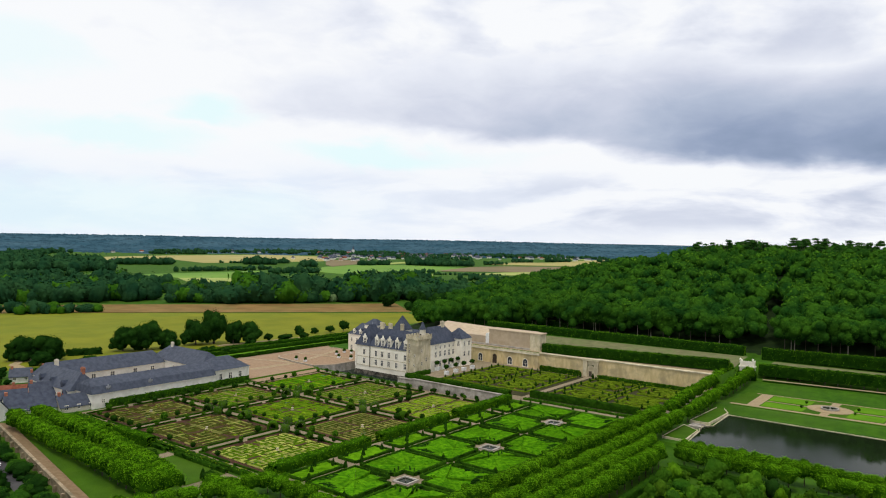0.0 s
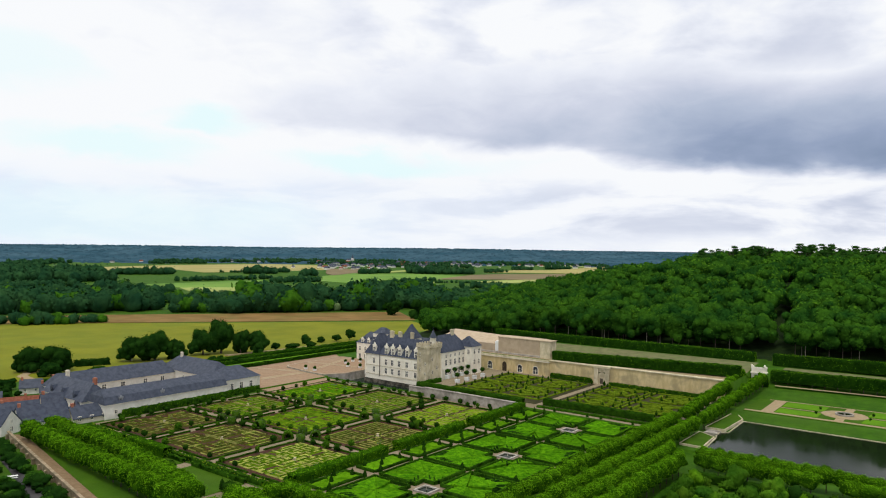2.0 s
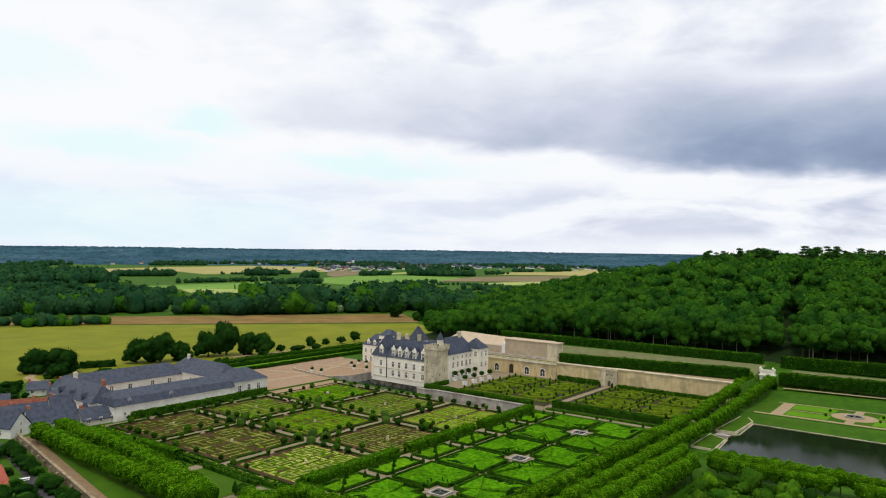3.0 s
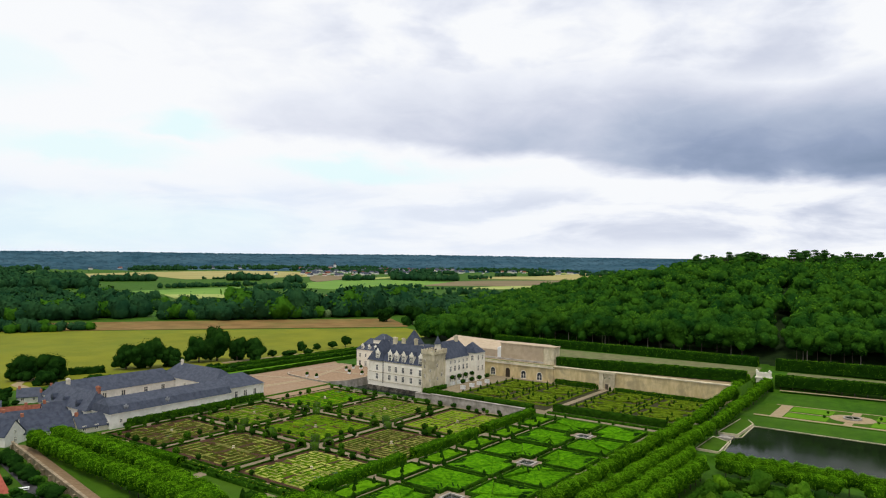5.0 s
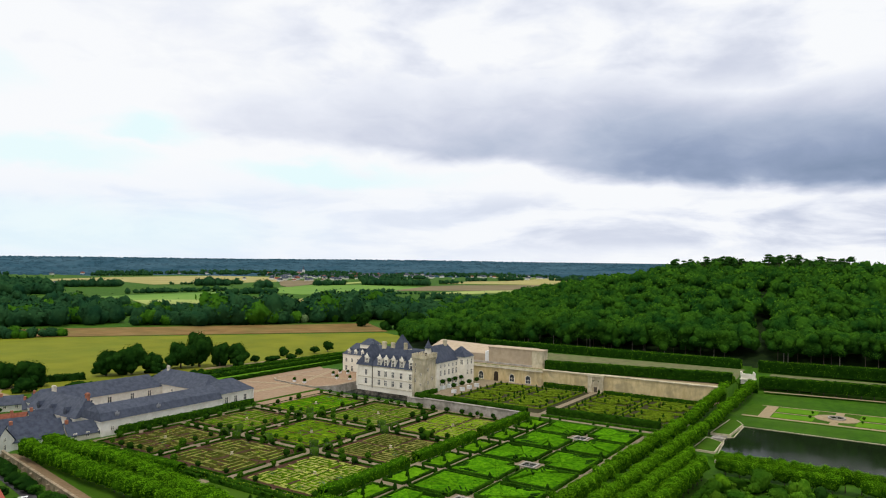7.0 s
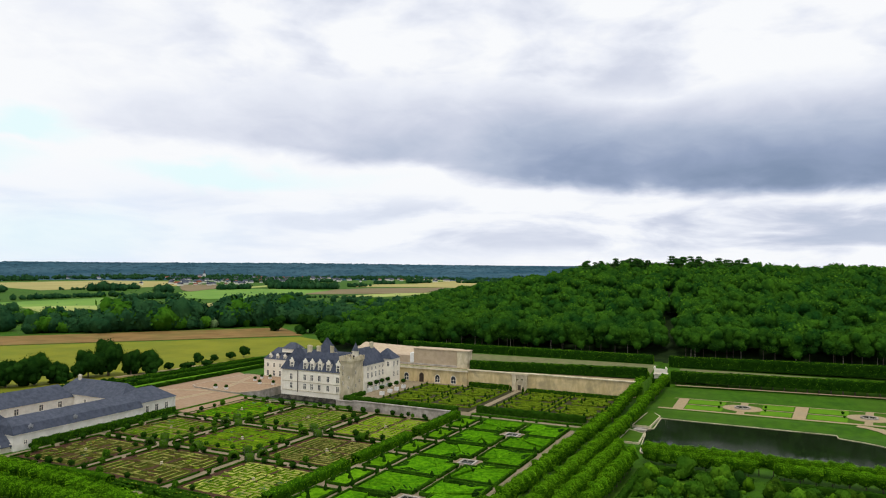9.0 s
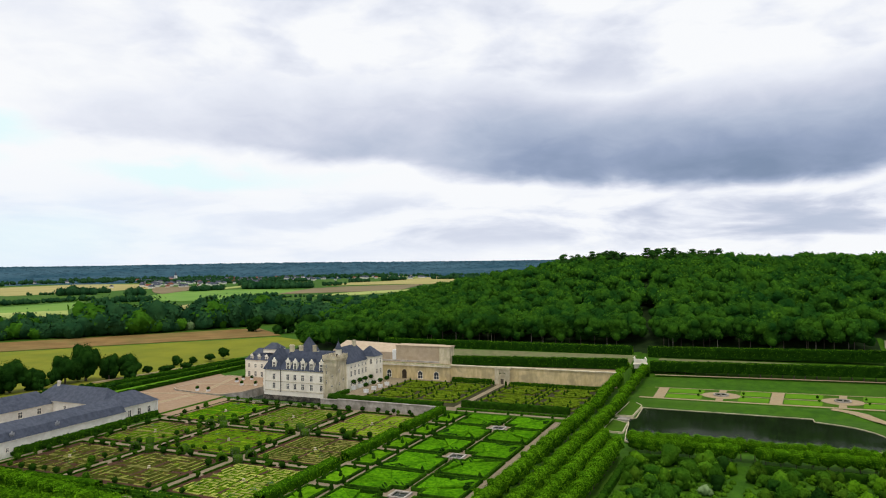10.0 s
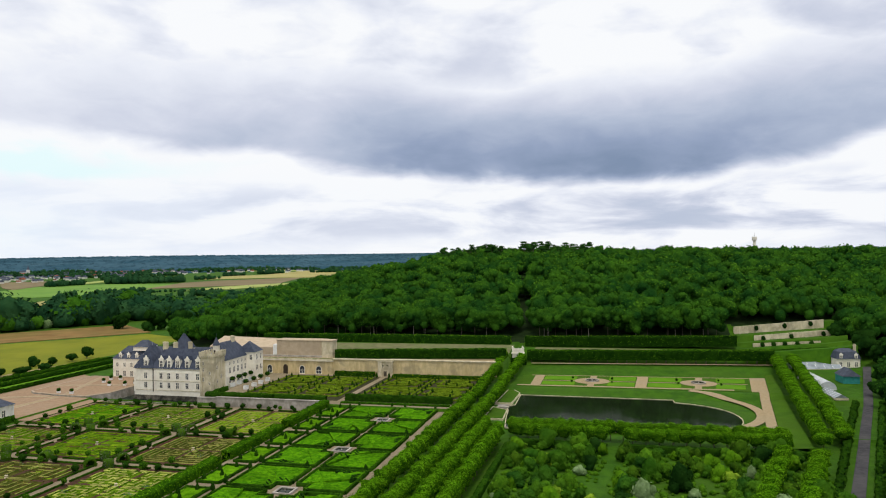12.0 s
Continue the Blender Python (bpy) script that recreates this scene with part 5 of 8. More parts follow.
# upper building above the orangery
upb = thing("garden_hall", "plain buff rendered hall on the upper terrace", "building")
part("wall", Shape().box(-84, 123, 7, -59.5, 130, 16.2), PINKROOF, upb)
part("wall", Shape().box(-59.5, 121.62, 7, -53.8, 127, 16.4), STONE_OLD, upb)
part("roof", Shape().box(-84.3, 122.8, 16.2, -59.8, 130.3, 16.6).box(-59.8, 121.4, 16.4, -53.5, 127.3, 16.8), PINKROOF, upb)
part("door", Shape().box(-86.6, 123.85, 8.6, -84.4, 124.0, 13.4).box(-86.6, 124, 7, -84.02, 128, 14.0), WHITE, upb)
part("ledge", Shape().box(-98, 121.62, 7.4, -59.52, 122.98, 9.2), STONE_GREY, upb)
upc = thing("ramp_wall", "long pale wall of the raised castle forecourt", "wall")
part("masonry", Shape().add([(-122, 124, 5), (-86.6, 124, 7), (-86.6, 124, 12.6), (-122, 124, 12.6), (-122, 138, 5), (-86.6, 138, 7), (-86.6, 138, 15.2), (-122, 138, 16.2)],
                            [(0, 1, 2, 3), (7, 6, 5, 4), (3, 2, 6, 7), (1, 5, 6, 2), (0, 3, 7, 4)]), PINKROOF, upc)
sheet("terrace_gravel", [(-98, 119.6), (26, 119.6), (29, 134), (-98, 134)], Z_TERR, SAND, "sandy walk on the upper terrace", "path")
draped("terrace_walk", -98, 29, 134.5, 158, 0.03, PALEWALK, "pale gravelly grass walk between the terrace hedges", "path", m=10)
draped("terrace_walk", 40, 150, 156, 161, 0.03, PALEWALK, "pale gravelly grass walk between the terrace hedges", "path", m=6)
draped("lawn_edge_path", 40, 150, 141.0, 143.2, 0.10, SAND, "narrow sandy path at the foot of a hedge", "path", lift=0.7)
# belvedere at the end of the alley
bel = thing("belvedere", "small white stone belvedere with urns at the alley's end", "monument")
part("base", Shape().box(30.4, 143, 4.0, 36.0, 146.5, 11.0, 0.1).box(30.1, 142.7, 9.2, 36.3, 146.6, 9.6), STONE_W, bel)
part("balustrade", Shape().box(30.4, 143, 11.0, 36.0, 143.4, 11.8).box(30.4, 143.4, 11.0, 30.8, 146.5, 11.8).box(35.6, 143.4, 11.0, 36.0, 146.5, 11.8), STONE_W, bel)
for a in (30.7, 35.7):
    part("urn", Shape().frustum(a, 143.2, 11.8, 12.4, 0.25, 0.5, 10).frustum(a, 143.2, 12.4, 12.9, 0.5, 0.15, 10), STONE_W, bel)

# ---------------- stables: long slate ranges round a yard ----------------
stb = thing("stables", "long low pale stable ranges with grey slate roofs round a yard", "building")
Zk = Z_KITCHEN - 0.3


def range_block(x0, y0, x1, y1, eave, ridge, along, gable=False, inset=3.5, roof=SLATE, wall_mat=PLASTER, shape=None):
    part("wall", Shape().box(x0, y0, Zk, x1, y1, eave), wall_mat, stb)
    part("cornice", Shape().box(x0 - 0.2, y0 - 0.2, eave - 0.3, x1 + 0.2, y1 + 0.2, eave), STONE_W, stb)
    part("roof", shape or Shape().hip(x0, y0, x1, y1, eave, ridge, inset, along, gable, 0.45), roof, stb, "grey slate roof")


# the garden range has a broken roof, steeper below
BROKEN = Shape().add(
    [(-147.3, -50.3, 3.7), (-134.2, -50.3, 3.7), (-134.2, 0.0, 3.7), (-147.3, 0.0, 3.7),
     (-145.6, -49.8, 6.2), (-135.9, -49.8, 6.2), (-135.9, 0.0, 6.2), (-145.6, 0.0, 6.2),
     (-145.4, -49.8, 6.3), (-136.1, -49.8, 6.3), (-136.1, 0.0, 6.3), (-145.4, 0.0, 6.3), (-140.75, -48.6, 8.4), (-140.75, 0.0, 8.4)],
    [(0, 3, 2, 1), (0, 1, 5, 4), (1, 2, 6, 5), (2, 3, 7, 6), (3, 0, 4, 7), (4, 5, 9, 8), (5, 6, 10, 9), (7, 4, 8, 11), (9, 10, 13, 12), (11, 8, 12, 13), (8, 9, 12)])
range_block(-147, -50, -134.5, 0.0, 3.7, 8.4, "y", shape=BROKEN)
range_block(-151, 0.02, -136.8, 18.0, 4.9, 9.4, "y", inset=6.0)
range_block(-190, 4.0, -151.02, 17.0, 4.2, 9.6, "x", inset=5.0)
range_block(-191, -47, -179, 3.98, 3.2, 8.2, "y", inset=3.0)
range_block(-179, -52, -147.02, -41, 3.4, 9.2, "x", inset=3.0)
part("yard", Shape().box(-179, -41, Zk, -147, 4, Z_KITCHEN + 0.08), GRAVEL, stb)
fs = frame_on("x", 1, -134.5)
for i in range(9):
    window(stb, fs, -46 + i * 5.4, 0.3, 0.9, 1.2, STONE_W)
for b in (4.0, 8.6, 13.4):
    window(stb, frame_on("x", 1, -136.8), b, 1.0, 1.4, 2.3, STONE_W)
for b in (-44, -28):
    dormer(stb, frame_on("x", 1, -134.9), b, 4.2, 1.3, 1.0, 2.4, LEAD)
for b in (-34, -20, -8):
    d = Shape().box(-143.9, b - 0.5, 5.2, -142.9, b + 0.5, 7.2)
    part("roof_vent", d, LEAD, stb)
for b in (-35, -28, -20, -10, -2):
    window(stb, frame_on("x", 1, -179), b, 0.0, 1.6, 2.2, STONE_W)
for a in (-172, -166, -160, -155):
    window(stb, frame_on("y", -1, 4.0), a, 0.2, 1.4, 2.4, STONE_W)
for a in (-172, -163, -154):
    dormer(stb, frame_on("y", -1, -51.8), a, 3.6, 1.6, 1.5, 3.2, SLATE)
chimney(stb, -150, -46, 6.5, 10.8, 1.6, 1.0, BRICK)
chimney(stb, -176, -44, 6.5, 10.4, 1.6, 1.0, STONE)
chimney(stb, -183, 10, 7, 11.0, 1.2, 0.8, STONE)
# downpipe on the pavilion corner
part("downpipe", Shape().frustum(-136.6, 17.6, Zk, 4.8, 0.12, 0.12, 6), WHITE, stb)
# climbing plant on the garden side
hedge("climbing_vine", (-133.9, -44), (-133.9, 1.5), 0.9, 2.7, Z_KITCHEN, HORNBEAM, LIME_IN, "dense green vine climbing along the stable wall", category="climber", density=5.0)
hedge("climbing_vine", (-136.0, 2.0), (-136.0, 17.2), 0.9, 2.5, Z_KITCHEN, HORNBEAM, LIME_IN, "dense green vine climbing along the stable wall", category="climber", density=5.0)

# ---------------- village houses ----------------
def house(x, y, w, d, turn, eave, ridge, wall_mat, roof_mat, label, gable=True, stack=True, z=Z_KITCHEN):
    eave, ridge = eave - 0.9, ridge - 0.7
    h = thing("house", label, "house", "village houses", (x, y, z), turn)
    part("wall", Shape().box(-w / 2, -d / 2, -0.5, w / 2, d / 2, eave), wall_mat, h)
    if gable:
        g = Shape().add([(-w / 2, -d / 2, eave), (-w / 2, d / 2, eave), (-w / 2, 0, ridge - 0.15), (w / 2, -d / 2, eave), (w / 2, d / 2, eave), (w / 2, 0, ridge - 0.15)],
                        [(0, 2, 1), (3, 4, 5), (0, 3, 5, 2), (1, 2, 5, 4)])
        part("gable", g, wall_mat, h)
    r_ = Shape()
    e = 0.0 if gable else min(3.0, w * 0.3)
    over = 0.4
    t = 0.22
    yo = d / 2 + over
    r_.add([(-w / 2 - 0.25, -yo, eave - 0.2), (w / 2 + 0.25, -yo, eave - 0.2), (w / 2 + 0.25 - e, 0, ridge), (-w / 2 - 0.25 + e, 0, ridge), (w / 2 + 0.25, yo, eave - 0.2), (-w / 2 - 0.25, yo, eave - 0.2),
            (-w / 2 - 0.25, -yo, eave - 0.2 + t), (w / 2 + 0.25, -yo, eave - 0.2 + t), (w / 2 + 0.25 - e, 0, ridge + t), (-w / 2 - 0.25 + e, 0, ridge + t), (w / 2 + 0.25, yo, eave - 0.2 + t), (-w / 2 - 0.25, yo, eave - 0.2 + t)],
           [(6, 7, 8, 9), (9, 8, 10, 11), (0, 1, 7, 6), (4, 5, 11, 10), (1, 2, 8, 7), (2, 4, 10, 8), (5, 3, 9, 11), (3, 0, 6, 9), (0, 3, 2, 1), (3, 5, 4, 2)])
    part("roof", r_, roof_mat, h)
    f1, f2 = frame_on("y", -1, -d / 2), frame_on("x", 1, w / 2)
    for i in range(max(1, int(w / 4))):
        window(h, f1, -w / 2 + 2 + i * 4, 1.0, 0.9, 1.4, STONE_W)
    window(h, f2, 0, 1.0, 0.9, 1.4, STONE_W)
    window(h, f2, 0, eave + 0.3, 0.7, 1.0, STONE_W)
    if stack:
        s_ = Shape().box(-w / 2 + 0.3, -0.45, ridge - 1.2, -w / 2 + 1.2, 0.45, ridge + 1.1)
        part("chimney", s_, BRICK, h)
    return h


house(-98.6, -104.4, 11, 11, 90, 0.9, 4.2, PLASTER, TILE_RED, "small white house with an orange-red tiled roof")
house(-144, -80.1, 10, 8, 25, 4.2, 8.4, PLASTER, SLATE_B, "white gabled house with a dark slate roof")
house(-157, -78, 8, 7, 76, 3.8, 7.4, PLASTER, SLATE, "white rendered house with a grey slate roof")
house(-145, -66.5, 15, 11, 78, 3.2, 7.6, PLASTER, SLATE_B, "white rendered house with a broad blue slate roof")
house(-159, -68, 12, 8, 74, 3.2, 6.8, PLASTER, SLATE_B, "long low house with a blue slate roof")
house(-170, -69, 12, 7, 70, 3.4, 6.6, BRICK, TILE, "low house with a red tiled roof")
house(-168, -58.5, 9, 7, 70, 3.2, 6.2, BRICK, TILE, "low outhouse with a red tiled roof")
house(-163, -54.5, 9, 8, 74, 3.6, 7.2, STONE, SLATE_B, "stone house with a blue slate roof")
house(-186, -70, 12, 7, 68, 3.2, 6.4, PLASTER, SLATE, "white rendered house with a grey slate roof")
house(-139.5, -53.0, 13, 7.5, 84, 2.8, 6.2, STONE, SLATE, "small stone house with a slate roof against the stables")
house(-149.5, -50.0, 6, 5, 80, 3.0, 5.6, BRICK, SLATE_B, "small dark roofed brick shed against the stables", stack=False)
house(-190, -44, 8, 6, 64, 3.2, 6.2, STONE, SLATE, "small stone outhouse with a slate roof")
house(-200, -36, 7, 6, 64, 3.2, 6.2, STONE, SLATE_B, "small stone house with a blue slate roof")
house(-204, -46, 8, 6, 64, 3.2, 6.0, PLASTER, SLATE, "small white house with a grey slate roof")
sheet("village_court", [(-158, -60), (-149, -60), (-149, -52), (-158, -48)], Z_KITCHEN, COURT, "pale gravel court between village houses", "court", lift=0.1)
# lane wall and walk at the village side
s = Shape()
wl = thing("wall_lane", "low stone wall beside the lane and gravel walk", "wall", kind="structure")
part("masonry", Shape().add([(-136, -80.0, -3), (-30, -98.5, -3), (-30, -98.5, 0.7), (-136, -80.0, 0.3), (-136, -80.5, -3), (-30, -99.0, -3), (-30, -99.0, 0.7), (-136, -80.5, 0.3)],
                            [(0, 3, 2, 1), (4, 5, 6, 7), (3, 7, 6, 2), (0, 4, 7, 3), (1, 2, 6, 5)]), LANEWALL, wl)
part("coping", Shape().add([(-136, -79.85, 0.3), (-30, -98.35, 0.7), (-30, -98.35, 0.95), (-136, -79.85, 0.55), (-136, -80.65, 0.3), (-30, -99.15, 0.7), (-30, -99.15, 0.95), (-136, -80.65, 0.55)],
                           [(0, 3, 2, 1), (4, 5, 6, 7), (3, 7, 6, 2), (0, 4, 7, 3), (1, 2, 6, 5), (0, 1, 5, 4)]), LANEWALL, wl)
for i in range(16):
    bx = -134 + 6.6 * i
    by = -80.5 - (bx + 136) * 0.1745
    part("buttress", Shape().box(bx - 0.5, by - 0.9, -3, bx + 0.5, by - 0.003, 0.0, 0.12), LANEWALL, wl)
sheet("path_lane", [(-133, -80.0), (-30, -98.0), (-30, -95.4), (-121.4, -79.2), (-130, -77.6)], -1.0, WALKBROWN, "sandy gravel walk beside the wall", "path", lift=0.9)
sheet("lawn_lane", [(-121, -79.0), (-30, -95.2), (-30, -86), (-121, -77)], -1.2, LAWN, "strip of lawn below the limes", "lawn", lift=0.9)
sheet("road_village", [(-160, -84), (-128, -85.6), (-100, -90.8), (-60, -98), (-60, -102), (-100, -93.6), (-129, -88.4), (-160, -88)], Z_KITCHEN, ASPHALT, "grey village lane below the wall", "road", lift=0.12)
for i in range(3):
    ob = new("clipped_shrub", SMALL_BUSH)
    ob.location, ob.scale = (-121.5 + 3.6 * i, -78.3 - 0.63 * i, 0.8), (0.8, 0.8, 1.2)
    tagged(ob, "small dark clipped shrub beside the walk", "shrub", "shrubs beside the walk")

# ---------------- villa, greenhouses and terraces by the road ----------------
villa = thing("villa", "white two-storey villa with a slate mansard roof", "house", at=(180, 157, zat(180, 157) - 0.2), turn=8)
part("wall", Shape().box(-5, -4, -0.5, 5, 4, 4.4), STONE_W, villa)
part("roof", Shape().box(-5.4, -4.4, 4.4, 5.4, 4.4, 7.4, 1.3).add([(-4.1, -3.1, 7.4), (4.1, -3.1, 7.4), (4.1, 3.1, 7.4), (-4.1, 3.1, 7.4), (-2, 0, 8.6), (2, 0, 8.6)],
     [(0, 1, 5, 4), (2, 3, 4, 5), (1, 2, 5), (3, 0, 4)]), SLATE, villa, "grey slate mansard roof")
fv = frame_on("y", -1, -4.0)
for a in (-3.3, 0, 3.3):
    window(villa, fv, a, 0.8, 1.1, 2.0)
for a in (-3.2, 3.2):
    dormer(villa, frame_on("y", -1, -4.3), a, 4.6, 1.2, 1.3, 1.6)
chimney(villa, 4.4, 0, 6.0, 10.2)
barn = thing("garden_shed", "slate-roofed shed with a teal painted end wall", "shed", at=(173.5, 130, zat(173.5, 130) - 0.3), turn=6)
part("wall", Shape().box(-3.2, -4, -0.4, 3.2, 4, 3.4), TEAL, barn)
part("roof", Shape().hip(-3.2, -4, 3.2, 4, 3.4, 6.4, 1.6, "y", over=0.4), SLATE, barn)
def greenhouse(x, y, w, ln, h, turn, round_top, lab):
    g = thing("greenhouse", lab, "greenhouse", "nursery greenhouses", (x, y, zat(x, y) - 0.1), turn)
    n = 12 if round_top else 2
    prof = [(-w / 2 * math.cos(math.pi * i / n), 0.4 + h * math.sin(math.pi * i / n)) for i in range(n + 1)]
    sh = Shape()
    sh.add([(a, -ln / 2, u) for a, u in prof] + [(a, ln / 2, u) for a, u in prof], [(i, i + 1, n + 2 + i, n + 1 + i) for i in range(n)] + [tuple(range(n, -1, -1)), tuple(range(n + 1, 2 * n + 2))])
    part("cover", sh, POLY if round_top else GLASSROOF, g)
    part("base", Shape().box(-w / 2, -ln / 2, -0.4, w / 2, ln / 2, 0.4), WHITE if round_top else STONE_OLD, g)
    for i in range(7):
        b = -ln / 2 + ln * i / 6
        rb = Shape()
        for j in range(n):
            (a0, u0), (a1, u1) = prof[j], prof[j + 1]
            rb.add([(a0, b - 0.06, u0 + 0.03), (a1, b - 0.06, u1 + 0.03), (a1, b + 0.06, u1 + 0.03), (a0, b + 0.06, u0 + 0.03)], [(0, 1, 2, 3)])
        part("rib", rb, WHITE, g)
    return g


greenhouse(160.0, 124, 6.5, 26, 3.0, 5, True, "white plastic tunnel greenhouse")
greenhouse(160.5, 101, 5, 15, 1.4, 5, False, "low glazed greenhouse with a white frame")
greenhouse(166, 150, 5, 22, 1.6, -78, False, "long low glazed nursery frame")
greenhouse(168, 158, 5, 24, 1.6, -78, False, "long low glazed nursery frame")
for x0, x1, y, z0, h_, sl in ((138, 180, 190, 16.4, 2.2, 0.10), (146, 186, 180, 13.0, 2.4, 0.10), (144, 174, 172, 11.0, 1.5, 0.06)):
    wt = thing("wall_nursery", "pale dry stone terrace wall of the hillside nursery", "wall", "nursery terrace walls", kind="structure")
    zb = z0 + sl * (x1 - x0)
    part("masonry", Shape().add([(x0, y - 0.5, z0 - 3), (x1, y - 0.5, zb - 3), (x1, y - 0.5, zb + h_), (x0, y - 0.5, z0 + h_), (x0, y + 0.3, z0 - 3), (x1, y + 0.3, zb - 3), (x1, y + 0.3, zb + h_), (x0, y + 0.3, z0 + h_)],
                                [(0, 1, 2, 3), (7, 6, 5, 4), (3, 2, 6, 7), (1, 5, 6, 2), (0, 3, 7, 4)]), STONE_OLD, wt)
    for i in range(5 if y == 172 else 3):
        b_ = new("nursery_bush", SMALL_BUSH)
        bx = x0 + (x1 - x0) * (i + 0.5 + 0.25 * math.sin(7.0 * i + y)) / (5 if y == 172 else 3)
        b_.location, b_.scale = (bx, y - 1.8, z0 + sl * (bx - x0) + 0.9), (1.1, 1.1, 1.4)
        tagged(b_, "small dark bush before a terrace wall", "shrub", "bushes of the nursery")
hedge("nursery_hedge", (146, 163.2), (180, 163.6), 1.0, 1.2, 9.2, DARKLEAF, LIME_IN, "low dark hedge below the terrace walls", z1=11.6)
v_ = []
for i in range(25):
    y_ = -60 + 210 * i / 24
    xc = 119.5 + 0.33 * (y_ + 60) - (0.03 * max(0, y_ - 90))
    v_ += [(xc - 1.6, y_, max(zat(xc - 2.3, y_), zat(xc + 2.3, y_)) + 0.3), (xc + 1.6, y_, max(zat(xc - 2.3, y_), zat(xc + 2.3, y_)) + 0.3)]
tagged(new("road_lane", as_mesh("road_lane", Shape().add(v_, [(2 * i, 2 * i + 1, 2 * i + 3, 2 * i + 2) for i in range(24)]), ASPHALT)), "grey asphalt lane", "road", kind="structure")
for dx in (-4.2, 4.6):
    hedge("roadside_hedge", (119.5 + dx + 0.33 * 10, -50), (119.5 + dx + 0.33 * 150, 90), 1.6, 1.8, 0.2, DARKLEAF, LIME_IN, "dark rough hedge beside the lane", "hedges beside the lane", z1=zat(169 + dx, 90), rough=0.3, leaf=0.3)
tower = thing("water_tower", "pale concrete water tower on the horizon", "tower", at=(230, 655, 43))
part("shaft", Shape().frustum(0, 0, -10, 26, 1.8, 1.5, 12), STONE_W, tower)
part("tank", Shape().frustum(0, 0, 23, 25, 1.5, 2.6, 14).frustum(0, 0, 25, 28.5, 2.6, 2.5, 14), STONE_W, tower)
part("mast", Shape().frustum(0, 0, 28.5, 33, 0.2, 0.1, 6), LEAD, tower)

# ---------------- garden pieces ----------------
def strips(segments, width, height_, seed, leaf=0.16, density=4.0):
    """Low clipped strips along several segments, joined as one edging."""
    out = []
    for i, (xa, ya, xb, yb) in enumerate(segments):
        ln, a = math.hypot(xb - xa, yb - ya), math.atan2(yb - ya, xb - xa)
        if ln < 0.3:
            continue
        out.append(placed(hedge_piece(ln + width * 0.5, width, height_, seed * 31 + i, step=0.9, rough=0.05, leaf=leaf, density=density), (xa + xb) / 2, (ya + yb) / 2, 0, 1, a))
    return merge(out)


def fill_piece(x0, y0, x1, y1, h, seed, leaf=0.2, density=3.0, rows=True):
    """A planted bed: uneven low mass of leaves in rows."""
    r_ = np.random.default_rng(seed)
    nx, ny = max(2, int((x1 - x0) / 0.8) + 1), max(2, int((y1 - y0) / 0.8) + 1)
    X, Y = np.meshgrid(np.linspace(x0, x1, nx), np.linspace(y0, y1, ny))
    Zf = h * (0.75 + 0.25 * np.sin(X * 3.2)) + r_.normal(scale=0.05, size=X.shape)
    Zf[0], Zf[-1], Zf[:, 0], Zf[:, -1] = 0, 0, 0, 0
    v = np.stack([X, Y, Zf], -1).reshape(-1, 3)
    q = np.array([(j * nx + i, j * nx + i + 1, (j + 1) * nx + i + 1, (j + 1) * nx + i) for j in range(ny - 1) for i in range(nx - 1)])
    n = int((x1 - x0) * (y1 - y0) * density) + 1
    c = np.stack([r_.uniform(x0, x1, n), r_.uniform(y0, y1, n), h + r_.normal(scale=0.07, size=n)], 1)
    nn = r_.normal(scale=0.5, size=(n, 3)) + [0, 0, 1]
    nn /= np.linalg.norm(nn, axis=1)[:, None]
    a = np.cross(nn, r_.normal(size=nn.shape))
    a /= np.linalg.norm(a, axis=1)[:, None]
    e = np.cross(nn, a)
    s_ = (leaf * r_.uniform(0.5, 1.4, n))[:, None]
    quad = np.stack([c - a * s_, c - e * s_, c + a * s_, c + e * s_], 1).reshape(-1, 3)
    return np.concatenate([v, quad]), np.concatenate([q, len(v) + np.arange(len(quad)).reshape(-1, 4)]), np.concatenate([np.ones(len(q), int), np.zeros(n, int)])


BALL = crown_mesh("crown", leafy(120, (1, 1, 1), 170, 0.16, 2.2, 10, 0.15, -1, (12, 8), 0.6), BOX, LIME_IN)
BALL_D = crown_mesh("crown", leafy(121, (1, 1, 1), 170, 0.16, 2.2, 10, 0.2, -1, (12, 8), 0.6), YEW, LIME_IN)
STEM = as_mesh("trunk", trunk_shape(1.6, 0.07), BARK)


def cone_piece(seed):
    v, q, m = leafy(seed, (1, 1, 1), 200, 0.13, 2.4, 8, 0.10, -1, (12, 9), 0.5)
    t = (v[:, 2] + 1) / 2
    k = 1.05 - 0.75 * np.clip(t, 0, 1)
    return np.stack([v[:, 0] * k, v[:, 1] * k, v[:, 2]], 1), q, m


CONE = crown_mesh("topiary_cone", cone_piece(130), YEW, LIME_IN)


def cone(x, y, z, h=2.2, r_=0.75):
    ob = new("topiary_cone", CONE)
    ob.location, ob.scale, ob.rotation_euler = (x, y, z + h / 2 - 0.05), (r_, r_, h / 2), (0, 0, random.uniform(0, 6))
    return tagged(ob, "dark green clipped yew cone in the garden", "topiary", "topiary cones")


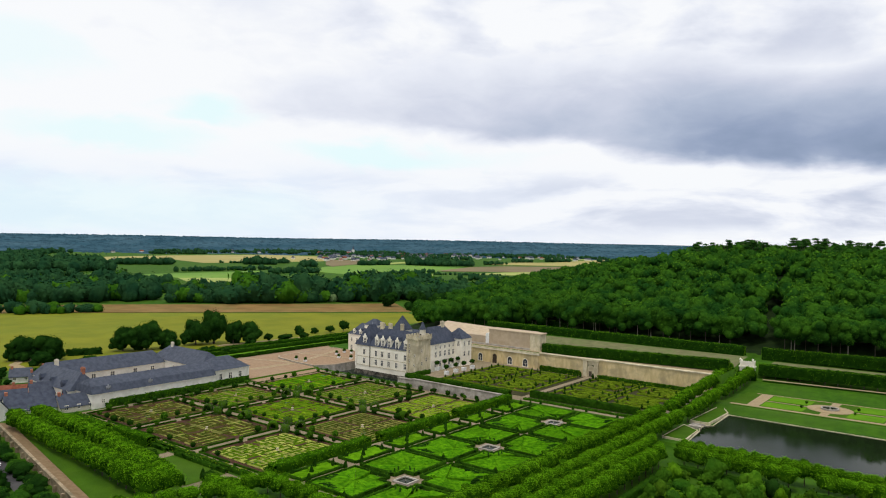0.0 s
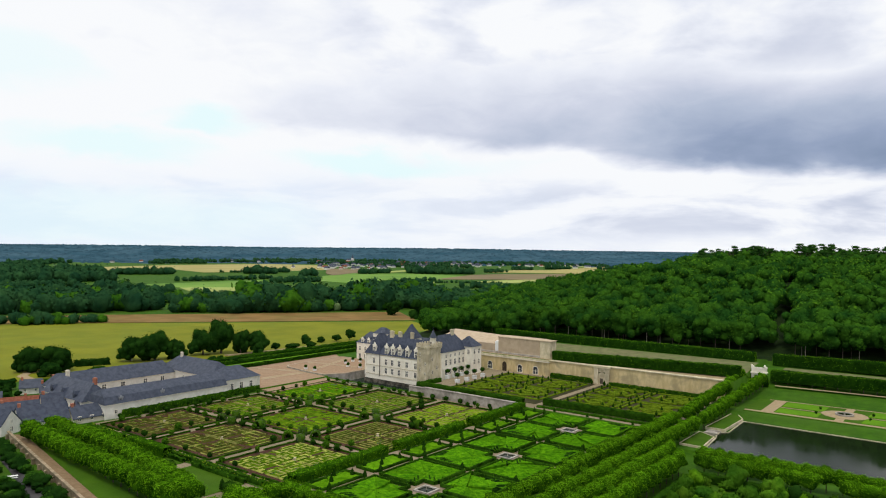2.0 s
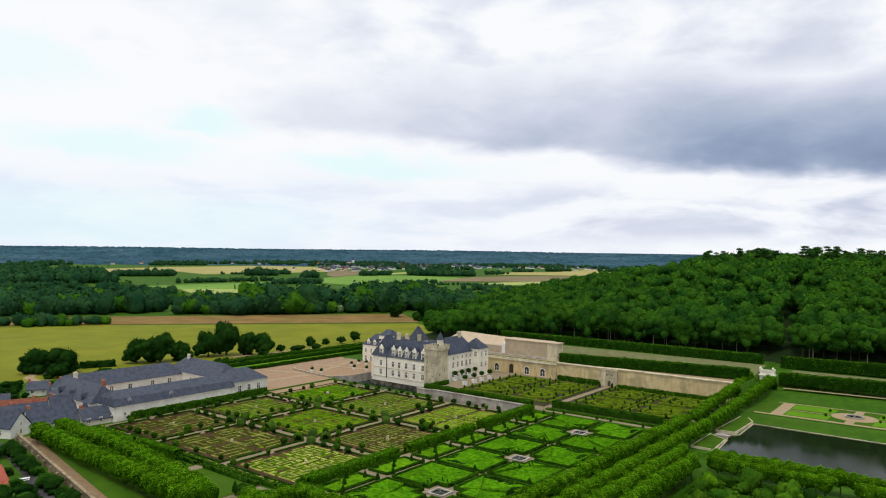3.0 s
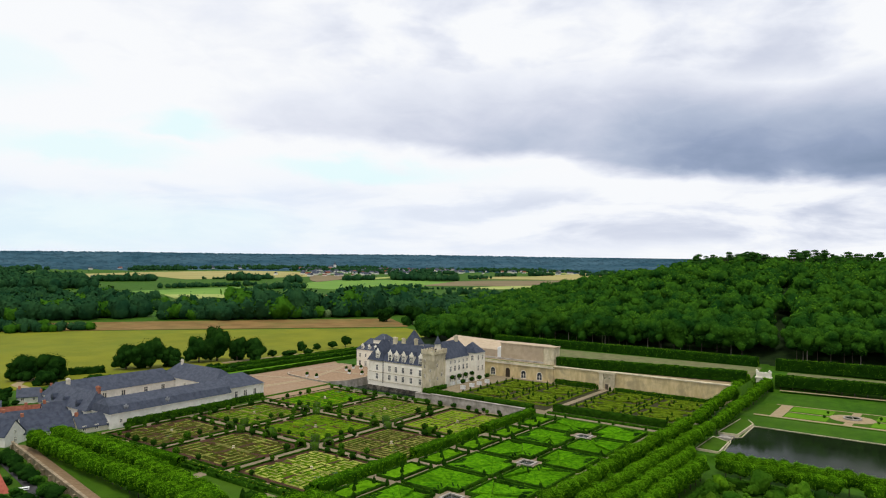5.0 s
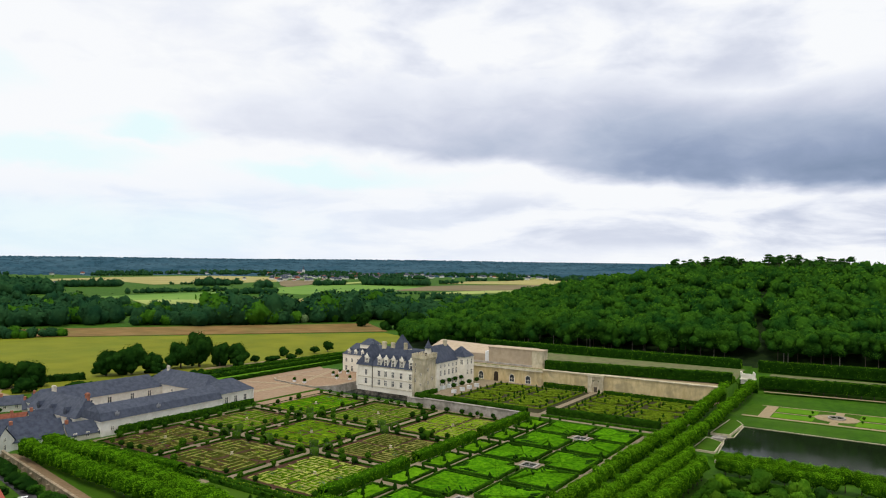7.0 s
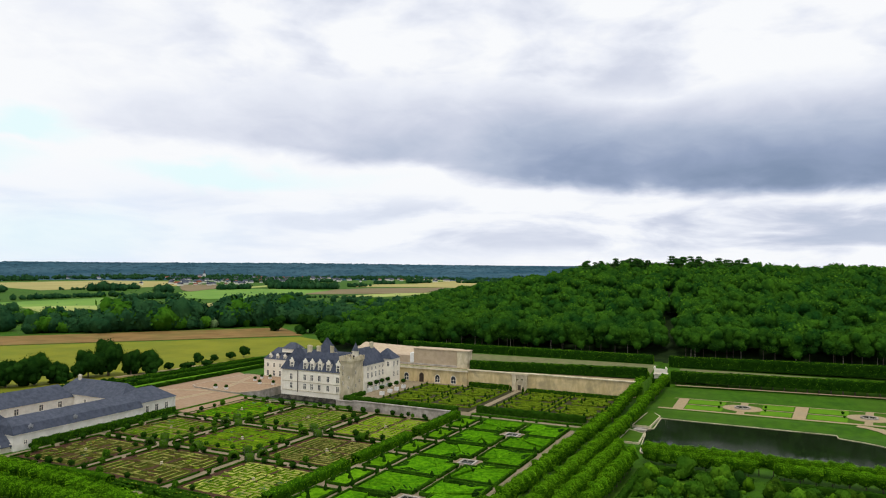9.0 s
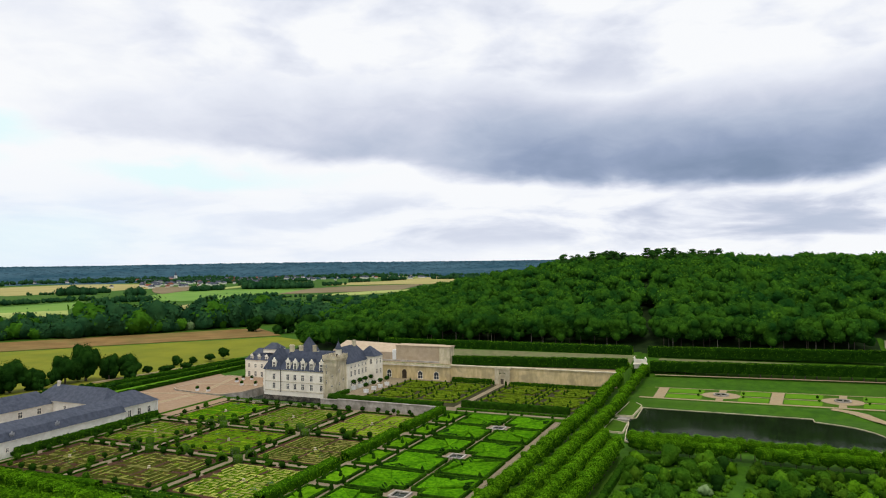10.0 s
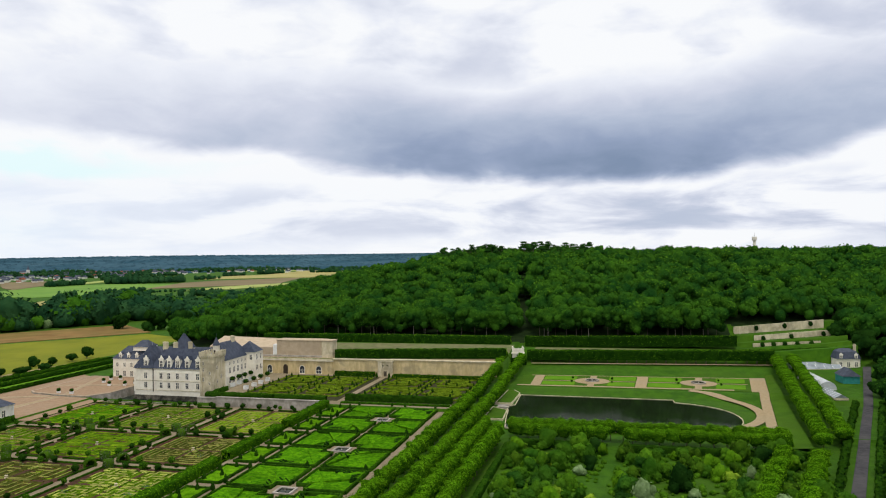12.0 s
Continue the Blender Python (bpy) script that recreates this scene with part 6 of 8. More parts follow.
def ball_tree(x, y, z, h=2.6, r_=0.85, dark=False, group="small standard trees of the kitchen garden"):
    ob = thing("standard_tree", "small round-headed standard tree beside a gravel path", "tree", group, (x, y, z), random.uniform(0, 360))
    t = new("trunk", STEM)
    t.parent, t.scale = ob, (1, 1, h / 2.4)
    c = new("crown", BALL_D if dark else BALL)
    k = r_ * random.uniform(0.85, 1.2)
    c.parent, c.location, c.scale = ob, (0, 0, h - k * 0.8), (k, k, k * 0.95)
    return ob


# ---------------- kitchen garden: nine squares of planted beds ----------------
COLS = [(-129.5, -102.2), (-98.6, -66.6), (-62.8, -32.6)]
ROWS = [(-54.0, -23.0), (-19.2, 11.8), (15.8, 51.0)]
# ground planting, line colour, line pattern, cells, dark patches, border planting of each square
PLAN = {(0, 0): (HERB, TAN, "maze", 4, 4, SOIL), (1, 0): (HERB, TAN, "maze", 5, 5, SOIL), (2, 0): (VEG, RIM, "maze", 7, 7, SOIL),
        (0, 1): (VEG, TAN, "maze", 4, 3, SOIL), (1, 1): (VEG, VEG_Y, "maze", 5, 5, VEG_D), (2, 1): (HERB, TAN, "key", 7, 2, VEG_R),
        (0, 2): (BRIGHT, VEG_Y, "maze", 5, 3, VEG_D), (1, 2): (VEG, TAN, "key", 6, 2, SOIL), (2, 2): (VEG_Y, TAN, "key", 6, 2, VEG_D)}


def maze_lines(n, m, w, h, seed):
    """Lines of a square maze: walls left standing on a grid of n by m cells."""
    r_ = random.Random(seed)
    seen, stack, gone = {(0, 0)}, [(0, 0)], set()
    while stack:
        i, j = stack[-1]
        nxt = [(a, b) for a, b in ((i + 1, j), (i - 1, j), (i, j + 1), (i, j - 1)) if 0 <= a < n and 0 <= b < m and (a, b) not in seen]
        if not nxt:
            stack.pop()
            continue
        c_ = r_.choice(nxt)
        gone.add(frozenset(((i, j), c_)))
        seen.add(c_)
        stack.append(c_)
    segs, dx, dy = [], w / n, h / m
    for i in range(n + 1):
        for j in range(m):
            if 0 < i < n and frozenset(((i - 1, j), (i, j))) not in gone or i in (0, n) and r_.random() < 0.6:
                segs.append((i * dx, j * dy, i * dx, (j + 1) * dy))
    for j in range(m + 1):
        for i in range(n):
            if 0 < j < m and frozenset(((i, j - 1), (i, j))) not in gone or j in (0, m) and r_.random() < 0.6:
                segs.append((i * dx, j * dy, (i + 1) * dx, j * dy))
    return segs


def key_lines(n, w, h, seed):
    """Nested angles with short hooks, as in a Greek key."""
    segs = []
    for i in range(n):
        u, v = w * i / n, h * i / n
        e, f = w * 0.94 - (i % 2) * w / n, h * 0.94 - (i % 2) * h / n
        segs += [(u, v, e, v), (u, v, u, f)]
        if i % 2 == 0:
            segs += [(e, v, e, v + h / n * 0.9), (u, f, u + w / n * 0.9, f)]
        else:
            segs += [(u + w * 0.25, v, u + w * 0.25, v + h / n * 0.6)]
    return segs


def low_lines(segs, width, h, seed):
    """Thin clipped edging along many short lines, joined."""
    r_ = np.random.default_rng(seed)
    out = []
    for xa, ya, xb, yb in segs:
        ln, a = math.hypot(xb - xa, yb - ya), math.atan2(yb - ya, xb - xa)
        if ln < 0.3:
            continue
        k = max(2, int(ln / 1.0) + 1)
        sec = np.array([(-width / 2, 0), (-width * 0.46, h), (width * 0.46, h), (width / 2, 0)])
        v = np.zeros((k, 4, 3))
        v[..., 0] = np.linspace(-ln / 2 - width * 0.4, ln / 2 + width * 0.4, k)[:, None]
        v[..., 1:] = sec[None]
        v += r_.normal(scale=0.035, size=v.shape)
        q = np.array([(i * 4 + j, i * 4 + j + 1, i * 4 + j + 5, i * 4 + j + 4) for i in range(k - 1) for j in range(3)])
        out.append(placed((v.reshape(-1, 3), q, np.zeros(len(q), int)), (xa + xb) / 2, (ya + yb) / 2, 0, 1, a))
    return merge(out)


seed_ = 500
for ci, (x0, x1) in enumerate(COLS):
    for ri, (y0, y1) in enumerate(ROWS):
        cx, cy, hx, hy = (x0 + x1) / 2, (y0 + y1) / 2, (x1 - x0) / 2, (y1 - y0) / 2
        base, line, kind_, cells, patches, rimbed = PLAN[ci, ri]
        sq = thing("vegetable_parterre", "square of clipped vegetable beds edged with low box", "garden bed", "nine squares of the kitchen garden", (cx, cy, Z_KITCHEN + 0.03))
        edge = strips([(-hx, -hy, -1.1, -hy), (1.1, -hy, hx, -hy), (hx, -hy, hx, -1.1), (hx, 1.1, hx, hy), (hx, hy, 1.1, hy), (-1.1, hy, -hx, hy), (-hx, hy, -hx, 1.1), (-hx, -1.1, -hx, -hy)], 0.5, 0.5, seed_)
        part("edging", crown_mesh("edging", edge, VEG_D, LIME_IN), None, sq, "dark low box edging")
        part("earth", Shape().box(-hx + 0.2, -hy + 0.2, -0.1, hx - 0.2, hy - 0.2, 0.05), SOIL, sq, "dark reddish earth of the beds")
        w, h = hx - 3.0, hy - 3.0
        segs = maze_lines(cells, cells, w, h, 60 + 3 * ci + ri) if kind_ == "maze" else key_lines(cells, w, h, 3)
        rq = random.Random(90 + ci * 3 + ri)
        holes = [(rq.randrange(0, cells - 1), rq.randrange(0, cells - 1)) for _ in range(patches)]
        for sx in (-1, 1):
            for sy in (-1, 1):
                seed_ += 1

                def at(u, v):
                    return -sx * (hx - 2.6 - u), -sy * (hy - 2.6 - v)

                # border bed along both outer sides, with an inner and an outer half
                for u0, v0, u1, v1 in ((0.5, 0.5, hx - 1.3, 1.9), (0.5, 2.1, 1.9, hy - 1.3)):
                    (xa, ya), (xb, yb) = at(u0 - 2.6, v0 - 2.6), at(u1 - 2.6, v1 - 2.6)
                    pc = fill_piece(min(xa, xb), min(ya, yb), max(xa, xb), max(ya, yb), 0.16, seed_ * 3 + int(v0), 0.14, 2.2)
                    part("border_bed", crown_mesh("border_bed", pc, VEG_D if rimbed is SOIL else rimbed, SOIL), None, sq)
                (xa, ya), (xb, yb) = at(-0.1, -0.1), at(w + 0.1, h + 0.1)
                pc = fill_piece(min(xa, xb), min(ya, yb), max(xa, xb), max(ya, yb), 0.18, seed_, 0.16, 3.0)
                b = new("bed", mesh_np("bed", pc[0], pc[1], [base, base], pc[2]))
                b.parent = sq
                ls = [(*at(a_, b_), *at(c_, d_)) for a_, b_, c_, d_ in segs]
                tagged(part("bed_edging", crown_mesh("bed_edging", low_lines(ls, 0.50 if (ci, ri) == (2, 0) else 0.36, 0.3, seed_), line, line), None, sq, "pale clipped edging of the beds"), kind="stuff")
                # edging lines shifted and coloured dark, added as shade beside the pale ones
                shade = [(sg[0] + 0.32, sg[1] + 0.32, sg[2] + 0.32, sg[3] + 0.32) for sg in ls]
                tagged(part("bed_hedge", crown_mesh("bed_hedge", low_lines(shade, 0.36, 0.22, seed_ + 7), VEG_D, VEG_D), None, sq, "dark leafy strip added as the shade of the edging"), kind="stuff")
                for hi, (pi, pj) in enumerate(holes):
                    (xa, ya), (xb, yb) = at(w * pi / cells + 0.3, h * pj / cells + 0.3), at(w * (pi + 2 - hi % 2) / cells - 0.3, h * (pj + 1 + hi % 2) / cells - 0.3)
                    part("beet_bed", crown_mesh("beet_bed", fill_piece(min(xa, xb), min(ya, yb), max(xa, xb), max(ya, yb), 0.27, seed_ * 5 + hi, 0.12, 2.0), VEG_R, SOIL), None, sq, "dark red beet leaves on earth")
                for _ in range(5):
                    u, v = rq.uniform(0.1, 0.9) * w, rq.uniform(0.1, 0.9) * h
                    xa, ya = at(u, v)
                    mt = rq.choice((VEG, VEG_Y, VEG_D, VEG_D, VEG_B, FLOWER))
                    part("herb_bed", crown_mesh("herb_bed", fill_piece(xa - rq.uniform(0.6, 1.6), ya - rq.uniform(0.5, 1.3), xa + rq.uniform(0.6, 1.6), ya + rq.uniform(0.5, 1.3), 0.25, seed_ * 7 + _, 0.16, 4.0), mt, mt), None, sq)
        part("urn", Shape().box(-0.4, -0.4, 0, 0.4, 0.4, 0.35).frustum(0, 0, 0.35, 0.9, 0.2, 0.45, 12), STONE_OLD, sq, "pale stone basin in the middle")
        # standard trees round the square
        for sx in (-1, 1):
            for sy in (-1, 1):
                for u, v in ((hx - 1.0, hy - 1.0), (hx - 1.2, 2.4), (2.4, hy - 1.2), (hx - 1.2, hy * 0.55), (hx * 0.55, hy - 1.2)):
                    if rq.random() < 0.72:
                        ball_tree(cx + sx * u, cy + sy * v, Z_KITCHEN, random.uniform(1.8, 2.5), random.uniform(0.7, 1.1), rq.random() < 0.6)

# rose arbours at the crossings
def arch_climber(seed, span=1.45, spring=0.9, depth=1.3):
    """Leaves over a round-headed arch: a thick uneven shell, open at both ends."""
    r_ = np.random.default_rng(seed)
    n = 15
    prof = [(-span, spring * i / 3) for i in range(3)] + [(-span * math.cos(math.pi * i / 9), spring + span * 1.05 * math.sin(math.pi * i / 9)) for i in range(10)] + [(span, spring * (2 - i) / 3) for i in range(3)]
    prof = np.array(prof[:n + 1])
    n = len(prof)
    mid = np.array([0, spring * 0.8])
    rings = []
    for k, y in ((0.72, -depth), (1.06, -depth * 1.0), (1.12, 0), (1.06, depth), (0.72, depth)):
        p = mid + (prof - mid) * k
        rings.append(np.column_stack([p[:, 0], np.full(n, y), np.maximum(p[:, 1], 0)]))
    v = np.concatenate(rings) + r_.normal(scale=0.07, size=(5 * n, 3))
    q = np.array([(a * n + i, a * n + i + 1, (a + 1) % 5 * n + i + 1, (a + 1) % 5 * n + i) for a in range(5) for i in range(n - 1)])
    m = 420
    i = r_.integers(0, n - 1, m)
    t = r_.random(m)[:, None]
    p = prof[i] * (1 - t) + prof[i + 1] * t
    p = mid + (p - mid) * r_.uniform(0.85, 1.22, m)[:, None]
    c = np.column_stack([p[:, 0], r_.uniform(-depth * 1.1, depth * 1.1, m), np.maximum(p[:, 1], 0.1)])
    nn = np.column_stack([p[:, 0], r_.normal(size=m), p[:, 1] - mid[1]]) + r_.normal(scale=0.5, size=(m, 3))
    nn /= np.linalg.norm(nn, axis=1)[:, None]
    a = np.cross(nn, r_.normal(size=nn.shape))
    a /= np.linalg.norm(a, axis=1)[:, None]
    e = np.cross(nn, a)
    s_ = (0.17 * r_.uniform(0.5, 1.3, m))[:, None]
    quad = np.stack([c - a * s_, c - e * s_, c + a * s_, c + e * s_], 1).reshape(-1, 3)
    return np.concatenate([v, quad]), np.concatenate([q, len(v) + np.arange(len(quad)).reshape(-1, 4)]), np.concatenate([np.ones(len(q), int), np.zeros(m, int)])


ARB_LEAF = [crown_mesh("climber", arch_climber(140 + i), m_, VEG_D) for i, m_ in enumerate((ROSE, ROSE, BOX))]
POST = as_mesh("post", Shape().box(-0.06, -0.06, 0, 0.06, 0.06, 1.1), TRELLIS)
hp = Shape()
for i in range(8):
    a0, a1 = math.pi * i / 8, math.pi * (i + 1) / 8
    hp.add([(-1.4 * math.cos(a), b, 1.0 + 1.4 * math.sin(a)) for a, b in ((a0, -0.06), (a0, 0.06), (a1, 0.06), (a1, -0.06))], [(0, 1, 2, 3)])
HOOP = as_mesh("hoop", hp, TRELLIS)


def arbour(x, y, turn, v, lab):
    ob = thing("rose_arbour", lab, "arbour", "arbours at the path crossings", (x, y, Z_KITCHEN), turn)
    for b in (-1.0, 0.0, 1.0):
        for a in (-1.4, 1.4):
            p_ = new("post", POST)
            p_.parent, p_.location = ob, (a, b, 0)
        h_ = new("hoop", HOOP)
        h_.parent, h_.location = ob, (0, b, 0)
    c = new("climber", ARB_LEAF[v % 3])
    c.parent = ob
    return ob


for gx in (-100.4, -64.7):
    for gy in (-21.1, 13.8):
        for sx in (-1, 1):
            for sy in (-1, 1):
                arbour(gx + sx * 3.1, gy + sy * 3.1, 45 * sx * sy, int(gx + gy + sx + 2 * sy) % 5, "grey trellis arbour overgrown with dark climbing roses")
arbour(-86, -20.9, 0, 0, "grey trellis arbour with climbing roses")
arbour(-45, 13.6, 90, 2, "grey trellis arbour with climbing roses")
rb = new("red_shrub", crown_mesh("red_shrub", leafy(150, (1.1, 1.1, 1.2), 160, 0.2, 2, 8, 0.3, -1, (10, 7)), REDLEAF, LIME_IN))
rb.location = (-61.6, -24.4, Z_KITCHEN + 1.1)
tagged(rb, "dark red leaved shrub at a path crossing", "shrub")
# trellis hedge along the near edge, and low wall with pots by the stables
hedge("trellis_hedge", (-130, -57.5), (-34, -57.5), 1.4, 1.3, Z_KITCHEN, MAZE, LIME_IN, "green vine-covered trellis along the kitchen garden", step=0.9)
for i in range(12):
    ball_tree(-131.8, -46 + i * 5.4, Z_KITCHEN, 2.2, 0.8, True)
for i in range(14):
    ball_tree(-126 + i * 7.0, 53.0, Z_KITCHEN, 2.0, 0.9, True)
hedge("clipped_lime_hedge", (-121, -64.6), (-99, -62.6), 2.6, 3.4, Z_KITCHEN, LIME, LIME_SHADED, "bright clipped hedge beside the lawns", "hedges before the kitchen garden", leaf=0.17, density=6.0)
hedge("clipped_lime_hedge", (-97.5, -60.6), (-78, -60.0), 2.6, 3.0, Z_KITCHEN, LIME, LIME_SHADED, "bright clipped hedge beside the lawns", "hedges before the kitchen garden", leaf=0.17, density=6.0)
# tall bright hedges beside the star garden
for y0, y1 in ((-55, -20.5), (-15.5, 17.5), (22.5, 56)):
    hedge("clipped_lime_hedge", (-29.4, y0), (-29.2, y1), 3.2, 4.0, Z_KITCHEN, LIME, LIME_SHADED, "bright green clipped lime hedge between two gardens", "hedges beside the kitchen garden", step=0.9, rough=0.2, leaf=0.17, density=7.0, flank=0.9)

# lawns with low hedges before the kitchen garden
for x0, x1 in ((-120, -98), (-94, -70), (-66, -42)):
    sheet("lawn_compartment", [(x0, -68.5), (x1, -71.5), (x1, -60.0), (x0, -60.0)], Z_KITCHEN, LAWN, "bright mown lawn compartment", "lawn", lift=0.15)
    hedge("low_hedge", (x0, -69.2), (x1, -72.2), 1.0, 1.2, Z_KITCHEN, BOX, LIME_IN, "low dark clipped hedge round a lawn", "low hedges round the lawns")
    hedge("low_hedge", (x0, -59.6), (x1, -59.6), 1.0, 1.2, Z_KITCHEN, BOX, LIME_IN, "low dark clipped hedge round a lawn", "low hedges round the lawns")
    cone(x0 + 1, -66, Z_KITCHEN, 3.0, 1.0)
    cone(x1 - 1, -66, Z_KITCHEN, 3.0, 1.0)
    shr = new("rounded_shrub", crown_mesh("rounded_shrub", leafy(int(-x0), (2.2, 2.0, 1.5), 220, 0.25, 2.2, 9, 0.2, -1, (12, 8)), YEW, LIME_IN))
    shr.location = (x1 + 2, -66, Z_KITCHEN + 1.3)
    tagged(shr, "rounded dark green shrub beside a lawn", "shrub")
sheet("path_lawns", [(-130, -59.2), (-34, -59.2), (-34, -73), (-124, -69)], Z_KITCHEN, GRAVEL, "sandy gravel path between lawns", "path")

# ---------------- star garden: clipped green panels round three fountains ----------------
def inset_poly(poly, d):
    c = Vector((sum(p[0] for p in poly) / len(poly), sum(p[1] for p in poly) / len(poly)))
    out = []
    for p in poly:
        v = Vector(p) - c
        out.append(tuple(c + v * max(0.0, 1 - d / max(v.length, 0.1))))
    return out


def panel_fill(poly, h_all, seed):
    """A clipped level mass over a polygon with bumpy top, as fan of grooved wedges."""
    r_ = np.random.default_rng(seed)
    c = np.mean(np.array(poly), 0) + r_.normal(scale=1.2, size=2)
    fine_ = []
    for i in range(len(poly)):
        p, q = np.array(poly[i]), np.array(poly[(i + 1) % len(poly)])
        cut = max(1, int(np.linalg.norm(q - p) / 4.5))
        fine_ += [p + (q - p) * j / cut for j in range(cut)]
    poly = fine_
    pieces_ = []
    n = len(poly)
    for i in range(n):
        p, q = np.array(poly[i]), np.array(poly[(i + 1) % n])
        tri = np.array([c, p, q])
        m = tri.mean(0)
        tri = m + (tri - m) * 0.985
        h = h_all if r_.random() < 0.90 else h_all * 0.3
        k = 9
        vs, idx = [], {}
        for a in range(k + 1):
            for b in range(k + 1):
                u, w = a / k, b / k
                pt = tri[0] * (1 - u) + u * (tri[1] * (1 - w) + tri[2] * w)
                idx[a, b] = len(vs)
                z = h + r_.normal(scale=0.04)
                vs.append((pt[0], pt[1], z if 0 < a < k and 0 < b < k else z - 0.1))
        qs = [(idx[a, b], idx[a + 1, b], idx[a + 1, b + 1], idx[a, b + 1]) for a in range(k) for b in range(k)]
        o = len(vs)
        ring = [tri[0], tri[1], tri[2]]
        for j in range(3):
            e0, e1 = ring[j], ring[(j + 1) % 3]
            vs += [(e0[0], e0[1], 0), (e1[0], e1[1], 0), (e1[0], e1[1], h - 0.08), (e0[0], e0[1], h - 0.08)]
            qs.append((o + 4 * j, o + 4 * j + 1, o + 4 * j + 2, o + 4 * j + 3))
        pieces_.append((np.array(vs), np.array(qs), np.ones(len(qs), int)))
        # leaf tips over the wedge
        nl = int(abs(np.cross(q - p, c - p)) / 2 * 2.2)
        u, w = np.sqrt(r_.random(nl)), r_.random(nl)
        pt = tri[0] * (1 - u)[:, None] + u[:, None] * (tri[1] * (1 - w)[:, None] + tri[2] * w[:, None])
        cc = np.column_stack([pt, h + r_.normal(scale=0.05, size=nl)])
        nn = r_.normal(scale=0.45, size=(nl, 3)) + [0, 0, 1]
        nn /= np.linalg.norm(nn, axis=1)[:, None]
        a_ = np.cross(nn, r_.normal(size=nn.shape))
        a_ /= np.linalg.norm(a_, axis=1)[:, None]
        e_ = np.cross(nn, a_)
        s_ = (0.18 * r_.uniform(0.5, 1.3, nl))[:, None]
        quad = np.stack([cc - a_ * s_, cc - e_ * s_, cc + a_ * s_, cc + e_ * s_], 1).reshape(-1, 3)
        pieces_.append((quad, np.arange(len(quad)).reshape(-1, 4), np.zeros(nl, int)))
    return merge(pieces_)


def box_panel(poly, lab, grp, h=0.8, rim=0.6, rim_mat=BOX, fill=BRIGHT, seed=1):
    cx, cy = sum(p[0] for p in poly) / len(poly), sum(p[1] for p in poly) / len(poly)
    loc = [(x - cx, y - cy) for x, y in poly]
    ob = thing("box_parterre", lab, "garden bed", grp, (cx, cy, Z_STAR + 0.03))
    n = len(loc)
    segs = [(*loc[i], *loc[(i + 1) % n]) for i in range(n)]
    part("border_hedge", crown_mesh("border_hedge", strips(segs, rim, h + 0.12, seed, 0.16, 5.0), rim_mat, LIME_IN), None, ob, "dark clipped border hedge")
    for (xa, ya), (xb, yb) in ((loc[1], loc[0]), (loc[1], loc[2])) if n > 4 else ():
        d_ = Vector((xb - xa, yb - ya)).normalized()
        e_ = (Vector((0, 0)) - Vector((xa, ya))).normalized()
        t0 = Vector((xa, ya)) + e_ * 1.6 + d_ * 1.0
        for j in range(4):
            p_ = t0 + d_ * (1.1 + 1.5 * j)
            q_ = p_ + e_ * (2.6 - 0.5 * j)
            part("cut_edge", crown_mesh("cut_edge", strips([(p_.x, p_.y, q_.x, q_.y)], 0.35, h + 0.16, seed + 9 + j, 0.14, 5.0), YEW, YEW), None, ob)
    part("clipped_infill", crown_mesh("clipped_infill", panel_fill(inset_poly(loc, 0.8), h, seed + 3), fill, fill), None, ob, "bright green clipped box")
    return ob


PANEL = "bright green clipped box parterre with dark hedge border"
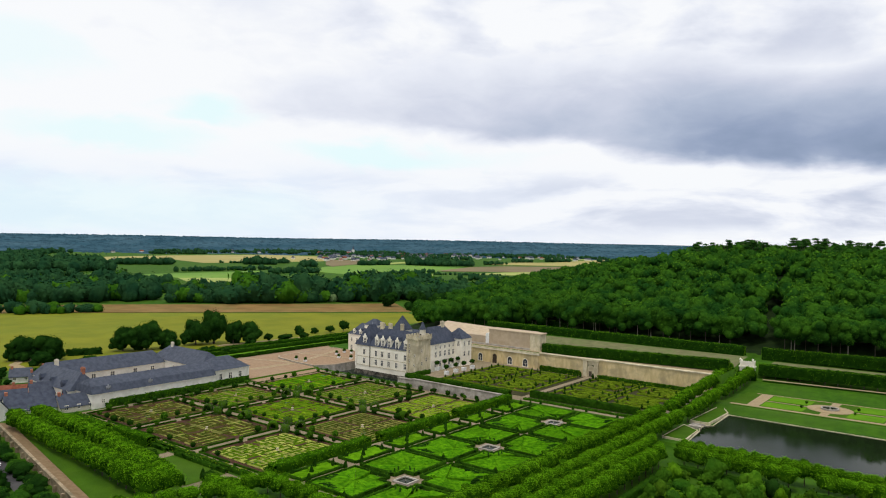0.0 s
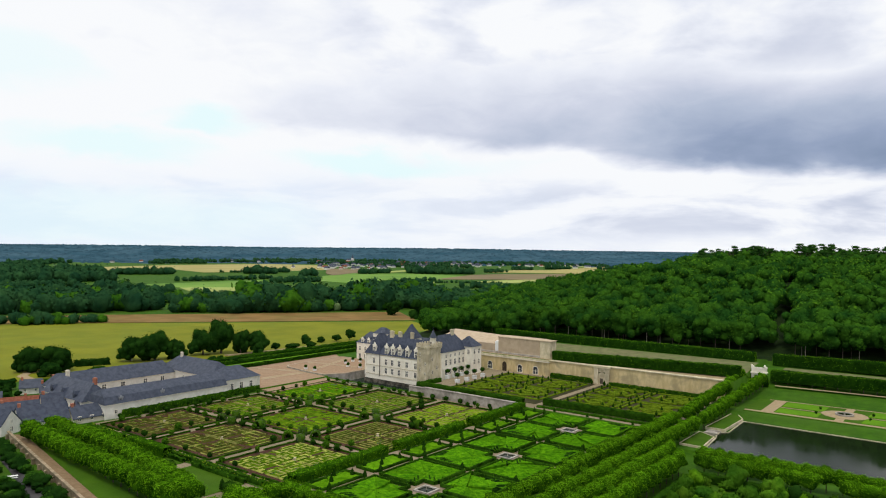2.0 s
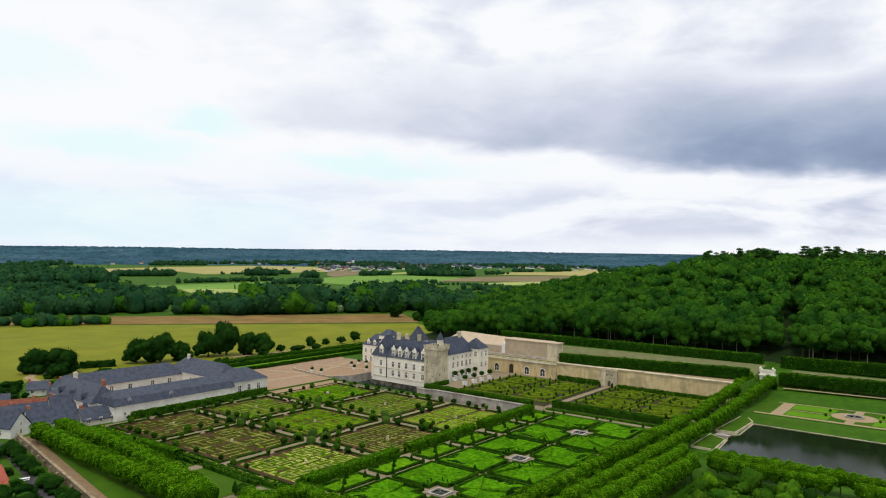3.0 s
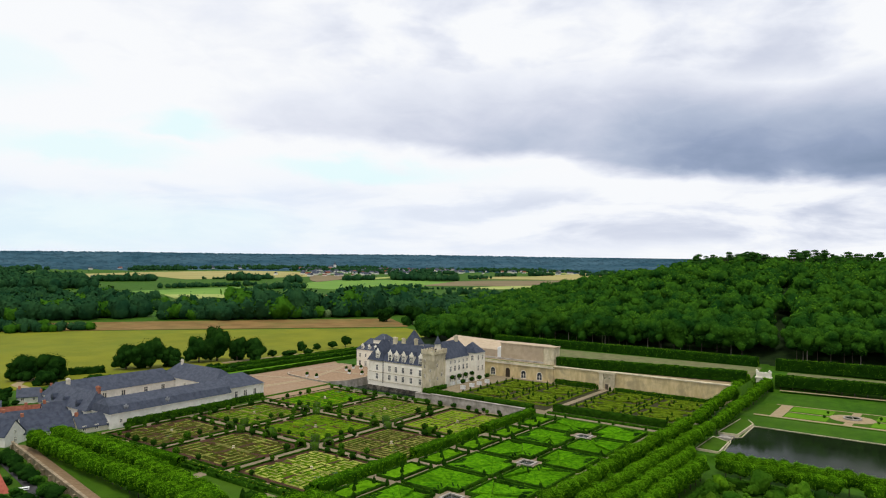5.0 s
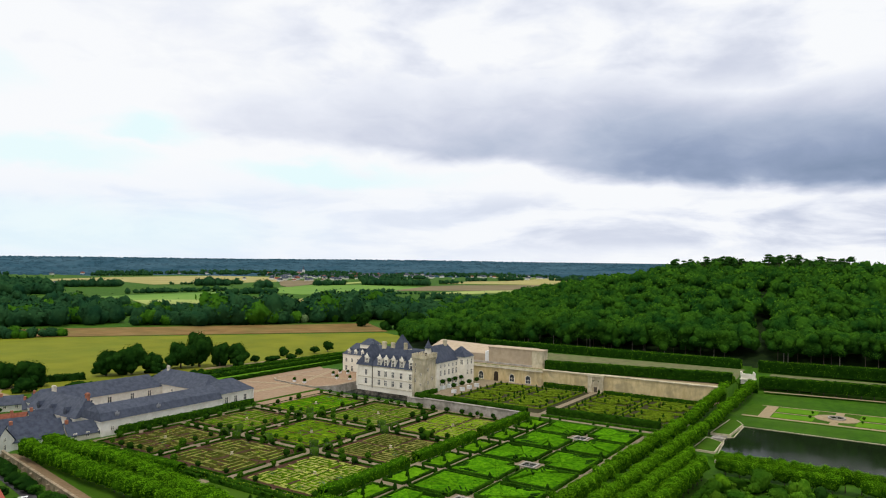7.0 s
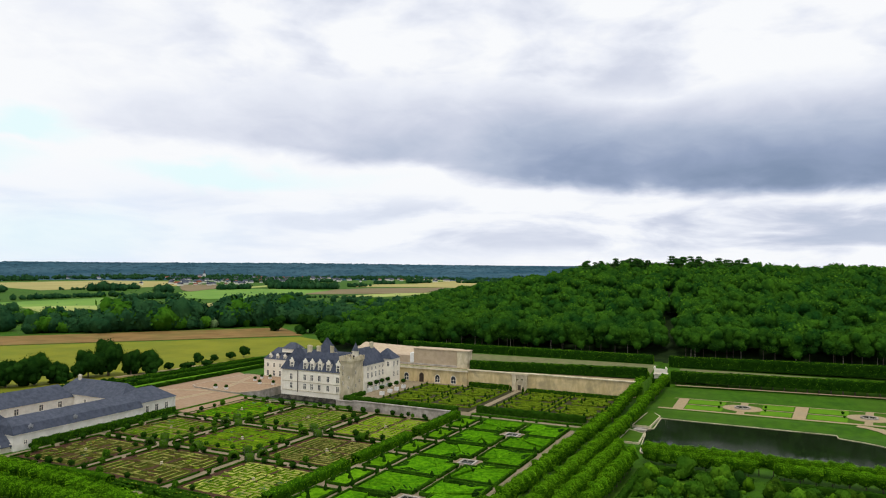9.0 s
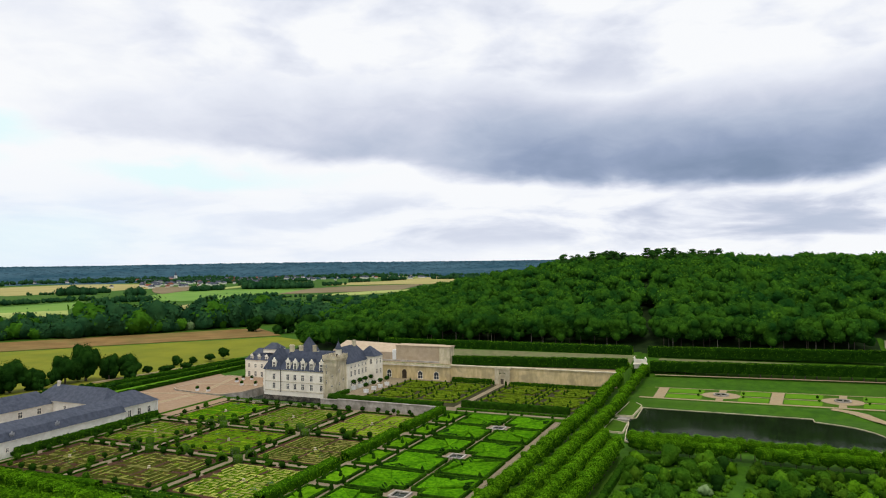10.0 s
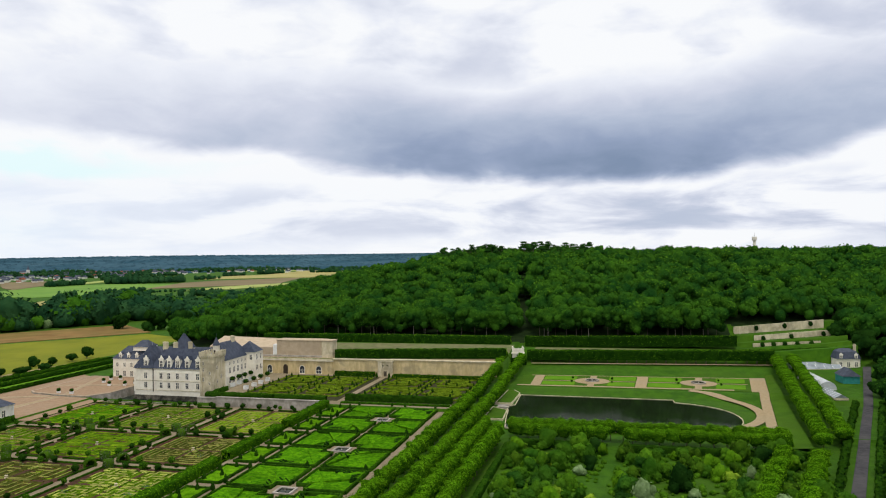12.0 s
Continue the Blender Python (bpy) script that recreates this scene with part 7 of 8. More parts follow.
for k, cy in enumerate((-37.1, 0.0, 37.9)):
    for sx in (-1, 1):
        for sy in (-1, 1):
            w = 16.6 if sx < 0 else 15.4
            poly = [(sx * 1.1, cy + sy * 17.6), (sx * w, cy + sy * 17.6), (sx * w, cy + sy * 1.1), (sx * 4.6, cy + sy * 1.1), (sx * 4.6, cy + sy * 4.6), (sx * 1.1, cy + sy * 4.6)]
            if k == 0 and sy < 0:
                poly = [(x, max(y, -55.0)) for x, y in poly]
            if sx * sy < 0:
                poly = poly[::-1]
            box_panel(poly, PANEL, "panels of the star garden", seed=600 + 10 * k + 3 * sx + sy)
            cone(sx * 2.6, cy + sy * 18.6, Z_STAR, 2.4, 0.8)
            cone(sx * (w - 1.0), cy + sy * 18.4, Z_STAR, 2.4, 0.8)
            if sx < 0:
                cone(-18.2, cy + sy * 15.5, Z_STAR, 2.4, 0.8)
                cone(-18.2, cy + sy * 3.0, Z_STAR, 2.6, 0.8)
    # small compartments along the hedge
    for sy in (-1, 1):
        y0, y1 = sorted((cy + sy * 2.2, cy + sy * 16.6))
        box_panel([(-26, max(y0, -54)), (-19.6, max(y0, -54)), (-19.6, y1), (-26, y1)], "small green box compartment beside the path", "compartments of the star garden", 0.5, 0.7, YEW, LIME, 700 + 10 * k + sy)
        for j in range(4):
            cone(-25.0 + 1.5 * (j % 2) * 2, y0 + 1.6 + (y1 - y0 - 3.2) * j / 3, Z_STAR, 2.4, 0.75)
    # fountain
    f = thing("fountain", "small octagonal stone fountain basin on gravel", "fountain", "fountains of the star garden", (0, cy, Z_STAR + 0.04))
    part("gravel_square", Shape().prism([(4.2, -4.2), (4.2, 4.2), (-4.2, 4.2), (-4.2, -4.2)], 0, 0.04), GRAVEL, f)
    for x0_, y0_, x1_, y1_ in ((-2.4, -2.4, 2.4, -1.9), (-2.4, 1.9, 2.4, 2.4), (-2.4, -1.9, -1.9, 1.9), (1.9, -1.9, 2.4, 1.9)):
        part("basin_kerb", Shape().box(x0_, y0_, 0.04, x1_, y1_, 0.5), STONE_GREY, f)
    part("water", Shape().box(-1.9, -1.9, 0.05, 1.9, 1.9, 0.2), POND, f)
    part("jet_pipe", Shape().frustum(0, 0, 0.3, 1.0, 0.15, 0.08, 8), STONE_GREY, f)
# far end: two dark hedges with a vine walk between
for y, h_ in ((58.6, 1.6), (63.5, 2.6)):
    hedge("vine_walk_hedge", (-24, y), (19, y + 0.8), 1.8, h_, Z_STAR if y < 59 else Z_ORN, BOX if y < 60 else YEW, LIME_IN, "dark vine-covered hedge at the garden's end", "hedges at the garden's end", step=0.9)
hedge("terrace_hedge", (-82, 58.0), (-30, 58.0), 2.2, 2.5, Z_ORN, BOX, LIME_IN, "green hedge on top of the retaining wall", step=0.9)
hedge("terrace_hedge", (-82.5, 58.5), (-82.5, 74), 1.6, 1.8, Z_ORN, BOX, LIME_IN, "green hedge beside the keep", step=0.9)

# ---------------- ornamental terrace: maze-like box patterns ----------------
def maze(cx, cy, hx, hy, seed, grp):
    ob = thing("maze_parterre", "intricate parterre of dark box hedges on gravel", "garden bed", grp, (cx, cy, Z_ORN + 0.03))
    r_ = random.Random(seed)
    frames = []
    for sx in (-1, 1):
        for sy in (-1, 1):
            ox, oy, wx, wy = sx * hx * 0.51, sy * hy * 0.51, hx * 0.46, hy * 0.46
            frames.append((ox, oy, wx, wy))
    i = 0
    for ox, oy, wx, wy in frames:
        part("border_hedge", crown_mesh("border_hedge", strips([(ox - wx, oy - wy, ox + wx, oy - wy), (ox + wx, oy - wy, ox + wx, oy + wy), (ox + wx, oy + wy, ox - wx, oy + wy), (ox - wx, oy + wy, ox - wx, oy - wy)], 0.9, 0.5, seed + i), MAZE, MAZE_IN), None, ob)
        for k in range(1, 5):
            i += 1
            t = 1 - k * 0.205
            segs = []
            if k % 2:
                segs = [(ox, oy - wy * t, ox + wx * t, oy), (ox + wx * t, oy, ox, oy + wy * t), (ox, oy + wy * t, ox - wx * t * 0.5, oy + wy * t * 0.5), (ox - wx * t, oy, ox, oy - wy * t)]
            else:
                segs = [(ox - wx * t, oy - wy * t, ox + wx * t * 0.3, oy - wy * t), (ox + wx * t, oy - wy * t, ox + wx * t, oy + wy * t * 0.4), (ox + wx * t, oy + wy * t, ox - wx * t * 0.4, oy + wy * t), (ox - wx * t, oy + wy * t, ox - wx * t, oy - wy * t * 0.3)]
            part("maze_hedge", crown_mesh("maze_hedge", strips(segs, 1.15, 0.65, seed * 3 + i, 0.12, 7.0), MAZE, MAZE_IN), None, ob)
        for _ in range(10):
            i += 1
            a, ln = r_.choice((0.6, 2.5, 0, 1.57, 1.0)), r_.uniform(2, 5)
            px, py = ox + r_.uniform(-0.75, 0.75) * wx, oy + r_.uniform(-0.75, 0.75) * wy
            part("maze_hedge", crown_mesh("maze_hedge", strips([(px, py, px + ln * math.cos(a), py + ln * math.sin(a))], 1.0, 0.65, seed * 5 + i, 0.12, 7.0), BOX if r_.random() < 0.3 else MAZE, MAZE_IN), None, ob)
        for _ in range(7):
            b = part("flower_patch", crown_mesh("flower_patch", fill_piece(-1.4, -1.2, 1.4, 1.2, 0.3, seed * 7 + i), FLOWER if r_.random() < 0.4 else VEG_D, SOIL), None, ob)
            b.location = (ox + r_.uniform(-0.7, 0.7) * wx, oy + r_.uniform(-0.7, 0.7) * wy, 0)
            i += 1
        for sx in (-1, 1):
            for sy in (-1, 1):
                cone(cx + ox + sx * wx * 0.96, cy + oy + sy * wy * 0.96, Z_ORN, 1.9, 0.65)
                cone(cx + ox + sx * wx * r_.uniform(0.2, 0.7), cy + oy + sy * wy * r_.uniform(0.2, 0.7), Z_ORN, 2.0, 0.7)
                cone(cx + ox + sx * wx * 0.96, cy + oy + sy * wy * 0.4, Z_ORN, 1.9, 0.65)
    return ob


for x0, x1 in ((-72.5, -27.0), (-24.2, 22.4)):
    sheet("soil_maze", rect(x0, 62, x1, 114), Z_ORN, SOIL_OLIVE, "dark earth floor between box hedges", "soil", lift=0.10)
maze(-50, 90, 21, 21.5, 31, "parterres of the ornamental terrace")
maze(0, 91, 21.5, 22, 47, "parterres of the ornamental terrace")
hedge("wall_hedge", (-50, 115.2), (-30, 115.2), 1.4, 2.4, Z_ORN, MAZE, LIME_IN, "olive green hedge against the terrace wall")
hedge("wall_hedge", (-21, 115.0), (24, 115.0), 1.4, 1.7, Z_ORN, MAZE, LIME_IN, "olive green hedge against the terrace wall")
for a in (-28.6, -22.6):
    cone(a, 113.6, Z_ORN, 2.6, 0.8)
# orange trees in white tubs
for x, ys_ in ((-84.4, (82, 87.5, 92.5, 98)), (-75.2, (77, 84, 90, 96.5))):
    for y in ys_:
        ob = thing("orange_tree", "round orange tree in a white wooden tub", "tree", "orange trees in tubs", (x, y, Z_ORN))
        part("tub", Shape().box(-0.8, -0.8, 0.1, 0.8, 0.8, 1.5, -0.06).box(-0.9, -0.9, 1.4, 0.9, 0.9, 1.6), WHITE, ob)
        t = new("trunk", STEM)
        t.parent, t.location = ob, (0, 0, 1.5)
        c = new("crown", BALL_D)
        c.parent, c.location, c.scale = ob, (0, 0, 3.6), (1.25, 1.25, 0.95)

# ---------------- water garden ----------------
Z_POND = 0.75
curve = [(100.5 + 20.5 * math.sin(a), 59.0 + 22.5 * math.cos(a)) for a in [math.pi * i / 16 for i in range(0, 12)]]
pond = [(42.4, 46.7), (41.4, 58.5), (40.4, 62), (40.4, 66), (42.6, 68), (42.2, 87.0), (100.6, 87.0), (100.8, 82.6), *curve[1:], (108, 36.5), (44, 34)]
sheet("water_pond", pond, Z_POND, POND, "large dark ornamental pond", "pond", lift=0.0)
rimob = thing("pond_rim", "pale stone kerb round the pond", "kerb", kind="structure")
for (xa, ya), (xb, yb) in zip(pond, pond[1:] + pond[:1]):
    d = Vector((xb - xa, yb - ya)).normalized() * 0.05
    n_ = Vector((-d.y, d.x)).normalized() * 0.28
    part("kerb_stone", Shape().prism([(xa - d.x, ya - d.y), (xb + d.x, yb + d.y), (xb + d.x + n_.x, yb + d.y + n_.y), (xa - d.x + n_.x, ya - d.y + n_.y)][::-1], Z_POND - 0.3, Z_POND + 0.22), STONE_OLD, rimob)
A_, B_, C_, D_ = Vector((44, 125)), Vector((138, 131)), Vector((134, 102.5)), Vector((44.2, 100.0))
Z_PAR = 2.3


def par(s_, t_):
    p = (A_ * (1 - s_) + B_ * s_) * (1 - t_) + (D_ * (1 - s_) + C_ * s_) * t_
    return (p.x, p.y)


def par_sheet(name, s0, t0, s1, t1, mat, lab, cat, lift):
    m = 6
    sheet(name, [par(s0 + (s1 - s0) * i / m, t1) for i in range(m + 1)] + [par(s1 - (s1 - s0) * i / m, t0) for i in range(m + 1)], Z_PAR, mat, lab, cat, lift=lift)


par_sheet("lawn_parterre", -0.06, -0.05, 1.0, 1.04, LAWN, "green lawn of the water garden", "lawn", 0.05)
PATHS = [(-0.02, -0.02, 0.97, 0.01), (-0.06, 0.925, 0.9, 1.0), (0.0, 0.0, 0.045, 0.96), (0.475, 0.0, 0.525, 0.96), (0.972, -0.04, 1.012, 1.05), (0.26, 0.0, 0.29, 0.96), (0.735, 0.0, 0.765, 0.96), (0.04, 0.485, 0.96, 0.51)]
for k, (s0, t0, s1, t1) in enumerate(PATHS):
    par_sheet("path_parterre", s0, t0, s1, t1, SAND, "pale sandy path of the water garden", "path", 0.10 + 0.006 * k)
for s0, s1 in ((0.05, 0.20), (0.35, 0.47), (0.53, 0.675), (0.825, 0.95)):
    par_sheet("lawn_panel", s0, 0.05, s1, 0.42, LAWN_LIT, "bright mown lawn panel", "lawn", 0.16)
    par_sheet("lawn_panel", s0, 0.57, s1, 0.90, LAWN_LIT, "bright mown lawn panel", "lawn", 0.16)
for s0 in (0.275, 0.75):
    px, py = par(s0, 0.5)
    sheet("path_circle", [(px + 7.4 * math.cos(2 * math.pi * i / 28), py + 6.8 * math.sin(2 * math.pi * i / 28)) for i in range(28)], Z_PAR, SAND, "round sandy path about a basin", "path", lift=0.2)
    f = thing("fountain", "round stone fountain basin in the lawn", "fountain", "basins of the water garden", (px, py, Z_PAR + 0.2))
    for i in range(16):
        a0, a1 = 2 * math.pi * i / 16, 2 * math.pi * (i + 0.96) / 16
        part("kerb_stone", Shape().prism([(rr * math.cos(a), rr * math.sin(a)) for rr, a in ((3.0, a0), (3.0, a1), (2.5, a1), (2.5, a0))], 0.0, 0.55), STONE_GREY, f)
    part("water", Shape().frustum(0, 0, 0, 0.3, 2.55, 2.55, 16), POND, f)
    part("jet_pipe", Shape().frustum(0, 0, 0.3, 1.1, 0.3, 0.15, 8), STONE_GREY, f)
    for sx in (-1, 1):
        for sy in (-1, 1):
            ball_tree(px + sx * 8.4, py + sy * 4.4, Z_PAR, 1.2, 0.5, True, "small clipped balls of the water garden")
# wide sandy walk on the far side and the curved walk round the pond
v_ = []
for i in range(30):
    y_ = 38 + 94 * i / 29
    xc = 127.0 + 0.140 * (y_ - 39)
    v_ += [(xc - 1.7, y_, max(zat(xc - 1.7, y_), 1.0) + 0.35), (xc + 1.7, y_, max(zat(xc + 1.7, y_), 1.0) + 0.35)]
tagged(new("path_walk", as_mesh("path_walk", Shape().add(v_, [(2 * i, 2 * i + 1, 2 * i + 3, 2 * i + 2) for i in range(29)]), SAND)), "wide pale sandy walk beside the pond garden", "path", kind="structure")
v_ = []
for i in range(30):
    y_ = 22 + 116 * i / 29
    xc = 128.9 + 0.140 * (y_ - 39)
    v_ += [(xc, y_, max(zat(xc, y_), 1.0) + 0.25), (xc + 7.4 - 0.04 * (y_ - 30), y_, max(zat(xc + 5, y_), 1.0) + 0.9)]
tagged(new("lawn_bank", as_mesh("lawn_bank", Shape().add(v_, [(2 * i, 2 * i + 1, 2 * i + 3, 2 * i + 2) for i in range(29)]), LAWN)), "sloping green lawn between walk and limes", "lawn", kind="structure")
arc = [(97 + 33.5 * math.sin(a), 69.5 + 34 * math.cos(a)) for a in [math.pi * (0.11 + 0.70 * i / 18) for i in range(19)]]
arc2 = [(97 + 30.0 * math.sin(a), 69.5 + 30.2 * math.cos(a)) for a in [math.pi * (0.11 + 0.70 * i / 18) for i in range(19)]]
v_ = []
for (xa, ya), (xb, yb) in zip(arc, arc2):
    v_ += [(xa, ya, max(zat(xa, ya), 0.9) + 0.22), (xb, yb, max(zat(xb, yb), 0.9) + 0.22)]
tagged(new("path_arc", as_mesh("path_arc", Shape().add(v_, [(2 * i, 2 * i + 2, 2 * i + 3, 2 * i + 1) for i in range(len(arc) - 1)]), SAND)), "curved sandy walk round the pond", "path", kind="structure")
# small cascade between alley and pond, with lawn banks either side
st = thing("water_steps", "small worn stone water steps between alley and pond", "steps")
for i in range(5):
    part("step", Shape().box(36.6 + 0.8 * i, 62.0, 0, 37.4 + 0.8 * i, 65.4, 1.35 - 0.15 * i), STONE_GREY, st)
part("cheek", Shape().box(36.4, 61.4, 0, 40.8, 62.0, 1.4, 0.05), STONE_GREY, st)
part("cheek", Shape().box(36.4, 65.4, 0, 40.8, 66.0, 1.4, 0.05), STONE_GREY, st)
sheet("lawn_bank", [(34.8, 43.6), (41.6, 43.6), (40.9, 57.9), (35.0, 62.0)], 0.6, LAWN, "bright lawn bank beside the pond", "lawn", lift=0.55)
sheet("lawn_bank", [(35.0, 68.0), (41.0, 68.4), (41.6, 88), (36.2, 98)], 0.6, LAWN, "bright lawn bank beside the pond", "lawn", lift=0.8)

banks = thing("bank_kerb", "pale stone kerb round the lawn banks", "kerb", kind="structure")
for poly, zk in (([(34.8, 43.6), (41.6, 43.6), (40.9, 57.9), (35.0, 62.0)], 0.72), ([(35.0, 68.0), (41.0, 68.4), (41.6, 88.0), (36.2, 98.0)], 0.97)):
    for (xa, ya), (xb, yb) in zip(poly, poly[1:] + poly[:1]):
        d = Vector((xb - xa, yb - ya)).normalized()
        n_ = Vector((-d.y, d.x)) * 0.14
        part("kerb_stone", Shape().prism([(xa - n_.x, ya - n_.y), (xb - n_.x, yb - n_.y), (xb + n_.x, yb + n_.y), (xa + n_.x, ya + n_.y)], zk - 0.5, zk + 0.55), STONE_OLD, banks)

# ---------------- shrub garden before the pond ----------------
sheet("soil_shrubs", [(48.9, -82), (104, -82), (107, -44), (122, 13), (48.9, 13)], 0.0, GRASS, "rough dark grass below the shrubs", "soil", lift=0.22)
sheet("lawn_walk", [(68.4, -82), (70.8, -82), (80.4, 13), (78.0, 13)], 0.0, GRASS, "narrow lawn walk through the shrub garden", "lawn", lift=0.30)
SHRUBS = [lobed(160 + i, 5, 70, 0.15, (8, 5)) for i in range(3)]
SHRUB_MATS = [BOX, HORNBEAM, VEG_D, SILVER, DARKLEAF, OAK_LIGHT, YELLEAF, OAK]
SHRUB_MESH = [[crown_mesh("foliage_shrub", SHRUBS[i], m, m) for i in range(3)] for m in SHRUB_MATS]
WEIGHT = [0, 0, 0, 0, 1, 1, 1, 2, 2, 3, 4, 4, 5, 5, 5, 5, 7, 7, 7, 7, 0, 2, 6, 5]
LAB = {0: "dense green", 1: "bright green", 2: "dark green", 3: "pale silvery", 4: "dark green", 5: "fresh green", 6: "yellow flowering", 7: "dense green"}
rs = random.Random(77)
count = 0
spots = []
while count < 298:
    x, y = rs.uniform(49.5, 131), rs.uniform(-82, 13)
    if abs(x - (78 + y * 0.10)) < 2.6 or abs(y + 18 - 0.05 * x) < 1.6:
        continue
    rr = rs.uniform(1.6, 4.0)
    if any((x - a) ** 2 + (y - b) ** 2 < (0.62 * (rr + c)) ** 2 for a, b, c in spots):
        rr *= 0.7
    spots.append((x, y, rr))
    m = rs.choice(WEIGHT)
    ob = new("shrub", SHRUB_MESH[m][rs.randrange(3)])
    hz = rs.uniform(0.85, 1.4)
    ob.location, ob.scale, ob.rotation_euler = (x, y, 0.1 + rr * hz * 0.65), (rr, rr, rr * hz), (0, 0, rs.uniform(0, 6))
    tagged(ob, LAB[m] + " leafy shrub in the shrub garden", "shrub", "shrubs of the shrub garden")
    count += 1
yb = new("shrub", SHRUB_MESH[6][1])
yb.location, yb.scale = (74, -31, 1.4), (2.0, 2.0, 1.8)
tagged(yb, "yellow flowering leafy shrub in the shrub garden", "shrub", "shrubs of the shrub garden")
hedge("low_hedge", (49, 14.6), (77, 14.4), 1.6, 2.0, 0.3, YEW, LIME_IN, "dark clipped hedge before the limes", "hedges of the shrub garden")
hedge("low_hedge", (82, 14.4), (134, 15.6), 1.6, 2.0, 0.3, YEW, LIME_IN, "dark clipped hedge before the limes", "hedges of the shrub garden")
hedge("low_hedge", (47.2, -72), (48.0, 12), 1.4, 1.8, 0.0, YEW, LIME_IN, "dark clipped hedge beside the alley", "hedges of the shrub garden")

cover = []
for i in range(1200):
    x, y = rs.uniform(49.5, 132), rs.uniform(-82, 13)
    if abs(x - (78 + y * 0.10)) < 1.6:
        continue
    k_ = rs.uniform(0.5, 1.2)
    cover.append(placed(FAR_OAKS[i % 5], x, y, 0.2 + 0.3 * k_, k_, rs.uniform(0, 6), 0.8))
V, Q, M_ = merge(cover)
tagged(new("ground_cover", mesh_np("ground_cover", V, Q, [BOX, BOX], M_)), "leafy perennial plants between the shrubs", "plants", kind="stuff")

# ---------------- single trees in the meadow and round the forecourt ----------------
TREE_CROWNS = [lobed(200 + i, 8, 230, 0.085, (11, 7)) for i in range(3)]
TREE_MESH = [crown_mesh("crown", p, DARKLEAF, DARKLEAF) for p in TREE_CROWNS]
TREE_FRESH = [crown_mesh("crown", p, FRESHLEAF, OAK_IN) for p in TREE_CROWNS]
TREE_TRUNK = as_mesh("trunk", trunk_shape(5.0, 0.45, limbs=5, seed=21), BARK)
rt = random.Random(31)


def big_tree(x, y, h, w, blobs=5, fresh=False, z=None, label="broad dark green tree standing in the meadow"):
    z = zat(x, y) if z is None else z
    ob = thing("broadleaf_tree", label, "tree", "trees of the meadow edge", (x, y, z), rt.uniform(0, 360))
    t = new("trunk", TREE_TRUNK)
    t.parent, t.scale = ob, (h / 14, h / 14, h / 14)
    src = TREE_FRESH if fresh else TREE_MESH
    for i in range(blobs):
        c = new("crown", src[(i + int(abs(x))) % 3])
        c.parent = ob
        k = 1.0 if i == 0 else rt.uniform(0.5, 0.72)
        a = rt.uniform(0, 6.28)
        off = 0 if i == 0 else w * rt.uniform(0.24, 0.42)
        c.location = (off * math.cos(a), off * math.sin(a), h * (0.48 if i == 0 else rt.uniform(0.16, 0.58)))
        c.scale = (w / 2 * k * 1.12, w / 2 * k * 1.12, h * 0.50 * k)
    return ob


for x, y, h, w in ((-262, -24, 13, 13), (-254, -14, 13, 13), (-256, 25, 14, 13), (-251, 36, 16, 14), (-246, 47, 11, 10), (-248, 64, 15, 12), (-245, 74, 20, 14), (-236, 81, 14, 10), (-229, 89, 14, 12)):
    big_tree(x, y, h * 1.15, w * 1.02, 6)
for x, y, h, w in ((-230, 102, 6, 5), (-224, 110, 5, 9), (-241, 135, 7.5, 6.5), (-238, 146, 5, 5), (-233, 155, 6, 7), (-233, 167, 9, 6), (-216, 118, 5, 6), (-228, 128, 4, 5)):
    big_tree(x, y, h, w, 3, label="small rounded tree beyond the forecourt")
for x, y, h, w in ((-242, -22, 8, 8), (-226, -8, 6, 7), (-222, -50, 6, 8), (-214, -60, 6, 8)):
    big_tree(x, y, h, w, 6, label="broad dark green tree behind the village")
hedge("field_hedge", (-261, -2), (-255, 13), 4.0, 3.4, -3.2, DARKLEAF, DARKLEAF, "dark overgrown hedge in the meadow", "hedges behind the stables", rough=0.4, leaf=0.3)
hedge("field_hedge", (-226, -8), (-206, 44), 2.6, 2.6, -2.6, DARKLEAF, LIME_IN, "dark low hedge behind the stables", "hedges behind the stables", rough=0.3, leaf=0.3)
hedge("field_hedge", (-236, 0), (-216, 56), 2.2, 2.0, -3.1, BOX, LIME_IN, "low green hedge behind the stables", "hedges behind the stables", rough=0.3, leaf=0.3)
for x, y, h, w in ((191, 166, 12, 11), (195, 152, 11, 11), (187, 180, 13, 12), (196, 138, 11, 11), (190, 194, 13, 12), (186, 122, 10, 10), (178, 100, 9, 9), (193, 172, 10, 10)):
    big_tree(x, y, h, w, 6, label="broad dark green tree beside the villa and lane")
# the lone trees by the dry strip and at the hill's foot
for x, y, h, w in ((-330, 322, 17, 15), (-296, 318, 20, 18), (-280, 330, 19, 18)):
    big_tree(x, y, h, w, 6, label="broad dark green tree beside the dry strip")
for x, y, h, w in ((-186, 196, 17, 18), (-178, 190, 15, 14), (-196, 210, 17, 18), (-204, 226, 18, 18)):
    big_tree(x, y, h, w, 6, True, label="broad fresh green tree at the foot of the hill")
# bushes along the village edge
for i in range(46):
    x, y = rt.uniform(-232, -196), rt.uniform(-70, 62)
    if x > -200 and -52 < y < 20 or abs(y + 26) < 8:
        continue
    ob = new("meadow_bush", TREE_MESH[i % 3])
    k = rt.uniform(1.2, 3.0)
    ob.location, ob.scale = (x, y, zat(x, y) + k * 0.6), (k * 1.2, k * 1.2, k)
    tagged(ob, "dark green bush at the village edge", "shrub", "bushes at the village edge")
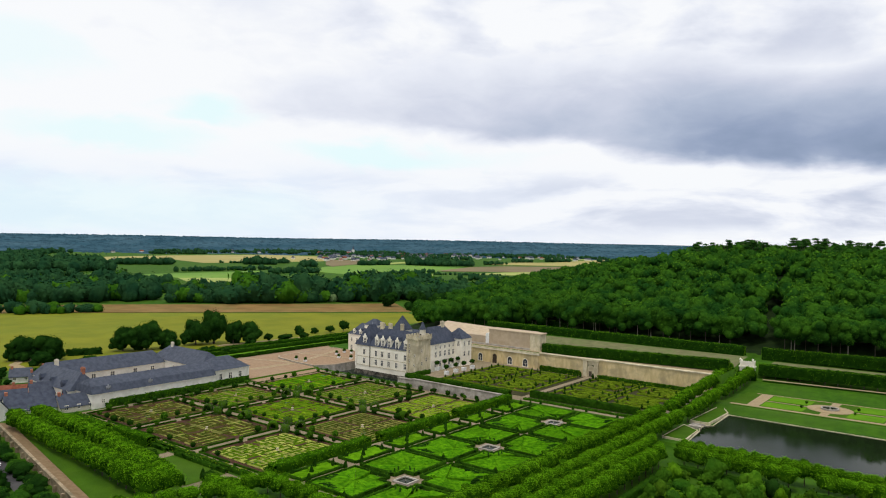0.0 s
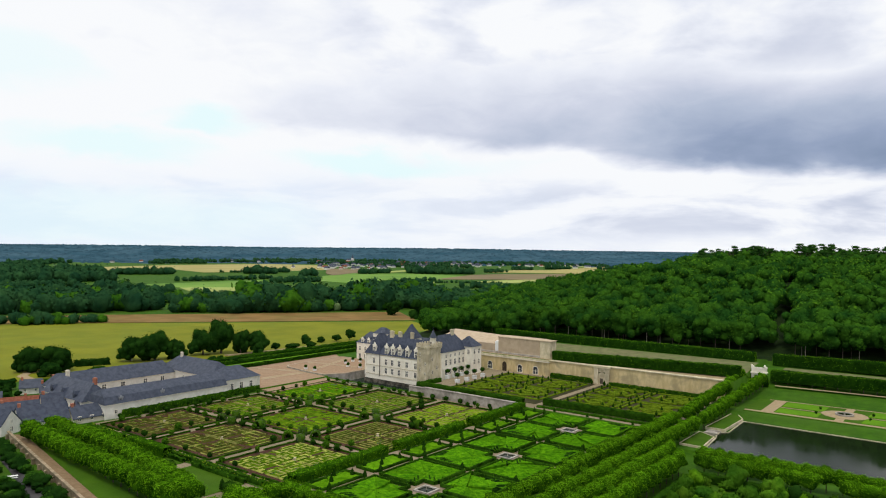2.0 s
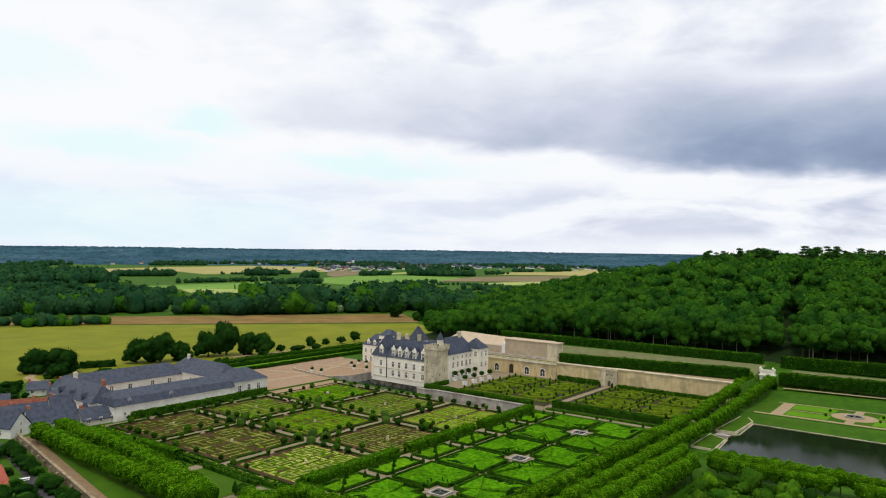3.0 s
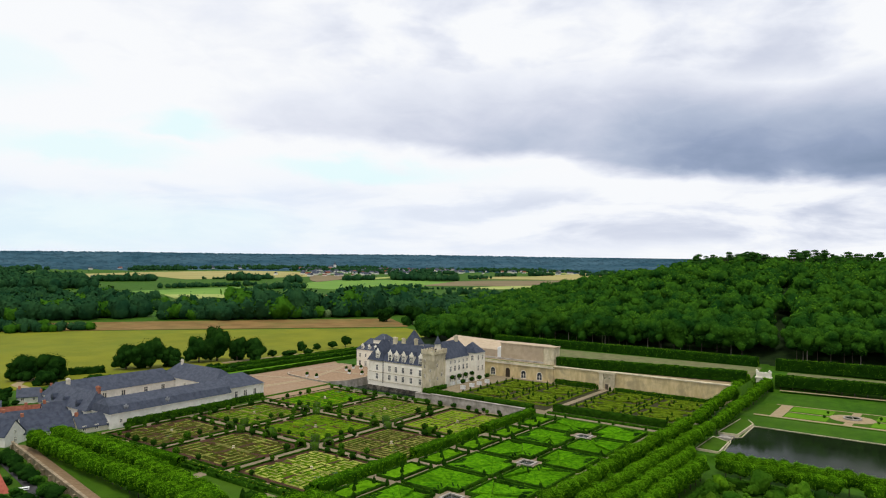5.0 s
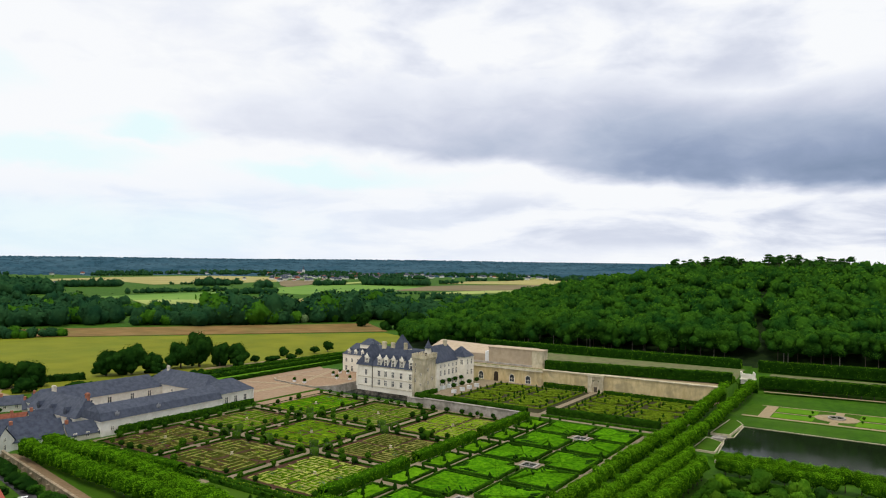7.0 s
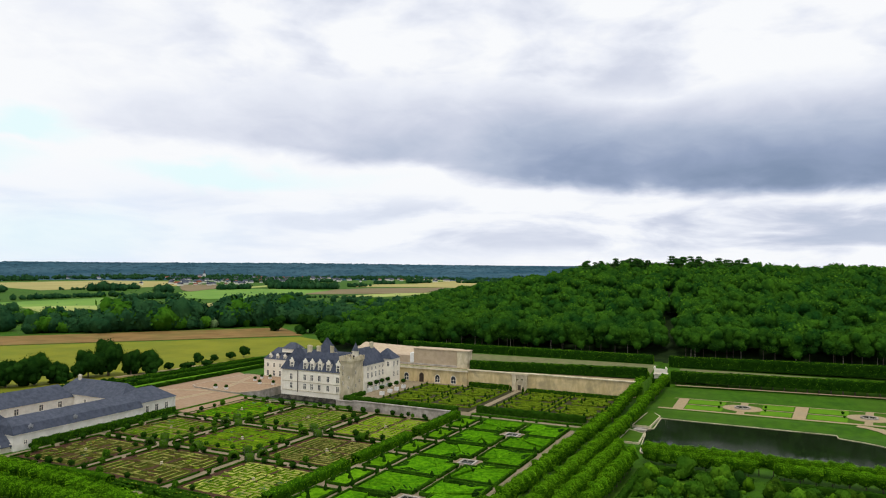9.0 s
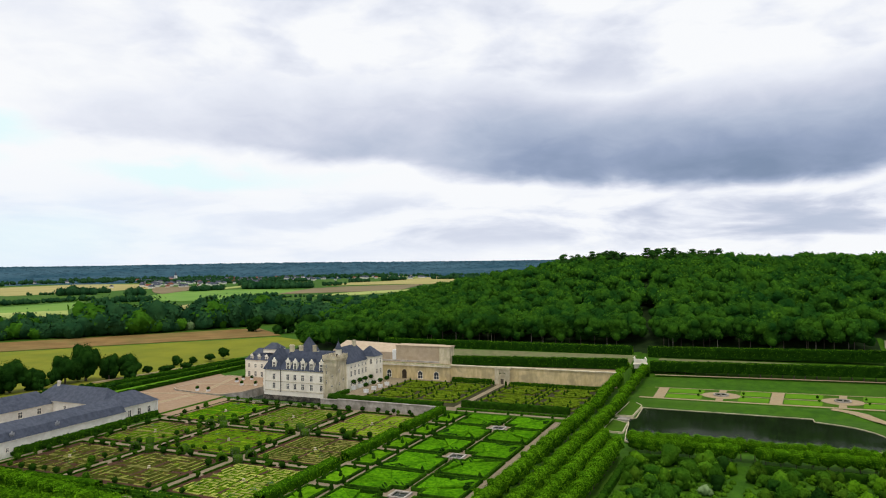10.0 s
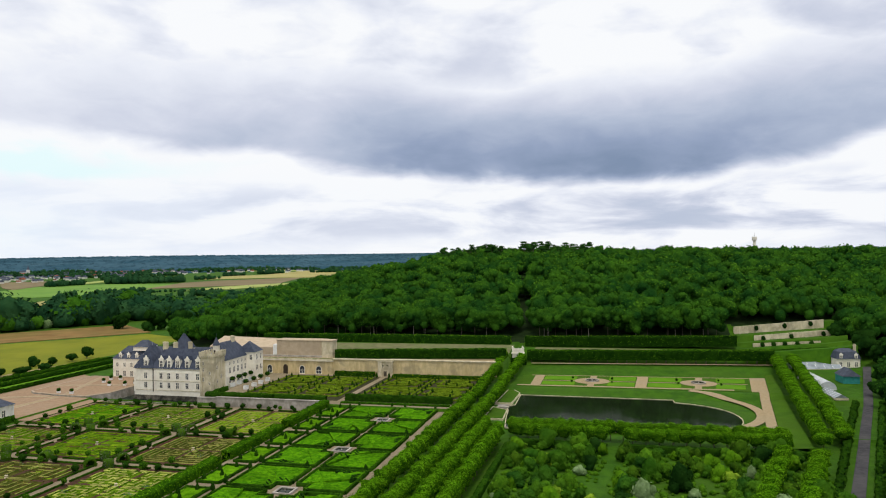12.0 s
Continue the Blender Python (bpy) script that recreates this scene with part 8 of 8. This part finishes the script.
# garden trees below the lane wall
for i in range(170):
    x = rt.uniform(-126, -30)
    y = -81 - (x + 136) * 0.175 - rt.choice((rt.uniform(3, 5), rt.uniform(9, 30), rt.uniform(9, 30)))
    if -106 < x < -91 and y < -97:
        continue
    ob = new("garden_bush", (TREE_MESH if rt.random() < 0.7 else TREE_FRESH)[i % 3])
    k = rt.uniform(1.0, 2.6)
    ob.location, ob.scale = (x, y, zat(x, y) + k * 0.7), (k * 1.2, k * 1.2, k)
    tagged(ob, "dark green garden bush below the lane wall", "shrub", "bushes below the lane wall")

# white garden table with its benches below the lane wall
tb = thing("garden_table", "long white garden table with two benches on the grass", "table", "", (-92.0, -95.9, zat(-92, -95.9)), 68)
part("tabletop", Shape().box(-1.4, -0.5, 0.69, 1.4, 0.5, 0.76), WHITE, tb)
for sy in (-0.85, 0.85):
    part("bench", Shape().box(-1.4, sy - 0.17, 0.40, 1.4, sy + 0.17, 0.46), WHITE, tb)
for sx in (-1.1, 1.1):
    part("trestle", Shape().box(sx - 0.06, -1.0, 0.34, sx + 0.06, 1.0, 0.40).box(sx - 0.06, -0.45, 0, sx + 0.06, -0.33, 0.69).box(sx - 0.06, 0.33, 0, sx + 0.06, 0.45, 0.69), WHITE, tb)

# ---------------- forecourt details ----------------
TERRACE = [(-168.0, 59.3), (-151.0, 56.9), (-138.6, 56.3), (-133.2, 64.7), (-133.2, 85.0), (-137.6, 92.0), (-137.6, 100.6), (-172.0, 100.6), (-172.0, 62.2)]
cr = thing("court_terrace", "raised pinkish gravel terrace of the forecourt with stone edges", "terrace", kind="structure")
part("masonry", Shape().prism(TERRACE, -5.5, -0.12), STONE_GREY, cr, "grey stone retaining wall in the moat")
mid = Vector((-152.5, 79.0))


def inward(p, k):
    v = mid - Vector(p)
    return tuple(Vector(p) + v.normalized() * k)


part("gravel", Shape().prism([inward(p, 1.0) for p in TERRACE], -0.3, -0.06), COURT, cr)
for i in range(len(TERRACE)):
    pa, pb = TERRACE[i], TERRACE[(i + 1) % len(TERRACE)]
    part("edge_stone", Shape().prism([pa, pb, inward(pb, 0.7), inward(pa, 0.7)], -0.2, 0.08), EDGING, cr, "pale stone edging")


def court_strip(p, q, width, lift):
    """A pale walk with a stone border on both sides."""
    p, q = Vector(p), Vector(q)
    n_ = Vector((p.y - q.y, q.x - p.x)).normalized()
    walk_ = thing("path_forecourt", "paler sandy walk with stone borders across the forecourt", "path", kind="structure")
    for a, b, m_, h_ in ((-width / 2, width / 2, SAND, 0.02), (-width / 2 - 0.3, -width / 2, EDGING, 0.06), (width / 2, width / 2 + 0.3, EDGING, 0.06)):
        poly = [p + n_ * b, p + n_ * a, q + n_ * a, q + n_ * b]
        part("gravel" if m_ is SAND else "border", Shape().prism([tuple(v) for v in poly], lift - 0.1, lift + h_), m_, walk_)


court_strip((-150.6, 58.4), (-165.0, 98.5), 1.6, -0.02)
court_strip((-170.5, 75.0), (-134.6, 82.5), 1.6, 0.05)
court_strip((-153.5, 31.0), (-152.0, 55.4), 3.0, Z_COURT + 0.08)
court_strip((-184.0, 46.0), (-155.8, 55.8), 1.8, Z_COURT + 0.14)
for x, y in ((-155.8, 60.4), (-149.2, 60.4), (-153.6, 85.4), (-155.5, 92.7), (-150.8, 93.4), (-145.3, 79.0), (-138.3, 80.6), (-137.0, 86.0)):
    ob = thing("planted_tub", "pale tub with a round dark shrub on the forecourt", "planter", "tubs on the forecourt", (x, y, -0.08))
    part("tub", Shape().box(-0.6, -0.6, 0, 0.6, 0.6, 0.9, -0.05), WHITE, ob)
    c = new("crown", BALL_D)
    c.parent, c.location, c.scale = ob, (0, 0, 1.5), (0.85, 0.85, 0.8)
for i in range(10):
    sheet("lawn_bed", [(-205 + i * 0.6, -20 + i * 7), (-199 + i * 0.6, -20 + i * 7), (-199 + i * 0.6, -14.5 + i * 7), (-205 + i * 0.6, -14.5 + i * 7)], zat(-202, 0), CROP if i % 2 else SOIL, "small market garden bed behind the stables", "garden bed", lift=0.4)

# ---------------- far villages ----------------
FAR_WALL = as_mesh("wall", Shape().box(-6, -4, -1, 6, 4, 4), PLASTER)
FAR_ROOF_S = as_mesh("roof", Shape().hip(-6, -4, 6, 4, 4, 8, 1.5, "x", True, 0.4), SLATE)
FAR_ROOF_T = as_mesh("roof", Shape().hip(-6, -4, 6, 4, 4, 8, 1.5, "x", True, 0.4), TILE)
rv = random.Random(41)
for cx, cy, n, sp in ((-1500, 1540, 44, 90), (-1390, 1300, 20, 55), (-1490, 1960, 34, 100), (-1665, 2060, 24, 90), (-1640, 520, 10, 50), (-1515, 615, 6, 25), (-2250, 1500, 18, 120), (-1200, 2050, 20, 130), (-2400, 800, 10, 120), (-1850, 1750, 20, 100)):
    for i in range(n):
        x, y = cx + rv.gauss(0, sp), cy + rv.gauss(0, sp)
        ob = thing("far_house", "small white house in a far village", "house", "houses of the far villages", (x, y, Z_VALLEY), rv.uniform(0, 180))
        k = rv.uniform(0.75, 1.35)
        for m in (FAR_WALL, FAR_ROOF_S if rv.random() < 0.85 else FAR_ROOF_T):
            c = new(m.name.split(".")[0], m)
            c.parent, c.scale = ob, (k, k, k)
ch = thing("church", "white village church with a pointed spire far off", "church", at=(-1995, 1910, Z_VALLEY))
part("nave", Shape().box(-14, -5, -1, 14, 5, 9), PLASTER, ch)
part("roof", Shape().hip(-14, -5, 14, 5, 9, 15, 2, "x", True, 0.4), SLATE, ch)
part("tower", Shape().box(14, -4, -1, 22, 4, 18), PLASTER, ch)
part("spire", Shape().frustum(18, 0, 18, 34, 4.6, 0.1, 8), SLATE, ch)
